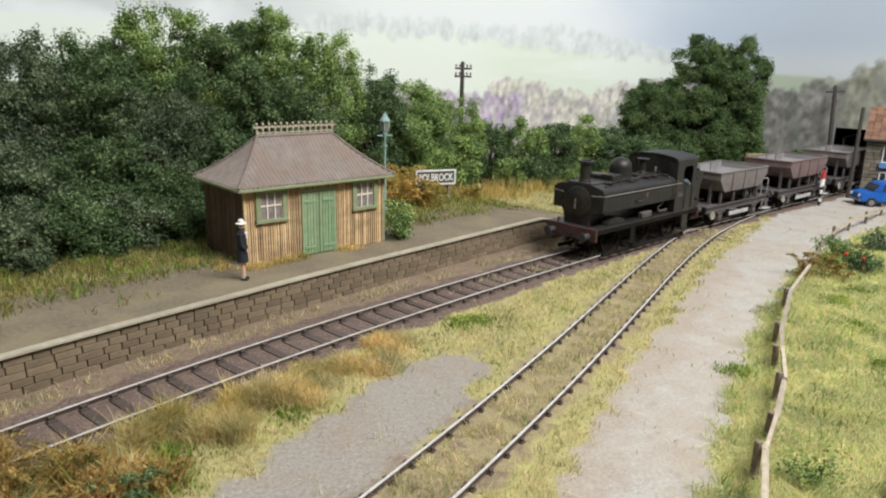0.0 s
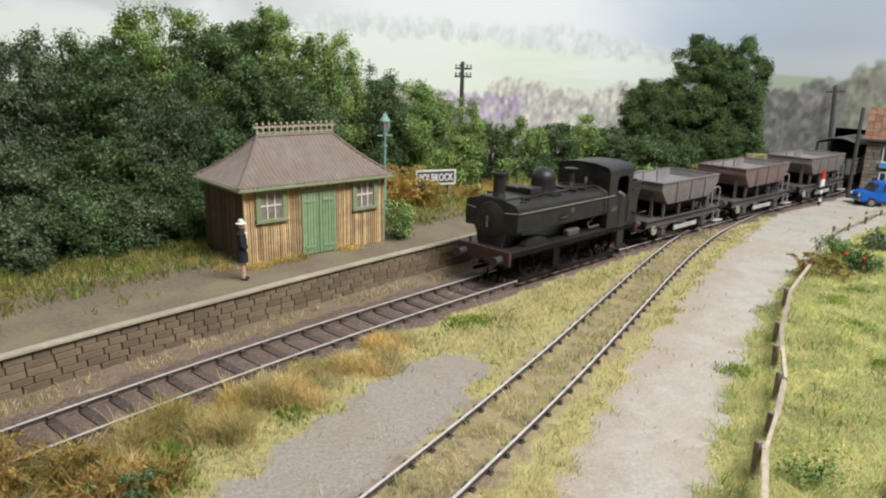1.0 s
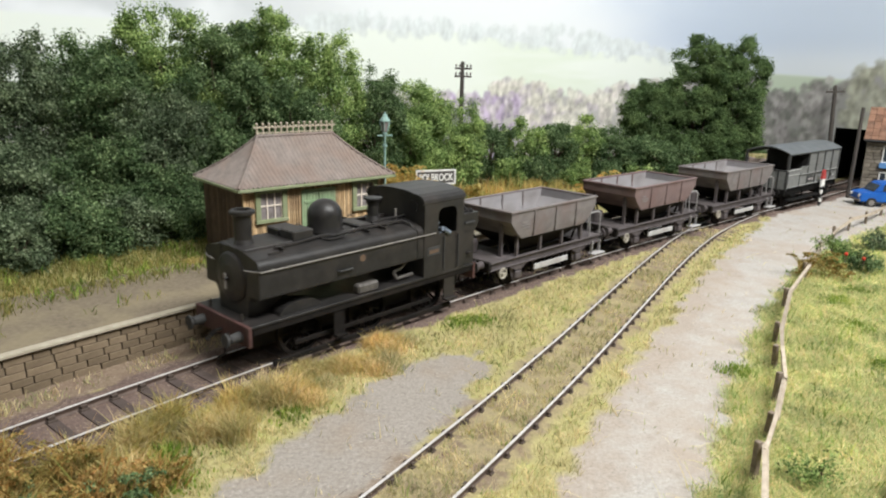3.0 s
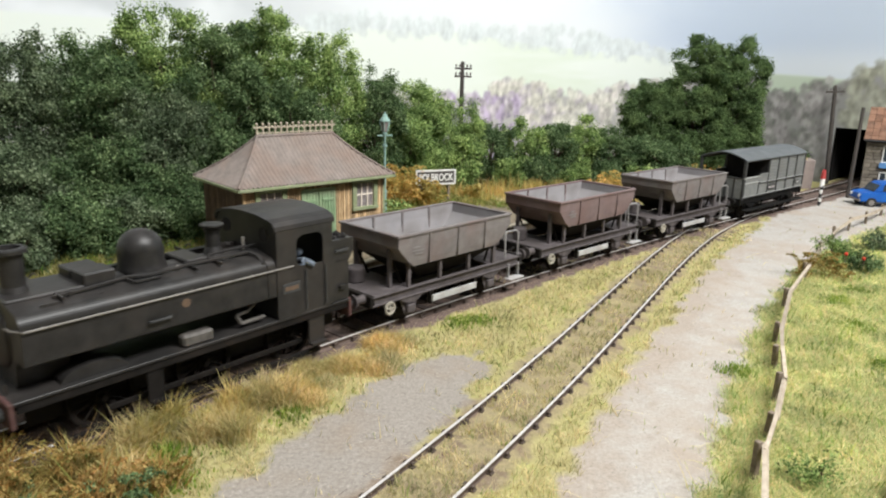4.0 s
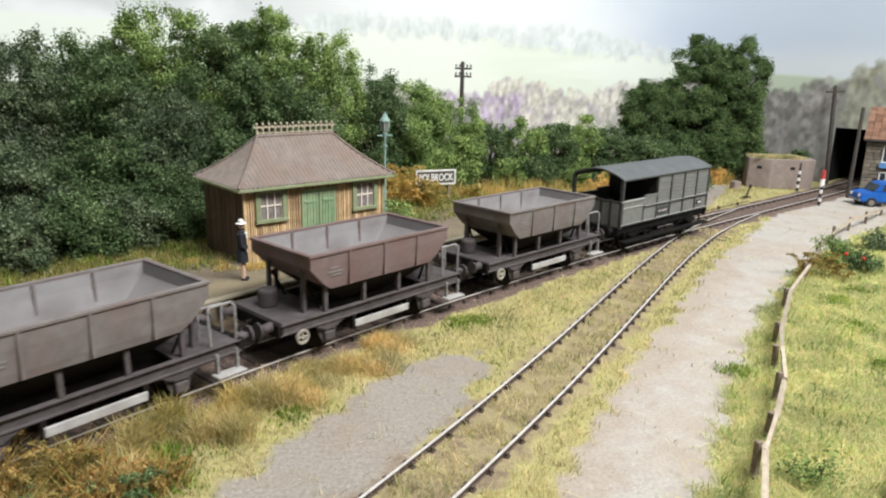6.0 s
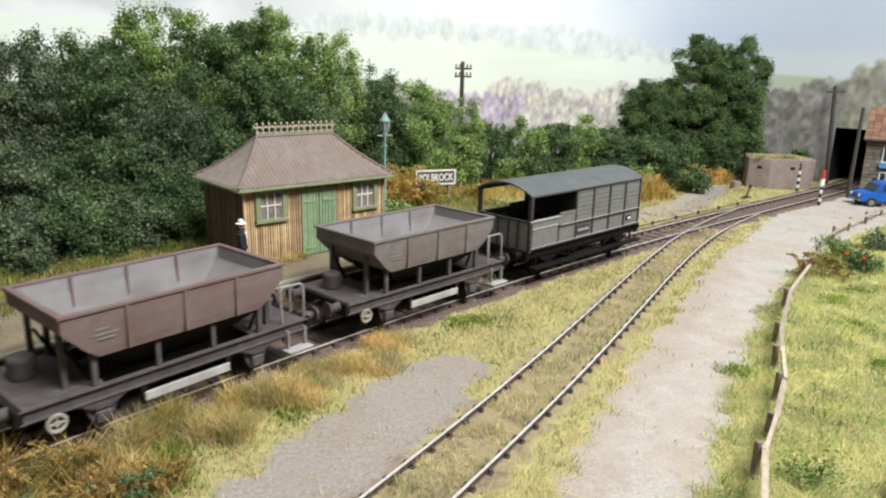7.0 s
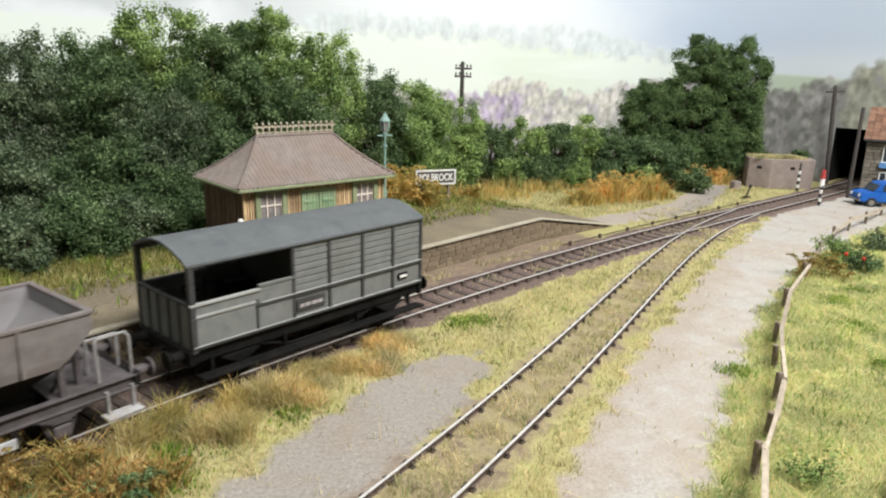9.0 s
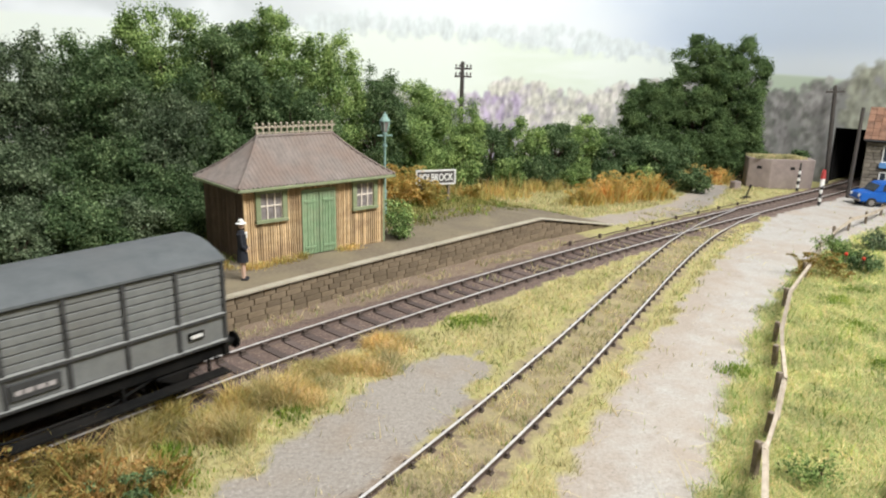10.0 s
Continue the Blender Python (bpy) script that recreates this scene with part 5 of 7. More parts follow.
# ---- the room round the layout ----
plaster = mat("room_plaster", (0.30, 0.285, 0.265), (0.34, 0.325, 0.30), 8, 0.9)
baseboard_ply = mat("plywood", (0.38, 0.28, 0.17), (0.46, 0.35, 0.22), 3.0, 0.8, stretch=(1, 6, 1))
carpet = mat("room_floor", (0.16, 0.14, 0.12), (0.22, 0.19, 0.17), 1.0, 0.95)
RX, RY0, RY1, RZ0, RZ1 = 1.25, -1.0, 1.2, -0.75, 1.3


def room_box(name, x0, x1, y0, y1, z0, z1, material, label, category):
    bm = box(bmesh.new(), x0 / S, x1 / S, y0 / S, y1 / S, z0 / S, z1 / S)
    single(name, bm, material, Matrix.Identity(4), label, category, kind="structure")


room_box("floor", -RX, RX, RY0, RY1, RZ0 - 0.1, RZ0, carpet, "brown carpet floor of the room", "floor")
room_box("baseboard", -62 * S, 48 * S, -52 * S, 70 * S, -0.028, -0.012, baseboard_ply, "plain plywood baseboard under the layout", "baseboard")
for qx in (-50, 36):
    for qy in (-42, 60):
        room_box("trestle_leg", (qx - 3) * S, (qx + 3) * S, (qy - 3) * S, (qy + 3) * S, RZ0, -0.028, baseboard_ply, "square timber trestle leg", "leg")
room_box("ceiling", -RX, RX, RY0, RY1, RZ1, RZ1 + 0.1, plaster, "plain plaster ceiling", "ceiling")
room_box("wall_south", -RX, RX, RY0 - 0.1, RY0, RZ0, RZ1, plaster, "plain plaster wall behind the viewer", "wall")
room_box("wall_north", -RX, RX, RY1, RY1 + 0.1, RZ0, RZ1, plaster, "plain plaster wall behind the backdrop", "wall")
room_box("wall_west", -RX - 0.1, -RX, RY0, RY1, RZ0, RZ1, plaster, "plain plaster wall", "wall")
room_box("wall_east", RX, RX + 0.1, RY0, RY1, RZ0, RZ1, plaster, "plain plaster wall", "wall")
# ---- plants ----
def mesh_arrays(name, verts, quads, tris, material, smooth=False):
    """A mesh straight from arrays; sizes in prototype metres."""
    me = bpy.data.meshes.new(name)
    verts = np.asarray(verts, np.float32) * S
    nq, nt = len(quads), len(tris)
    me.vertices.add(len(verts))
    me.vertices.foreach_set("co", verts.ravel())
    loops = np.concatenate([np.asarray(quads, np.int32).ravel(), np.asarray(tris, np.int32).ravel()])
    me.loops.add(len(loops))
    me.loops.foreach_set("vertex_index", loops)
    me.polygons.add(nq + nt)
    start = np.concatenate([np.arange(nq) * 4, nq * 4 + np.arange(nt) * 3]).astype(np.int32)
    me.polygons.foreach_set("loop_start", start)
    me.update(calc_edges=True)
    me.validate()
    me.materials.append(material)
    return me


def blades(p, h, w, rng, lean=0.45):
    """Bent grass blades at the places p, of heights h and widths w."""
    n = len(p)
    a, b = rng.uniform(0, 2 * np.pi, n), rng.uniform(0, 2 * np.pi, n)
    side = np.stack([np.cos(a), np.sin(a), 0 * a], -1) * (np.asarray(w) / 2)[:, None]
    bend = np.stack([np.cos(b), np.sin(b), 0 * b], -1) * (h * rng.uniform(0.1, 1, n) * lean)[:, None]
    up = np.stack([0 * a, 0 * a, h], -1)
    v = np.stack([p - side, p + side, p + side * 0.8 + up * 0.55 + bend * 0.35, p - side * 0.8 + up * 0.55 + bend * 0.35, p + up * rng.uniform(0.75, 1, n)[:, None] + bend], 1)
    k = np.arange(n)[:, None] * 5
    return v.reshape(-1, 3), k + [0, 1, 2, 3], k + [3, 2, 4]


def leaf_tris(c, size, rng, out):
    """Small pointed leaves, one face each."""
    n = len(c)
    a = rng.normal(size=(n, 3)) + out * 0.8
    a[:, 2] += 0.3
    a /= np.linalg.norm(a, axis=1)[:, None]
    t = np.cross(a, rng.normal(size=(n, 3)))
    t /= np.linalg.norm(t, axis=1)[:, None]
    b = np.cross(a, t)
    sz = (size * rng.uniform(0.6, 1.4, n))[:, None]
    v = np.stack([c + t * sz * 0.6, c - t * sz * 0.4 + b * sz * 0.34, c - t * sz * 0.4 - b * sz * 0.34], 1)
    return v.reshape(-1, 3), np.arange(n)[:, None] * 3 + [0, 1, 2]


def leaf_quads(c, size, rng, out=None):
    """Small pointed leaves round the places c."""
    n = len(c)
    a = rng.normal(size=(n, 3))
    if out is not None:
        a = a + out * 0.9
    a[:, 2] += 0.25
    a /= np.linalg.norm(a, axis=1)[:, None]
    t = np.cross(a, rng.normal(size=(n, 3)))
    t /= np.linalg.norm(t, axis=1)[:, None]
    b = np.cross(a, t)
    sz = (size * rng.uniform(0.6, 1.35, n))[:, None]
    v = np.stack([c - t * sz * 0.5, c + b * sz * 0.32 + a * sz * 0.08, c + t * sz * 0.5, c - b * sz * 0.32 + a * sz * 0.08], 1)
    return v.reshape(-1, 3), np.arange(n)[:, None] * 4 + [0, 1, 2, 3]


bark = mat("bark", (0.07, 0.05, 0.035), (0.14, 0.105, 0.075), 0.2, 0.95, bump=0.04)
leaf_dark = tones("leaves_dark", [(0.028, 0.05, 0.021), (0.062, 0.104, 0.044), (0.112, 0.168, 0.071), (0.217, 0.287, 0.145)], gain=1.2, thin=0.32)
leaf_mid = tones("leaves_mid", [(0.037, 0.062, 0.02), (0.085, 0.133, 0.041), (0.146, 0.207, 0.071), (0.28, 0.35, 0.137)], gain=1.75, thin=0.32)
# low gain here puts the lamp's falloff towards the left into the leaf colour
leaf_grey = tones("leaves_grey", [(0.028, 0.043, 0.023), (0.076, 0.109, 0.056), (0.14, 0.185, 0.102), (0.266, 0.322, 0.205)], gain=1.08, thin=0.32)
leaf_far = tones("leaves_far", [(0.025, 0.04, 0.017), (0.052, 0.081, 0.032), (0.084, 0.129, 0.049), (0.14, 0.203, 0.085)], gain=1.55, thin=0.32)
bracken_tone = tones("bracken", [(0.26, 0.14, 0.04), (0.42, 0.26, 0.08), (0.54, 0.39, 0.15), (0.42, 0.34, 0.11), (0.17, 0.20, 0.05)], gain=0.78, thin=0.35)
bracken_bright = tones("bracken_plumes", [(0.40, 0.22, 0.06), (0.54, 0.33, 0.09), (0.62, 0.46, 0.18), (0.50, 0.42, 0.15), (0.30, 0.30, 0.08)], gain=1.15, thin=0.5)
dry_tone = tones("dry_grass", [(0.30, 0.20, 0.07), (0.46, 0.33, 0.13), (0.56, 0.44, 0.20), (0.40, 0.33, 0.11), (0.30, 0.28, 0.09)], gain=1.5, thin=0.55)
lawn_tone = tones("lawn_grass", [(0.15, 0.21, 0.08), (0.24, 0.30, 0.115), (0.38, 0.39, 0.19), (0.44, 0.42, 0.23), (0.18, 0.28, 0.10)], gain=1.62, thin=0.45)
straw_tone = tones("fallen_straw", [(0.42, 0.34, 0.16), (0.60, 0.49, 0.27), (0.38, 0.36, 0.14)], gain=1.25, thin=0.55)
bank_tone = tones("bank_grass", [(0.09, 0.11, 0.03), (0.16, 0.17, 0.05), (0.26, 0.23, 0.085), (0.20, 0.16, 0.06), (0.07, 0.10, 0.025)], gain=1.45, thin=0.45)
verge_tone = tones("verge_grass", [(0.19, 0.20, 0.095), (0.31, 0.285, 0.145), (0.46, 0.395, 0.25), (0.38, 0.295, 0.175), (0.18, 0.235, 0.09)], gain=1.65, thin=0.45)
green_tone = tones("green_grass", [(0.07, 0.13, 0.02), (0.13, 0.21, 0.035), (0.20, 0.28, 0.05), (0.28, 0.32, 0.09)], gain=1.4, thin=0.45)


def ground_at(x, y):
    return float(ground_height(np.array([x]), np.array([y]))[0])


def tree(x, y, height, rx, ry, material, seed, label, low=0.3, leaf=0.13, clumps=None, per_clump=190, name="tree", category="tree", z=None, power=0.55, group="trees behind the platform", boxy=0.0):
    rng = np.random.default_rng(seed)
    z = ground_at(x, y) - 0.05 if z is None else z
    top = thing(name, at(x, y, z), label, category, group)
    zc, rz = (height + low) / 2, (height - low) / 2
    area = 4 * np.pi * ((rx * ry) ** 0.8 + (rx * rz) ** 0.8 * 2) / 3
    n = clumps or int(area * 5.9)
    # boughs stand out from the crown, twigs with leaves sit on them, and a fill lies between
    def ways(count):
        d = rng.normal(size=(count, 3))
        return d / np.linalg.norm(d, axis=1)[:, None]

    def reach(d, least):
        lump = 1 + 0.15 * np.sin(d[:, 0] * 5 + seed) * np.cos(d[:, 2] * 6 + seed * 2) + 0.10 * np.sin(d[:, 1] * 9 + d[:, 2] * 7)
        return np.minimum(rng.uniform(least, 1.0, len(d)) ** power * lump, 1.06) / np.abs(d).max(1) ** boxy
    nb = max(9, n // 6)
    d = ways(nb)
    bough = d * (reach(d, 0.5) * 0.93)[:, None] * [rx, ry, rz]
    own = rng.integers(0, nb, int(n * 0.55))
    w = ways(len(own)) + d[own] * 0.6 + [0, 0, 0.25]
    w /= np.linalg.norm(w, axis=1)[:, None]
    rb = rng.uniform(0.28, 0.55, nb) * (0.45 + 0.24 * min(rx, 2.3))
    c = bough[own] + w * (rb[own] * rng.uniform(0.5, 1.0, len(own)))[:, None]
    e = ways(n - len(own))
    c = np.concatenate([c, e * (reach(e, 0.2) * 0.96)[:, None] * [rx, ry, rz]])
    d = np.concatenate([w, e])
    c[:, 2] += zc
    ok = c[:, 2] > 0.12
    c, d = c[ok], d[ok]
    rc = rng.uniform(0.15, 0.34, len(c)) * (0.75 + 0.12 * rx)
    k = int(per_clump * 0.92)
    q = rng.normal(size=(len(c), k, 3))
    places = c[:, None] + np.clip(q, -1.9, 1.9) * rc[:, None, None] * [0.8, 0.8, 0.68]
    q /= np.linalg.norm(q, axis=2)[..., None]
    # shoots that break the outline
    m = len(c) // 2
    pick = rng.integers(0, len(c), m)
    way = d[pick] * 0.8 + rng.normal(size=(m, 3)) * 0.4 + [0, 0, 0.55]
    way /= np.linalg.norm(way, axis=1)[:, None]
    run = rng.uniform(0, 1, (m, 22, 1)) * rng.uniform(0.3, 0.75, (m, 1, 1)) * (0.5 + 0.12 * rx)
    shoots = c[pick][:, None] + way[:, None] * run + rng.normal(size=(m, 22, 3)) * 0.05
    places = np.concatenate([places.reshape(-1, 3), shoots.reshape(-1, 3)])
    out = np.concatenate([q.reshape(-1, 3), np.repeat(way, 22, 0)])
    keep = places[:, 2] > 0.05
    v, f = leaf_tris(places[keep], leaf * 0.74, rng, out[keep])
    ob = new("crown", mesh_arrays("crown", v, np.zeros((0, 4), int), f, material))
    ob.parent = top
    bm = bmesh.new()
    fork = max(0.4, low + 0.25 * (height - low))
    stout = min(1.0, height / 3.0)
    rod(bm, (0, 0, 0), (0.1 * stout, 0.05 * stout, fork), (0.05 * height ** 0.6 + 0.05) * stout, 9, 0.04 * height ** 0.6 * stout)
    for i in range(9):
        e = c[rng.integers(len(c))]
        m = Vector((e[0] * 0.35, e[1] * 0.35, fork + (e[2] - fork) * 0.5 if e[2] > fork else fork * 0.8))
        rod(bm, (0.08 * stout, 0.04 * stout, fork * rng.uniform(0.7, 1)), m, 0.09 * stout, 6, 0.06 * stout)
        rod(bm, m, Vector(e) * 0.92, 0.06 * stout, 5, 0.02 * stout)
    part("trunk", bm, bark, top)
    return top


BUSHY = "dense dark green deciduous model tree behind the platform"
PALE = "leafy mid-green model tree with ragged outline behind the hut"
SHRUB = "low tangled green shrub at the platform's back"
HEDGE = "clipped-looking dense green hedge bush along the lane"
k = 0
for x, y, h, rx, ry, m, lab in (
        (-16.6, 26.5, 7.4, 2.3, 2.0, leaf_grey, BUSHY), (-13.9, 28.0, 7.2, 2.2, 2.0, leaf_dark, BUSHY), (-12.2, 30.8, 9.0, 2.5, 2.2, leaf_mid, PALE),
        (-19.8, 27.5, 7.0, 2.4, 2.0, leaf_dark, BUSHY), (-10.0, 30.2, 8.2, 2.2, 2.0, leaf_dark, BUSHY), (-8.4, 32.8, 8.95, 2.3, 2.1, leaf_mid, PALE),
        (-5.9, 34.2, 8.2, 1.9, 1.9, leaf_mid, PALE), (-3.7, 35.8, 6.3, 1.7, 1.7, leaf_dark, BUSHY), (-11.6, 27.4, 5.6, 2.1, 1.8, leaf_grey, BUSHY),
        (-1.7, 40.2, 6.0, 2.0, 1.8, leaf_mid, PALE), (0.7, 43.2, 5.4, 1.9, 1.8, leaf_mid, PALE), (-6.9, 31.0, 5.8, 2.0, 1.7, leaf_dark, BUSHY),
        (-1.8, 37.0, 4.0, 1.6, 1.3, leaf_mid, PALE), (-17.2, 31.0, 6.6, 2.4, 1.8, leaf_dark, BUSHY), (-14.3, 32.0, 7.0, 2.3, 1.8, leaf_dark, BUSHY), (-9.9, 34.0, 7.4, 2.2, 1.8, leaf_mid, PALE)):
    k += 1
    tree(x, y, h, rx, ry, m, 20 + k, lab)
for x, y, h, rx, m in ((-15.2, 24.2, 3.4, 1.9, leaf_grey), (-12.8, 25.6, 3.6, 1.8, leaf_dark), (-10.6, 26.2, 3.0, 1.4, leaf_dark), (-17.6, 22.8, 3.0, 1.8, leaf_dark), (-9.3, 28.4, 4.2, 1.6, leaf_dark),
                       (-15.6, 18.6, 1.7, 1.2, leaf_dark), (-13.6, 21.0, 1.9, 1.2, leaf_grey), (-12.4, 22.6, 2.0, 1.1, leaf_dark), (-11.2, 24.0, 1.9, 1.0, leaf_grey), (-10.0, 25.4, 1.7, 0.9, leaf_dark), (-14.4, 19.8, 1.2, 0.9, leaf_dark), (-17.4, 19.0, 2.2, 1.4, leaf_grey), (-11.9, 23.0, 1.2, 0.8, leaf_dark),
                       (-14.5, 22.4, 1.6, 1.1, leaf_grey), (-12.3, 23.9, 1.5, 1.0, leaf_grey), (-16.6, 20.6, 1.6, 1.2, leaf_dark), (-10.3, 25.0, 1.2, 0.8, leaf_dark)):
    k += 1
    tree(x, y, h, rx, rx * 0.85, m, 20 + k, SHRUB, low=0.0, leaf=0.13, name="shrub", category="shrub", group="shrubs behind the platform")
for x, y, h, rx, ry, m in ((2.9, 44.6, 4.2, 1.7, 1.3, leaf_dark), (5.2, 46.0, 4.05, 1.7, 1.3, leaf_mid), (7.4, 46.8, 4.0, 1.6, 1.3, leaf_dark), (9.5, 47.8, 4.3, 1.6, 1.3, leaf_mid), (11.6, 48.6, 4.1, 1.6, 1.4, leaf_dark),
                           (13.5, 48.0, 3.6, 1.7, 1.5, leaf_dark), (15.3, 46.6, 3.0, 1.5, 1.2, leaf_dark), (16.4, 44.9, 1.7, 1.0, 0.9, leaf_dark), (0.9, 41.4, 3.4, 1.4, 1.2, leaf_mid), (8.6, 45.0, 1.5, 0.9, 0.7, leaf_mid), (11.0, 45.6, 1.9, 1.0, 0.8, leaf_dark), (13.2, 45.3, 1.6, 0.9, 0.7, leaf_mid), (3.8, 43.2, 2.0, 1.0, 0.9, leaf_mid), (6.2, 44.6, 2.2, 1.1, 0.9, leaf_dark)):
    k += 1
    tree(x, y, h, rx, ry, m, 20 + k, HEDGE, low=0.0, leaf=0.16, per_clump=105, name="hedge_bush", category="bush", group="hedge along the lane")
BIG = "tall dark ivy-clad tree beside the lane"
for x, y, h, rx, ry, lab in ((18.9, 52.2, 10.1, 2.2, 1.6, BIG), (21.5, 52.4, 10.0, 2.2, 1.5, BIG), (15.5, 52.4, 6.9, 2.25, 1.6, BIG)):
    k += 1
    tree(x, y, h, rx, ry, leaf_far, 20 + k, lab, low=0.4, leaf=0.15, per_clump=210, clumps=520, group="tall trees by the lane", power=0.45, boxy=0.6)
for x, y, h, rx in ((17.6, 51.0, 3.8, 1.8), (20.2, 50.6, 4.2, 1.7), (22.4, 51.6, 4.4, 1.3), (23.5, 52.6, 3.0, 1.2), (26.6, 50.9, 2.3, 0.75)):
    k += 1
    tree(x, y, h, rx, rx * 0.8, leaf_far, 20 + k, "dark undergrowth bush below the tall trees", low=0.0, leaf=0.17, per_clump=90, name="shrub", category="shrub", group="undergrowth by the lane")


def tuft(name, x, y, n, r, h, material, seed, label, category, group, width=0.035, lean=0.6, base=None):
    rng = np.random.default_rng(seed)
    z = ground_at(x, y) - 0.02 if base is None else base
    q = rng.normal(size=(n, 2)) * r * 0.5
    p = np.concatenate([q, np.zeros((n, 1))], 1)
    hh = h * rng.uniform(0.45, 1.1, n) * np.exp(-(q ** 2).sum(1) / (r * r) * 0.5)
    v, f, t = blades(p, hh, np.full(n, width) * rng.uniform(0.6, 1.4, n), rng, lean)
    ob = new(name, mesh_arrays(name, v, f, t, material))
    ob.matrix_world = at(x, y, z)
    return tagged(ob, label, category, group)


def fern(name, x, y, h, r, n, material, seed, label, category, group, base=None, leaf=0.10):
    """Arching fronds with leaflets on both sides."""
    rng = np.random.default_rng(seed)
    z = ground_at(x, y) - 0.02 if base is None else base
    pts, outs = [], []
    sv, sf = [], []
    for i in range(n):
        a, reach, hh = rng.uniform(0, 2 * np.pi), r * rng.uniform(0.4, 1), h * rng.uniform(0.55, 1)
        b0 = rng.normal(size=2) * r * 0.25
        u = np.linspace(0, 1, 15)
        x1, z1 = reach * u ** 1.5, hh * np.sin(u * 1.9) / math.sin(1.57)
        line = np.stack([b0[0] + np.cos(a) * x1, b0[1] + np.sin(a) * x1, z1], -1)
        across = np.array([-np.sin(a), np.cos(a), 0])
        for j in range(3, 15):
            wd = 0.30 * h * (1 - u[j]) + 0.04
            for q in np.linspace(-wd, wd, 7):
                pts.append(line[j] + across * q + [0, 0, -abs(q) * 0.3])
        k0 = len(sv)
        for j in range(0, 15, 2):
            sv += [line[j] - across * 0.012, line[j] + across * 0.012]
        sf += [(k0 + 2 * j, k0 + 2 * j + 1, k0 + 2 * j + 3, k0 + 2 * j + 2) for j in range(7)]
    v, f = leaf_quads(np.array(pts) + rng.normal(size=(len(pts), 3)) * 0.015, leaf, rng)
    f2 = np.array(sf) + len(v)
    ob = new(name, mesh_arrays(name, np.concatenate([v, np.array(sv)]), np.concatenate([f, f2]), np.zeros((0, 3), int), material))
    ob.matrix_world = at(x, y, z)
    return tagged(ob, label, category, group)


rng = np.random.default_rng(11)
BR = "rust-orange autumn bracken clump with curling fronds"
i = 0
for x, y, h, r, n in ((-7.7, 10.3, 1.0, 0.8, 13), (-6.7, 10.9, 0.85, 0.7, 12), (-5.9, 10.2, 0.85, 0.7, 10), (-5.1, 10.9, 0.6, 0.6, 9), (-8.5, 11.2, 0.8, 0.6, 10), (-7.0, 9.7, 0.9, 0.8, 12)):
    i += 1
    fern("bracken", x, y, h, r, n - 3, bracken_tone, 100 + i, BR, "fern", "bracken in the foreground", leaf=0.075)
    tuft("bracken", x - 0.1, y + 0.2, 420, 0.55, h * 1.05, bracken_tone, 130 + i, "curling tan bracken stalks", "fern", "bracken in the foreground", 0.03, 1.3)
    # every third clump gets a dark fern, in place of the shadow there
    if i % 3 == 0:
        fern("fern", x + 0.35, y + 0.25, h * 0.75, r, 8, leaf_dark, 160 + i, "dark green fern clump standing in for shadow among the bracken", "fern", "green ferns in the foreground", leaf=0.075)
for s, o, h in ((6.4, 9.0, 1.7), (7.0, 9.8, 1.9), (5.6, 9.4, 1.6), (7.4, 8.6, 1.3), (12.4, 10.8, 1.0), (6.2, 10.6, 1.9), (6.9, 8.0, 1.1)):
    i += 1
    x, y = main.at(s, o)
    fern("bracken", x, y, h, 0.8, 22, bracken_bright, 100 + i, BR, "fern", "bracken by the sign", leaf=0.10)
for x, y, h in ((8.6, 40.6, 1.9), (9.6, 41.3, 2.2), (10.6, 41.5, 2.3), (11.7, 42.2, 2.2), (12.7, 42.6, 1.9), (13.4, 43.0, 1.3), (8.0, 40.2, 1.2), (18.2, 49.6, 1.8), (19.6, 49.4, 1.6), (17.4, 49.0, 1.2)):
    i += 1
    fern("bracken", x, y, h * 0.8, 0.9, 9, bracken_bright, 100 + i, BR, "fern", "bracken along the hedge", leaf=0.11)
    tuft("bracken", x + 0.3, y - 0.3, 190, 0.9, h * rng.uniform(0.6, 1.1), bracken_bright, 900 + i, "upright rust-orange bracken stalks", "fern", "bracken along the hedge", 0.07, 0.9)
    tuft("dry_grass_clump", x - 0.4, y - 0.5, 160, 0.8, h * rng.uniform(0.45, 0.8), dry_tone, 950 + i, "straw-coloured grass clump below the hedge", "grass clump", "dry grass below the hedge", 0.05, 0.9)
for s, o, h in ((13.0, 11.4, 1.3), (15.0, 11.8, 1.4), (17.0, 12.0, 1.4), (18.6, 11.6, 1.5), (20.0, 11.2, 1.2), (12.0, 11.9, 1.1), (16.0, 11.0, 0.9)):
    i += 1
    x, y = main.at(s, o)
    tuft("dry_grass_clump", x, y, 230, 1.3, h * (0.7 + 0.4 * (i % 3) / 2), dry_tone, 200 + i, "tall straw-coloured dry grass clump", "grass clump", "dry grass below the hedge", 0.05)
for j in range(46):
    i += 1
    s = -14.5 + 0.24 * j + rng.uniform(-0.3, 0.3)
    o = -1.72 - rng.uniform(0, 0.9) - 0.3 * math.sin(j * 0.7)
    x, y = main.at(s, o)
    tuft("dry_grass_clump", x, y, 420, 0.46, rng.uniform(0.4, 0.95) * (0.75 if s > -7.2 else 1.0), (dry_tone, straw_tone, dry_tone, verge_tone, straw_tone, dry_tone, straw_tone)[j % 7], 300 + i, "ragged tall grass clump beside the rails", "grass clump", "dry grass beside the main line", 0.022, 1.15)
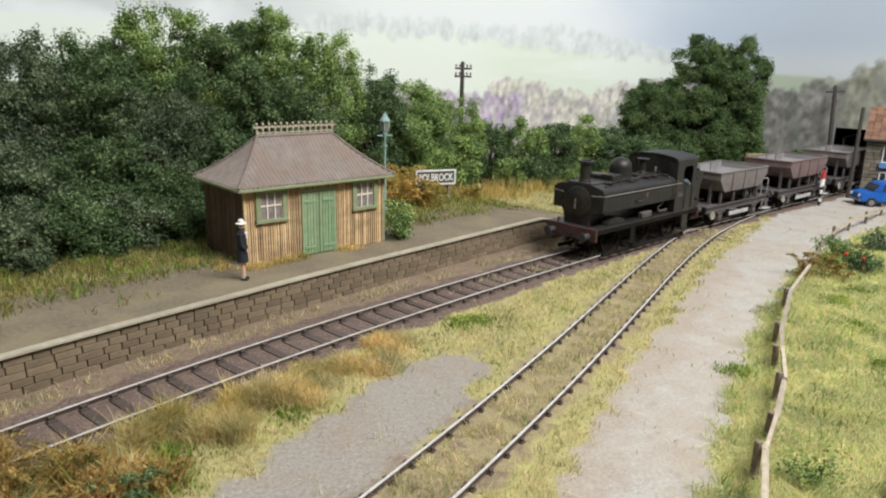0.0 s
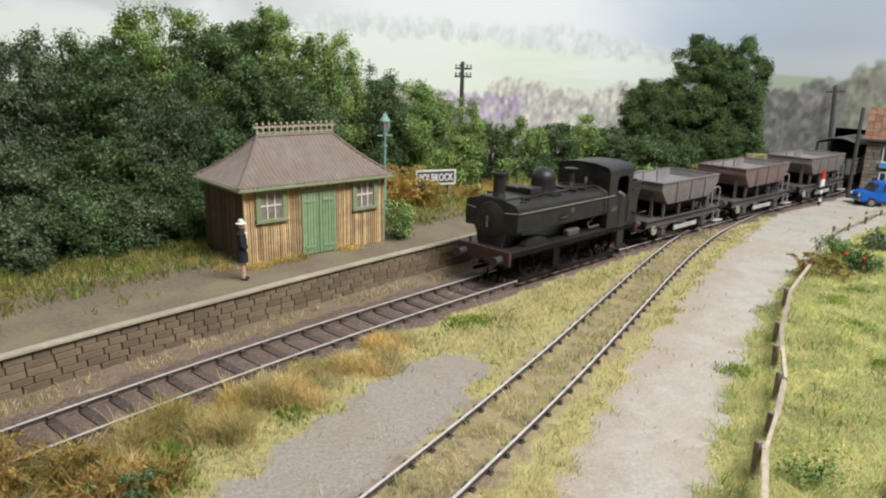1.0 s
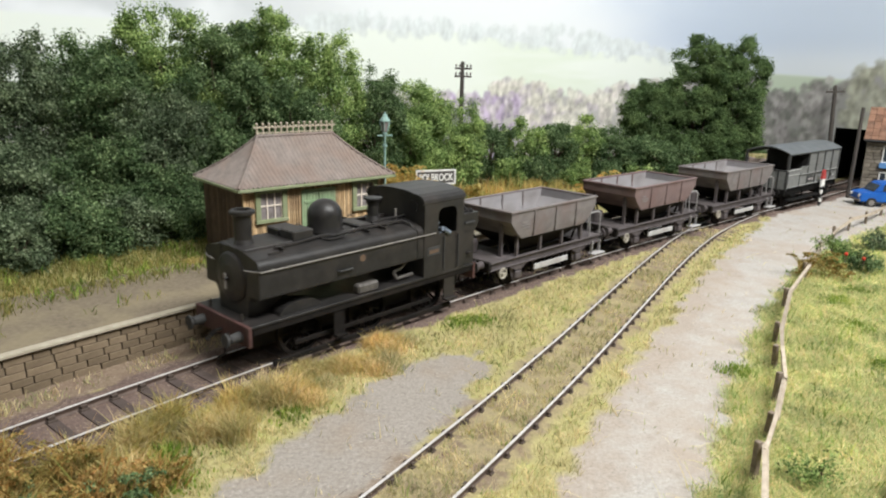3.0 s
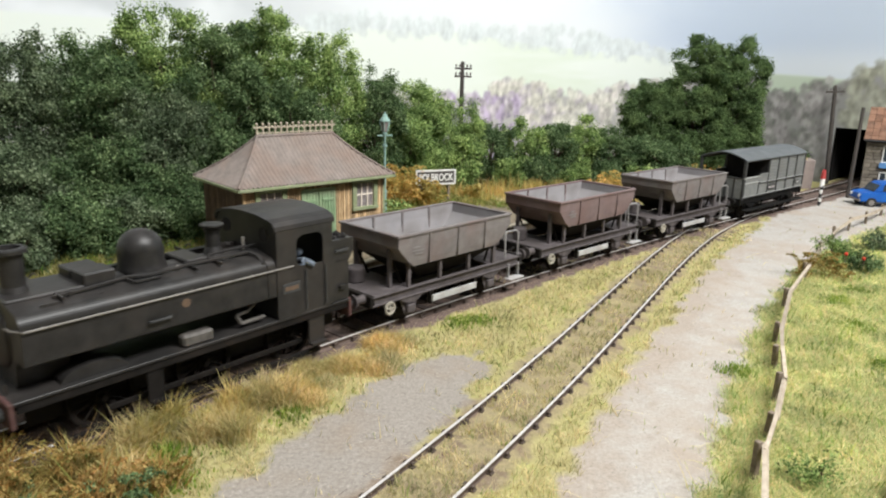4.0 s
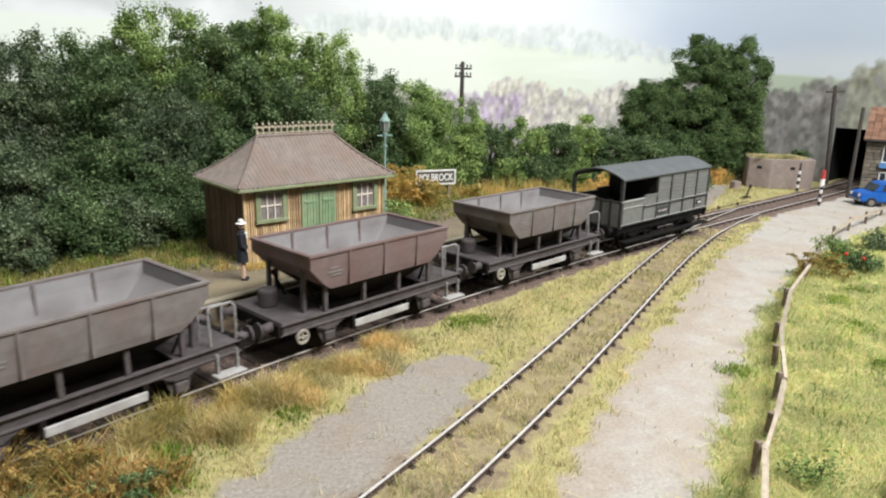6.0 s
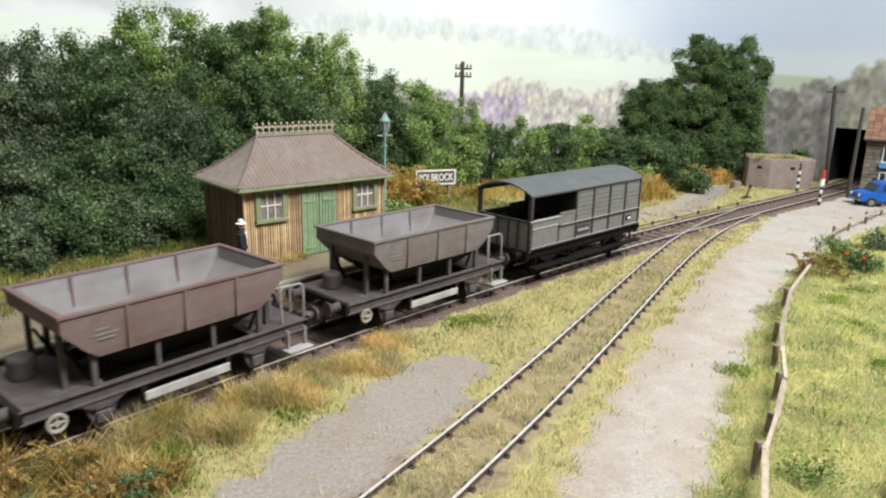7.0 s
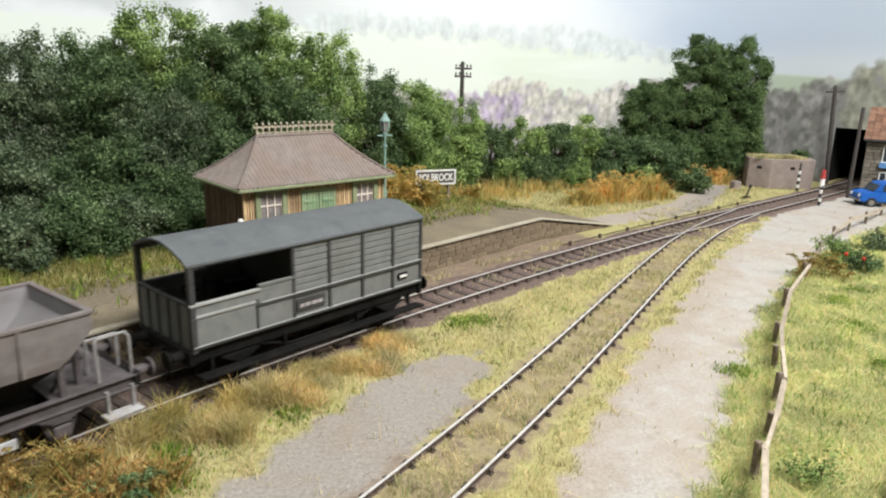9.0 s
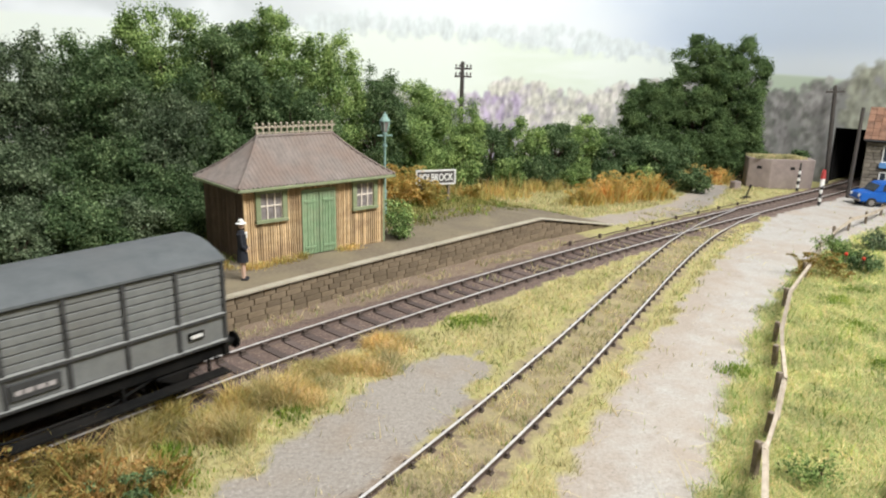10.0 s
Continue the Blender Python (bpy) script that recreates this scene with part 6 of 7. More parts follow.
for j, (s, o, h) in enumerate(((-1.2, -1.9, 0.35), (-0.6, -2.2, 0.3), (-8.3, -2.9, 0.3), (-11.2, -2.6, 0.5), (-12.2, -2.9, 0.5), (-12.4, -2.2, 0.55), (-13.2, -2.6, 0.5), (-13.0, -3.3, 0.4), (-11.6, -3.4, 0.4))):
    x, y = main.at(s, o)
    tuft("green_clump", x, y, 320, 0.6, h * 0.75, green_tone, 500 + j, "fresh green weed clump", "weed", "weeds beside the main line", 0.04)

for j, (s, o) in enumerate(((-4.6, 4.35), (-4.2, 4.2), (-3.6, 4.3), (-3.2, 4.25), (-2.6, 4.3), (-0.9, 4.2), (-0.5, 4.15), (-5.2, 4.9), (-5.0, 5.6), (-5.5, 6.2))):
    x, y = main.at(s, o)
    tuft("dry_grass_clump", x, y, 130, 0.35, 0.32, dry_tone, 560 + j, "straw-coloured grass clump at the foot of the hut", "grass clump", "grass at the hut", 0.022, 0.9, PLAT_Z - 0.02)
tree(-1.75, 26.2, 1.5, 0.5, 0.45, leaf_mid, 810, "bright green weed bush at the hut corner", low=0.0, leaf=0.11, per_clump=90, name="shrub", category="shrub", group="shrubs at the hut", z=PLAT_Z - 0.05)


def meadow(name, n, area, keep, height, width, material, seed, label, lean=0.6):
    rng = np.random.default_rng(seed)
    x0, x1, y0, y1 = area
    # thicker near the front, thinner away from it
    u = rng.uniform(0, 1, n) ** 1.7
    y = y0 + (y1 - y0) * u
    x = rng.uniform(x0, x1, n)
    ok = np.abs(x) < 4 + 0.78 * y
    x, y = x[ok], y[ok]
    p = keep(x, y)
    ok = rng.uniform(0, 1, len(x)) < p
    x, y = x[ok], y[ok]
    z = ground_height(x, y) - 0.01
    h = height * rng.uniform(0.45, 1.15, len(x)) * (1 + 0.35 * wobble(x, y, 0.9, 2.0))
    w = width * (0.7 + y / 26.0) * rng.uniform(0.6, 1.3, len(x))
    v, f, t = blades(np.stack([x, y, z], -1), h, w, rng, lean)
    ob = new(name, mesh_arrays(name, v, f, t, material))
    return tagged(ob, label, "grass", kind="stuff")


def lawn_mask(x, y):
    ms, mo, ss, so, ro, g, n = fields(x, y)
    return (ro < -0.6) * (1 - smooth(0.0, 1.0, g + 0.2 * wobble(x, y, 0.35, 12.0))) * (0.8 + 0.2 * n) * (y > 11.2 + (x - 8.43) * 1.33)


def verge_mask(x, y):
    ms, mo, ss, so, ro, g, n = fields(x, y)
    m = np.maximum(1 - smooth(-0.05, 0.95, g + 0.25 * wobble(x, y, 0.35, 12.0)), 0.10 * smooth(0.25, 0.7, wobble(x, y, 0.7, 15.0)) * (ss < 14)) * smooth(1.25, 1.8, -mo + 0.45 * n) * smooth(0.85, 1.3, np.abs(so) + 0.35 * n) * (ro > -0.6)
    four = (np.abs(so) < 0.62) * (ss < 24) * smooth(-0.45, 0.2, wobble(x, y, 0.9, 4.0))
    return np.maximum(m * (mo < -1.0), four) * (0.75 + 0.35 * n)


def back_mask(x, y):
    ms, mo, ss, so, ro, g, n = fields(x, y)
    b = smooth(4.9, 5.8, mo + 0.6 * n + 0.6 * smooth(-9, -13, ms)) * (ms < 14.5) * (1 - smooth(0.2, 0.7, g))
    e = (ms < -7.5) * smooth(2.95, 3.3, mo) * (mo < 5) * smooth(0.05, 0.5, wobble(x, y, 1.0, 9.0)) * 0.3
    return np.maximum(b, e) * (mo < 16)


def line_mask(x, y):
    ms, mo, ss, so, ro, g, n = fields(x, y)
    a = smooth(2.9, 3.6, mo) * (ms > 14.5) * (1 - smooth(0.2, 0.7, g)) * 0.8
    c = smooth(1.3, 1.6, mo) * (1 - smooth(2.2, 2.35, mo)) * (ms < 10) * smooth(-0.45, 0.3, wobble(x, y, 1.3, 5.0)) * 0.85
    d = smooth(1.3, 2.0, mo) * (ms > 15) * (mo < 3.7) * smooth(-0.2, 0.4, wobble(x, y, 1.2, 6.0)) * 0.7
    four = (np.abs(mo) < 0.55) * smooth(0, 6, ms) * (1 - smooth(17, 22, ms)) * smooth(0.0, 0.5, wobble(x, y, 0.8, 14.0)) * 0.6
    return np.maximum.reduce([a, c, d, four]) * (mo < 16)


meadow("lawn_grass", 480000, (3, 34, 7.5, 42), lawn_mask, 0.21, 0.0145, lawn_tone, 1, "short yellow-green static grass with straw tints", 1.3)
meadow("lawn_straw", 80000, (3, 34, 7.5, 42), lawn_mask, 0.24, 0.015, straw_tone, 7, "long fallen straw strands in the lawn", 4.0)
meadow("verge_straw", 45000, (-14, 30, 7.5, 46), verge_mask, 0.24, 0.015, straw_tone, 8, "long fallen straw strands in the verge", 4.0)
meadow("lawn_tufts", 30000, (3, 34, 7.5, 40), lambda x, y: lawn_mask(x, y) * smooth(0.1, 0.5, wobble(x, y, 1.0, 7.0)), 0.36, 0.026, green_tone, 2, "longer fresh green grass tufts", 1.0)
meadow("verge_grass", 400000, (-14, 30, 7.5, 48), verge_mask, 0.21, 0.015, verge_tone, 3, "thin yellowing grass between the tracks", 1.0)
meadow("verge_greens", 60000, (-14, 30, 7.5, 46), lambda x, y: verge_mask(x, y) * smooth(0.2, 0.55, wobble(x, y, 0.9, 21.0)), 0.24, 0.018, green_tone, 9, "fresh green patches in the thin verge grass", 1.2)
meadow("bank_grass", 220000, (-19, 26, 14, 52), back_mask, 0.34, 0.02, bank_tone, 4, "rough yellow-green grass behind the platform", 0.9)
meadow("trackside_grass", 230000, (-14, 26, 9, 52), line_mask, 0.22, 0.017, verge_tone, 6, "thin pale grass along the far side of the track", 1.0)
meadow("bank_greens", 60000, (-19, 20, 14, 48), lambda x, y: back_mask(x, y) * smooth(0.0, 0.5, wobble(x, y, 1.3, 8.0)), 0.42, 0.03, green_tone, 5, "green weeds in the rough grass", 0.9)
# ---- cottage, opening and things at the far end ----
rubble = mat("cottage_stone", (0.15, 0.13, 0.105), (0.24, 0.21, 0.172), 0.35, 0.95, bump=0.05, stain=(0.20, 0.175, 0.14), stain_size=0.8, per="object", spread=0.25)
tile_red = mat("roof_tile", (0.15, 0.078, 0.052), (0.23, 0.125, 0.08), 0.25, 0.85, per="object", spread=0.25, stain=(0.15, 0.10, 0.075), stain_size=0.8)
paint_blue = mat("window_blue", (0.08, 0.20, 0.42), (0.12, 0.27, 0.52), 0.3, 0.6)
car_blue = mat("car_blue", (0.015, 0.09, 0.36), (0.02, 0.12, 0.44), 0.8, 0.3)
glass_dark = mat("dark_glass", (0.03, 0.04, 0.05), (0.05, 0.06, 0.07), 0.8, 0.1)
tyre = mat("tyre", (0.02, 0.02, 0.02), (0.035, 0.033, 0.03), 0.2, 0.9)
pole_wood = mat("pole_wood", (0.045, 0.040, 0.037), (0.08, 0.07, 0.063), 0.25, 0.9, stretch=(4, 4, 0.5))
pot_white = mat("insulator", (0.10, 0.095, 0.09), (0.16, 0.15, 0.14), 0.2, 0.4)
concrete = mat("concrete", (0.20, 0.16, 0.145), (0.28, 0.225, 0.205), 0.5, 0.9, bump=0.02, stain=(0.27, 0.23, 0.20), stain_size=1.1)
fence_wood = mat("fence_wood", (0.30, 0.25, 0.19), (0.48, 0.41, 0.33), 0.2, 0.9, bump=0.015, stain=(0.22, 0.17, 0.12), stain_size=0.4, per="object", spread=0.15)
post_wood = mat("fence_post_wood", (0.13, 0.10, 0.075), (0.24, 0.19, 0.14), 0.2, 0.9, bump=0.015, stain=(0.30, 0.26, 0.2), stain_size=0.4)
white_paint = mat("white_paint", (0.62, 0.61, 0.58), (0.74, 0.73, 0.70), 0.3, 0.7)
black_gloss = mat("black_paint", (0.02, 0.02, 0.02), (0.03, 0.03, 0.03), 0.3, 0.6)
red_paint = mat("red_paint", (0.30, 0.04, 0.04), (0.42, 0.06, 0.055), 0.3, 0.6)
lamp_green = mat("lamp_green", (0.17, 0.28, 0.25), (0.28, 0.40, 0.36), 0.2, 0.7, stain=(0.25, 0.38, 0.33), stain_size=0.3)
sign_board = mat("sign_board", (0.055, 0.05, 0.047), (0.08, 0.074, 0.07), 0.3, 0.7)
fascia_grey = mat("fascia_grey", (0.16, 0.16, 0.165), (0.20, 0.20, 0.205), 0.6, 0.7)
petal_red = mat("petal_red", (0.50, 0.03, 0.02), (0.62, 0.06, 0.03), 0.2, 0.7)


def cottage():
    ang = math.degrees(math.atan2(-0.56, 0.83))
    c = thing("cottage", at(27.6, 45.05, GROUND_Z, ang), "stone cottage with orange pantile roof and blue window frames", "house")
    Lc, Dc, Hc = 4.2, 1.3, 3.85
    wall = part("wall", box(bmesh.new(), 0.03, Lc, 0.03, Dc, 0, Hc), mortar, c)
    rng = np.random.default_rng(5)
    wins = ((0.95, 1.75, 2.35, 3.45), (0.95, 1.75, 0.7, 1.75), (2.6, 3.4, 2.35, 3.45))
    z = 0.0
    while z < Hc - 0.1:
        h, x = rng.uniform(0.2, 0.3), 0.0
        while x < Lc - 0.1:
            w = min(rng.uniform(0.28, 0.6), Lc - x)
            if not any(a - 0.1 < x + w / 2 < b + 0.1 and p < z + h / 2 < q for a, b, p, q in wins):
                part("stone", box(bmesh.new(), x + 0.012, x + w - 0.012, -0.02 - rng.uniform(0, 0.03), 0.05, z + 0.012, min(z + h - 0.012, Hc), 0.02), rubble, wall)
            x += w
        y = 0.05
        while y < Dc - 0.1:
            w = min(rng.uniform(0.3, 0.5), Dc - y)
            part("stone", box(bmesh.new(), -0.02 - rng.uniform(0, 0.02), 0.05, y + 0.012, y + w - 0.012, z + 0.012, min(z + h - 0.012, Hc), 0.02), rubble, wall)
            y += w
        z += h
    for a, b, p, q in wins:
        win = part("window", box(bmesh.new(), a, b, 0.0, 0.05, p, q), glass_dark, c)
        bm = bmesh.new()
        for u in ((a, a + 0.08, p, q), (b - 0.08, b, p, q), (a, b, p, p + 0.08), (a, b, q - 0.08, q), ((a + b) / 2 - 0.03, (a + b) / 2 + 0.03, p, q)):
            box(bm, u[0], u[1], -0.05, 0.02, u[2], u[3])
        part("frame", bm, white_paint, win)
        part("window_box", box(bmesh.new(), a - 0.08, b + 0.08, -0.18, 0.0, p - 0.35, p, 0.02), paint_blue, win, "blue painted box below the window")
    roof = part("roof", extrude_yz(bmesh.new(), [(-0.28, Hc - 0.12), (-0.28, Hc - 0.04), (1.3, Hc + 1.9), (1.3, Hc + 1.7)], -0.2, Lc), mortar, c)
    n = 9
    for j in range(n):
        y0, z0 = -0.33 + 1.63 * j / n, Hc - 0.06 + 1.96 * j / n
        for i in range(11):
            x0 = -0.22 + 0.4 * i
            m = Matrix.Translation((x0, y0, z0)) @ Matrix.Rotation(math.atan2(1.94, 1.58), 4, "X")
            part("tile", box(bmesh.new(), 0.01, 0.39, 0, 0.33, 0.02, 0.06 + 0.02 * (j % 2), 0.012, m), tile_red, roof)
    part("gutter", rod(bmesh.new(), (-0.2, -0.33, Hc - 0.12), (Lc, -0.33, Hc - 0.12), 0.07, 8), black_gloss, c)


cottage()


def telegraph_pole(x, y, top, arms, label, turn=30.0, lean=0.0):
    z = ground_at(x, y) - 0.05
    p = thing("telegraph_pole", Matrix.Translation((x * S, y * S, z * S)) @ pose(0, 0, 0, 0, lean, 0) @ pose(0, 0, 0, 0, 0, turn), label, "telegraph pole", "telegraph poles")
    h = top - z
    part("pole", rod(bmesh.new(), (0, 0, 0), (0, 0, h), 0.17, 10, 0.13), pole_wood, p)
    part("cap", rod(bmesh.new(), (0, 0, h), (0, 0, h + 0.12), 0.16, 10, 0.02), pole_wood, p)
    for k in range(arms):
        zz = h - 0.35 - 0.5 * k
        arm = part("crossarm", box(bmesh.new(), -0.62, 0.62, -0.17, -0.05, zz - 0.06, zz + 0.06, 0.01), pole_wood, p)
        for x1 in (-0.55, -0.28, 0.28, 0.55):
            part("insulator", lathe(bmesh.new(), [(0.03, zz + 0.05), (0.03, zz + 0.12), (0.07, zz + 0.14), (0.06, zz + 0.24), (0.02, zz + 0.27)], 8, Matrix.Translation((x1, -0.11, 0))), pot_white, arm)
    return p


telegraph_pole(0.98, 46.0, 7.8, 2, "brown wooden telegraph pole with two crossarms")
telegraph_pole(28.22, 50.17, 6.85, 1, "dark wooden telegraph pole by the dark opening", -15, -4.0)
x, y = 26.46, 44.25
bm = rod(bmesh.new(), (0, 0, 0), (0, 0, 5.9), 0.13, 10, 0.11)
single("timber_post", bm, pole_wood, at(x, y, GROUND_Z - 0.05), "tall plain timber post at the cottage corner", "post")

# portal lintel and jambs of the opening
(xa, ya), (xb, yb) = main.at(hole_s - 0.25, 1.95), main.at(hole_s - 0.25, -2.1)
portal = thing("portal", at((xa + xb) / 2, (ya + yb) / 2, GROUND_Z, math.degrees(main.turn(hole_s)) - 90), "dark timber frame round the black opening", "portal", kind="structure")
part("lintel", box(bmesh.new(), -2.3, 2.3, -0.1, 0.15, 4.05, 4.22, 0.02), pole_wood, portal)
for q in (-2.15, 2.15):
    part("jamb", box(bmesh.new(), q - 0.12, q + 0.12, -0.1, 0.15, 0, 4.05, 0.02), pole_wood, portal)


def blue_car():
    c = thing("estate_car", at(25.5, 41.3, GROUND_Z - 0.02, -6), "bright blue small estate car parked on grit", "car")
    bm = bmesh.new()
    extrude_xz(bm, [(0.0, 0.32), (0.0, 0.75), (0.12, 0.86), (0.75, 0.96), (3.55, 0.98), (3.62, 0.6), (3.6, 0.32)], 0, 1.5)
    bmesh.ops.bevel(bm, geom=list(bm.edges), offset=0.06, segments=2, affect="EDGES")
    body = part("body", bm, car_blue, c)
    bm = bmesh.new()
    extrude_xz(bm, [(0.72, 0.94), (1.15, 1.45), (1.3, 1.52), (3.3, 1.52), (3.45, 1.4), (3.56, 0.94)], 0.1, 1.4)
    bmesh.ops.bevel(bm, geom=list(bm.edges), offset=0.05, segments=2, affect="EDGES")
    part("roof", bm, car_blue, body)
    for a, b in ((1.25, 1.85), (1.93, 2.6), (2.68, 3.3)):
        bm = bmesh.new()
        extrude_xz(bm, [(a, 1.0), (a + 0.06, 1.4), (b, 1.4), (b, 1.0)], 0.085, 0.12)
        part("side_window", bm, glass_dark, c)
    bm = box(bmesh.new(), -0.02, 0.02, 0.12, 1.38, 0.0, 0.5, m=Matrix.Translation((0.74, 0, 0.98)) @ Matrix.Rotation(radians(38), 4, "Y"))
    part("windscreen", bm, glass_dark, c)
    for x in (0.65, 2.95):
        for y in (0.02, 1.48):
            wh = part("wheel", rod(bmesh.new(), (x, y - 0.09, 0.30), (x, y + 0.09, 0.30), 0.30, 18), tyre, c)
            part("rim", rod(bmesh.new(), (x, y - 0.1, 0.30), (x, y + 0.1, 0.30), 0.17, 14), bare_metal, wh)
    part("bumper", box(bmesh.new(), -0.06, 0.04, 0.03, 1.47, 0.34, 0.46, 0.02), bare_metal, c)
    for y in (0.25, 1.25):
        part("headlight", rod(bmesh.new(), (-0.03, y, 0.68), (0.03, y, 0.68), 0.1, 12), white_paint, c)


blue_car()


def pillbox():
    p = thing("pillbox", at(23.3, 48.3, GROUND_Z), "pinkish concrete pillbox with turfed flat roof and loopholes", "pillbox")
    out = [(-1.9, -0.2), (-0.7, -1.05), (2.4, -0.9), (2.8, 0.6), (0.6, 1.5), (-1.6, 1.2)]
    bm = bmesh.new()
    a, b = [bm.verts.new((u, v, 0)) for u, v in out], [bm.verts.new((u, v, 2.05)) for u, v in out]
    for k in range(6):
        bm.faces.new((a[k], a[(k + 1) % 6], b[(k + 1) % 6], b[k]))
    bm.faces.new(b)
    bm.faces.new(a[::-1])
    bmesh.ops.bevel(bm, geom=list(bm.edges), offset=0.04, segments=1, affect="EDGES")
    body = part("body", bm, concrete, p)
    for (u0, v0), (u1, v1) in zip(out[:3], out[1:4]):
        m = Matrix.Translation(((u0 + u1) / 2, (v0 + v1) / 2, 1.45)) @ Matrix.Rotation(math.atan2(v1 - v0, u1 - u0), 4, "Z")
        part("loophole", box(bmesh.new(), -0.16, 0.16, -0.012, 0.05, -0.1, 0.1, 0.0, m), inside_dark, body)
    rng = np.random.default_rng(8)
    q = np.stack([rng.uniform(-1.6, 1.9, 1500), rng.uniform(-0.8, 1.2, 1500), np.full(1500, 2.05)], -1)
    v, f, t = blades(q, np.full(1500, 0.22), np.full(1500, 0.05), rng, 0.8)
    ob = new("turf", mesh_arrays("turf", v, f, t, verge_tone))
    ob.parent = p
    tagged(ob, "thin yellow grass on the roof", kind="stuff")


pillbox()


def warning_post(x, y, h, top, label):
    z = ground_at(x, y)
    p = thing("warning_post", at(x, y, z, 30), label, "post", "striped posts by the line")
    n = 6
    for k in range(n):
        part("band", rod(bmesh.new(), (0, 0, h * 0.72 * k / n), (0, 0, h * 0.72 * (k + 1) / n), 0.09, 10), white_paint if k % 2 else black_gloss, p)
    if top:
        part("disc_board", box(bmesh.new(), -0.17, 0.17, -0.06, 0.06, h * 0.56, h * 0.8, 0.02), white_paint, p)
        bm = bmesh.new()
        extrude_xz(bm, [(-0.18, h * 0.8), (0.18, h * 0.8), (0.12, h * 1.0), (0.0, h * 1.08), (-0.12, h * 1.0)], -0.07, 0.07)
        part("lamp_head", bm, red_paint, p, "red lamp head")
    else:
        part("finial", rod(bmesh.new(), (0, 0, h * 0.72), (0, 0, h), 0.07, 8, 0.05), black_gloss, p)


warning_post(22.96, 41.2, 2.05, True, "black and white striped post with red lamp")
warning_post(24.2, 46.4, 1.95, False, "black and white striped post beside the track")
bm = box(bmesh.new(), -0.3, 0.3, -0.25, 0.25, 0, 0.55, 0.04)
single("stone_marker", bm, concrete, at(20.2, 47.0, GROUND_Z - 0.02, 20), "small grey stone block beside the lane", "stone")
bm = box(bmesh.new(), -0.4, 0.4, -0.15, 0.15, 0, 0.12, 0.02)
rod(bm, (0.1, 0, 0.1), (0.45, 0, 0.7), 0.05, 6)
rod(bm, (0.45, 0, 0.7), (0.52, 0, 0.82), 0.08, 6)
single("point_lever", bm, frame_black, at(19.3, 43.2, GROUND_Z + 0.0, 40), "rusty black ground lever beside the points", "lever")

# ---- fence ----
fence = thing("fence", Matrix.Identity(4), "rustic low post and rail fence of weathered split wood", "fence")
posts = [(5.0, 9.2), (6.2, 11.8), (7.15, 13.35), (8.15, 15.1), (9.0, 17.0), (9.85, 18.8), (11.6, 21.9), (14.1, 25.5), (16.6, 29.2), (18.9, 32.2), (20.9, 34.4), (23.0, 36.4), (25.1, 38.5), (27.2, 40.0)]
rng = np.random.default_rng(21)
tops = []
for x, y in posts:
    z = ground_at(x, y)
    h = rng.uniform(0.62, 0.78)
    bm = box(bmesh.new(), -0.07, 0.07, -0.06, 0.06, -0.1, h, 0.015)
    part("post", bm, post_wood, fence, m=at(x, y, z, rng.uniform(0, 60), rng.uniform(-4, 4), rng.uniform(-4, 4)))
    tops.append((x + 0.12, y - 0.06, z + h - 0.12 + rng.uniform(-0.04, 0.06)))
for (x0, y0, z0), (x1, y1, z1) in zip(tops, tops[1:]):
    d = Vector((x1 - x0, y1 - y0, z1 - z0))
    a, b = Vector((x0, y0, z0)) - d * 0.03, Vector((x1, y1, z1)) + d * 0.03
    m = Matrix.Translation((a + b) / 2) @ d.to_track_quat("X", "Z").to_matrix().to_4x4() @ Matrix.Rotation(rng.uniform(-0.5, 0.1), 4, "X")
    half_run, thick = d.length * 0.5 + 0.14, rng.uniform(0.055, 0.07)
    bm = box(bmesh.new(), -half_run, half_run, -0.045, 0.045, -thick, thick)
    for v in bm.verts:
        v.co.z += rng.uniform(-0.02, 0.02)
        v.co.y += rng.uniform(-0.015, 0.015)
    bmesh.ops.transform(bm, matrix=m, verts=bm.verts)
    part("rail", bm, fence_wood, fence)

# plants by the fence
for j, (x, y, h, r, n) in enumerate(((14.1, 25.6, 1.0, 0.8, 7), (15.0, 26.0, 1.1, 0.8, 7), (15.3, 25.2, 0.8, 0.7, 6))):
    fern("fern", x, y, h, r, n, bracken_tone, 700 + j, "yellow and orange fern beside the fence", "fern", "plants by the fence", leaf=0.09)
tree(16.2, 27.4, 1.25, 0.8, 0.7, leaf_mid, 801, "green garden shrub beside the fence", low=0.0, leaf=0.12, per_clump=50, name="shrub", category="shrub", group="plants by the fence")
tree(17.0, 26.6, 0.75, 0.6, 0.5, leaf_dark, 802, "low dark green garden plant", low=0.0, leaf=0.13, per_clump=50, name="shrub", category="shrub", group="plants by the fence")
for x, y, z in ((16.2, 26.5, 0.75), (16.75, 26.2, 0.65)):
    g = ground_at(x, y)
    bm = rod(bmesh.new(), (0, 0, 0), (0, 0, z - 0.05), 0.015, 5)
    fl = thing("red_flower", at(x, y, g), "small red flower on a thin stem", "flower", "red flowers by the fence")
    part("stem", bm, post_wood, fl)
    bm = bmesh.new()
    bmesh.ops.create_icosphere(bm, subdivisions=1, radius=0.085, matrix=Matrix.Translation((0, 0, z)))
    part("bloom", bm, petal_red, fl)
tree(7.35, 11.55, 0.5, 0.45, 0.4, leaf_mid, 803, "leafy green weed in the lawn", low=0.0, leaf=0.09, per_clump=60, name="weed", category="weed", group="weeds in the lawn")
tree(19.9, 30.2, 1.0, 0.6, 0.6, leaf_grey, 804, "grey-green garden plant in the lawn", low=0.0, leaf=0.13, per_clump=50, name="weed", category="weed", group="weeds in the lawn")
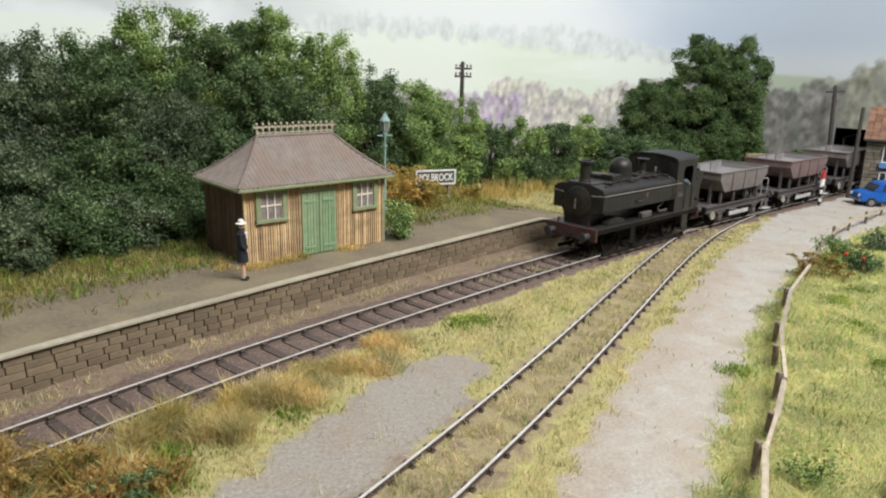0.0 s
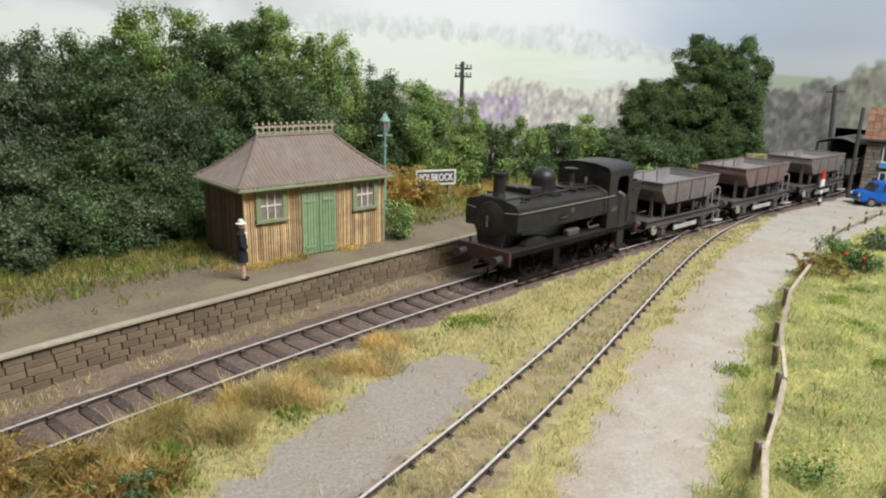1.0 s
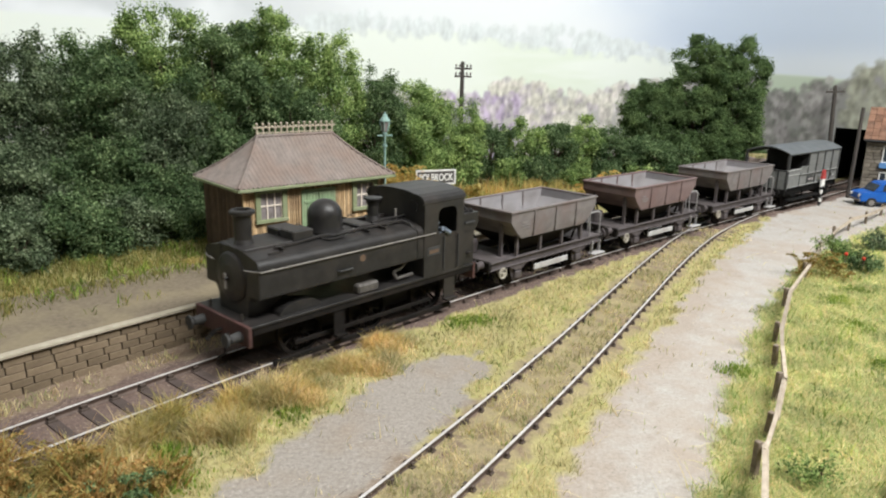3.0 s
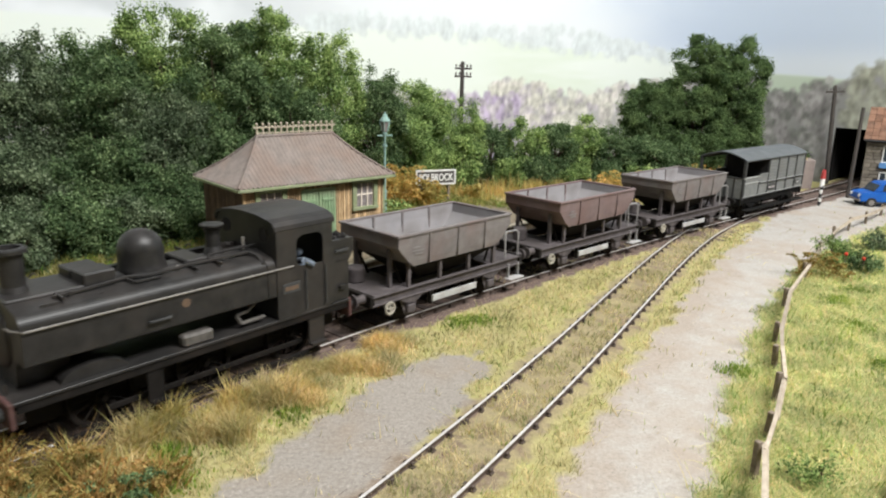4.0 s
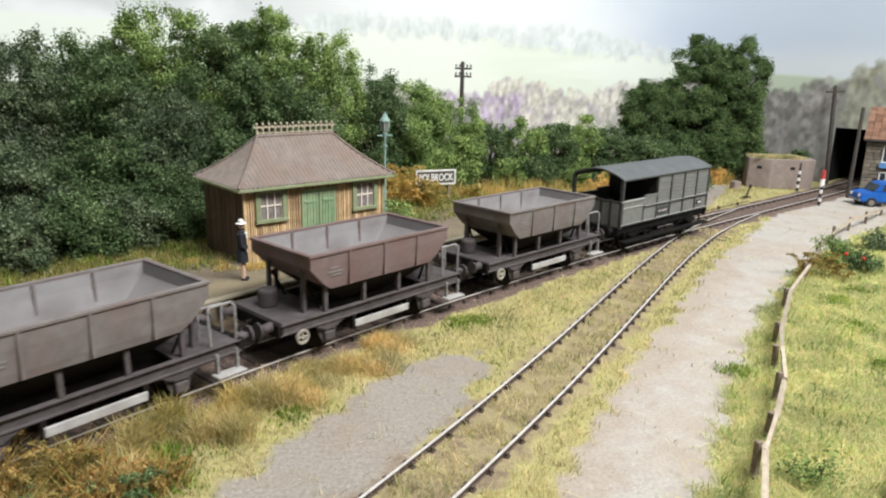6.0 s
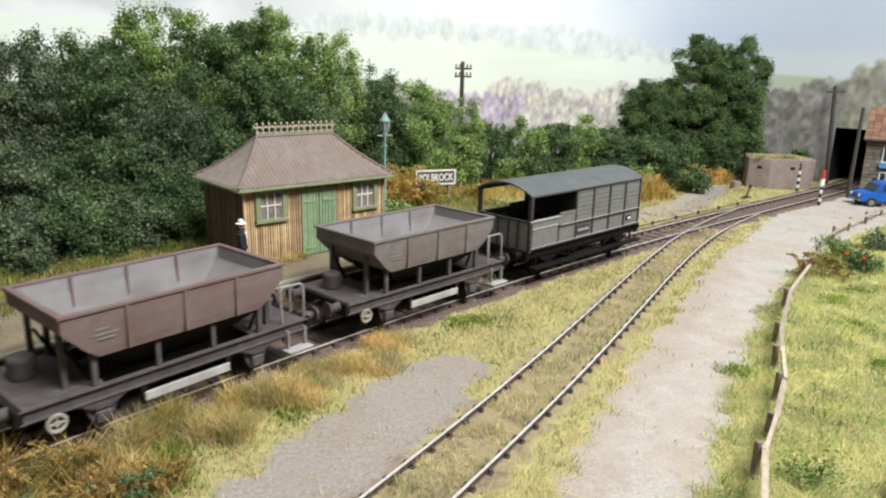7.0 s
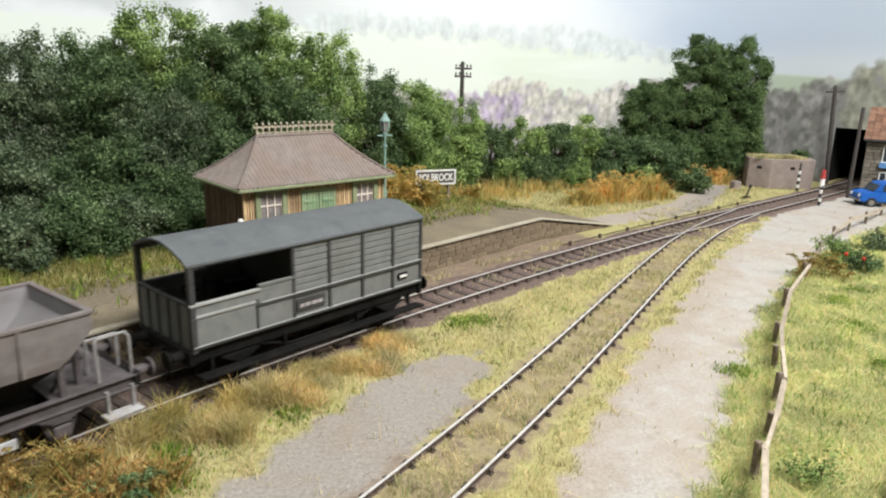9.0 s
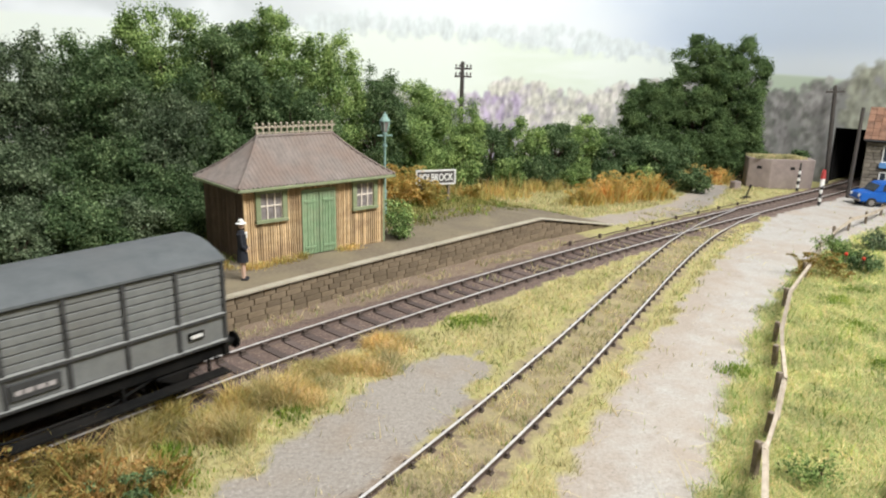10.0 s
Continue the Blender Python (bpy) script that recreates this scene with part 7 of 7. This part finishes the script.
for j, (x, y) in enumerate(((13.9, 22.6), (13.0, 20.2), (15.2, 23.9), (7.9, 16.6), (12.1, 17.2))):
    tuft("green_clump", x, y, 300, 0.6, 0.32, green_tone, 520 + j, "fresh green weed clump in the lawn", "weed", "weeds in the lawn", 0.03)

# front edge of the layout
edge = Line(np.linspace(3, 40, 200), 11.1 + (np.linspace(3, 40, 200) - 8.5) * 1.33, 3)
ob = new("fascia", raw("fascia", *sweep(edge, np.arange(0, 60, 2.0), [(-1.4, -1.2), (0, -1.2), (0, 0.35), (-1.4, 0.35)]), fascia_grey))
tagged(ob, "plain grey front edge board of the layout", "edge board", kind="structure")
# ---- platform things ----
def name_board():
    b = thing("station_sign", at(-1.43, 34.0, ground_at(-0.5, 34.4) - 0.05, math.degrees(math.atan2(0.8, 1.94))), "dark station name board with white raised letters and border", "sign")
    z0 = 1.74 - (ground_at(-0.5, 34.4) - 0.05)
    board = part("board", box(bmesh.new(), 0.0, 2.1, -0.03, 0.03, z0, z0 + 0.68, 0.01), sign_board, b)
    bm = bmesh.new()
    for q in ((-0.04, 2.14, z0 - 0.04, z0 + 0.04), (-0.04, 2.14, z0 + 0.64, z0 + 0.72), (-0.04, 0.04, z0, z0 + 0.68), (2.06, 2.14, z0, z0 + 0.68)):
        box(bm, q[0], q[1], -0.055, 0.03, q[2], q[3])
    part("border", bm, white_paint, board)
    for x in (0.3, 1.8):
        part("post", box(bmesh.new(), x - 0.06, x + 0.06, 0.03, 0.14, 0, z0 + 0.6), post_wood, b)
    cu = bpy.data.curves.new("lettering", "FONT")
    cu.body, cu.size, cu.align_x, cu.extrude, cu.offset = "POLBROCK", 0.50 * S, "CENTER", 0.012 * S, 0.012 * S
    tmp = new("lettering_curve", cu)
    bpy.context.view_layer.update()
    me = bpy.data.meshes.new_from_object(tmp.evaluated_get(bpy.context.evaluated_depsgraph_get()))
    bpy.data.objects.remove(tmp)
    me.materials.clear()
    me.materials.append(white_paint)
    ob = new("lettering", me)
    ob.parent = board
    xs = [v.co.x for v in me.vertices]
    sx = 1.86 * S / (max(xs) - min(xs))
    ob.matrix_basis = at(1.05, -0.045, z0 + 0.17, 0, 90) @ Matrix.Diagonal((sx, 1, 1, 1))
    return b


name_board()


def platform_lamp():
    x, y = -2.75, 31.0
    z = ground_at(x, y) - 0.03
    p = thing("platform_lamp", at(x, y, z, 25), "tall green platform oil lamp with glass lantern", "lamp post")
    h = 5.5 - z
    bm = rod(bmesh.new(), (0, 0, 0), (0, 0, 1.1), 0.10, 10, 0.08)
    rod(bm, (0, 0, 1.1), (0, 0, h - 0.95), 0.06, 10, 0.045)
    for q in (1.1, h - 1.5, h - 0.95):
        rod(bm, (0, 0, q - 0.05), (0, 0, q + 0.05), 0.11, 10)
    part("column", bm, lamp_green, p)
    part("ladder_bar", rod(bmesh.new(), (-0.35, 0, h - 1.05), (0.35, 0, h - 1.05), 0.035, 6), lamp_green, p)
    lan = part("lantern", lathe(bmesh.new(), [(0.10, h - 0.9), (0.13, h - 0.86), (0.24, h - 0.42), (0.22, h - 0.40)], 6), pane_grey, p, "pale glass lantern")
    part("lantern_roof", lathe(bmesh.new(), [(0.25, h - 0.42), (0.25, h - 0.38), (0.14, h - 0.22), (0.1, h - 0.12), (0.05, h - 0.1), (0.04, h)], 8), lamp_green, lan)
    bm = bmesh.new()
    for k in range(6):
        a = math.pi / 3 * k
        rod(bm, (0.13 * math.cos(a), 0.13 * math.sin(a), h - 0.86), (0.25 * math.cos(a), 0.25 * math.sin(a), h - 0.4), 0.02, 5)
    part("lantern_frame", bm, lamp_green, lan)
    return p


platform_lamp()


def figurine():
    """A small painted passenger figure, one plain shape."""
    bm = bmesh.new()
    done = set()

    def paint(k):
        for f in bm.faces:
            if f not in done:
                f.material_index = k
                done.add(f)
    for y in (-0.1, 0.11):
        rod(bm, (0.02, y, 0.06), (0, y * 0.9, 0.72), 0.065, 8, 0.085)
    paint(3)
    for y in (-0.1, 0.11):
        box(bm, -0.09, 0.22, y - 0.065, y + 0.065, 0, 0.09, 0.02)
    lathe(bm, [(0.26, 0.62), (0.24, 0.95), (0.19, 1.15)], 12)
    lathe(bm, [(0.20, 1.1), (0.22, 1.4), (0.23, 1.55), (0.14, 1.66), (0.07, 1.7)], 12)
    for y in (-0.25, 0.25):
        rod(bm, (0, y, 1.58), (0.05, y * 1.15, 1.2), 0.07, 8, 0.06)
        rod(bm, (0.05, y * 1.15, 1.2), (0.22, y * 0.7, 1.05), 0.06, 8, 0.05)
    paint(0)
    box(bm, 0.12, 0.24, -0.09, 0.09, 1.42, 1.62, 0.02)
    lathe(bm, [(0.24, 1.9), (0.23, 1.92), (0.13, 1.94), (0.13, 2.0), (0.08, 2.05)], 14)
    paint(1)
    bmesh.ops.create_icosphere(bm, subdivisions=2, radius=0.125, matrix=Matrix.Translation((0.01, 0, 1.83)))
    for y in (-0.18, 0.18):
        bmesh.ops.create_icosphere(bm, subdivisions=1, radius=0.055, matrix=Matrix.Translation((0.24, y, 1.04)))
    paint(3)
    navy = mat("figure_navy", (0.014, 0.015, 0.02), (0.028, 0.03, 0.038), 0.2, 0.8)
    skin = mat("figure_flesh", (0.50, 0.33, 0.25), (0.58, 0.40, 0.31), 0.2, 0.7)
    me = mesh_of("figurine", bm, navy)
    for m in (white_paint, red_paint, skin):
        me.materials.append(m)
    ob = new("figurine", me)
    ob.matrix_world = at(-6.21, 20.33, PLAT_Z - 0.004, 5) @ Matrix.Diagonal((0.7, 0.7, 0.95, 1))
    return tagged(ob, "small painted passenger figurine in navy with white hat", "figurine")


figurine()


def motions():
    """The train runs along the main line; its wheels turn with the way made."""
    times = [k * 0.1 for k in range(101)]
    train = [(loco, -32.98, 2.3)] + [(h, o, 1.85) for h, o in zip(hoppers, (-24.67, -16.64, -8.43))] + [(van, 0.0, 2.44)]
    for ob, off, half in train:
        rows = []
        for t in times[::2]:
            s = train_s(t) + off
            (x0, y0), (x1, y1) = main.at(s - half), main.at(s + half)
            rows.append((t, at((x0 + x1) / 2, (y0 + y1) / 2, 0, math.degrees(math.atan2(y0 - y1, x0 - x1)))))
        walk(ob, rows)
        for cr in ob.children:
            if cr.name.startswith("coupling_rod"):
                rows = []
                for t in times:
                    a = (train_s(3.8) - train_s(t)) / 0.70 + 0.7
                    rows.append((t, at(0.3 * math.cos(a), 0, 0.70 - 0.3 * math.sin(a))))
                walk(cr, rows)
        for ws in ob.children:
            if ws.name.startswith("wheelset"):
                m0, r = ws.matrix_basis.copy(), ws["radius"]
                walk(ws, [(t, m0 @ Matrix.Rotation((train_s(3.8) - train_s(t)) / r + 0.7, 4, "Y")) for t in times])


motions()
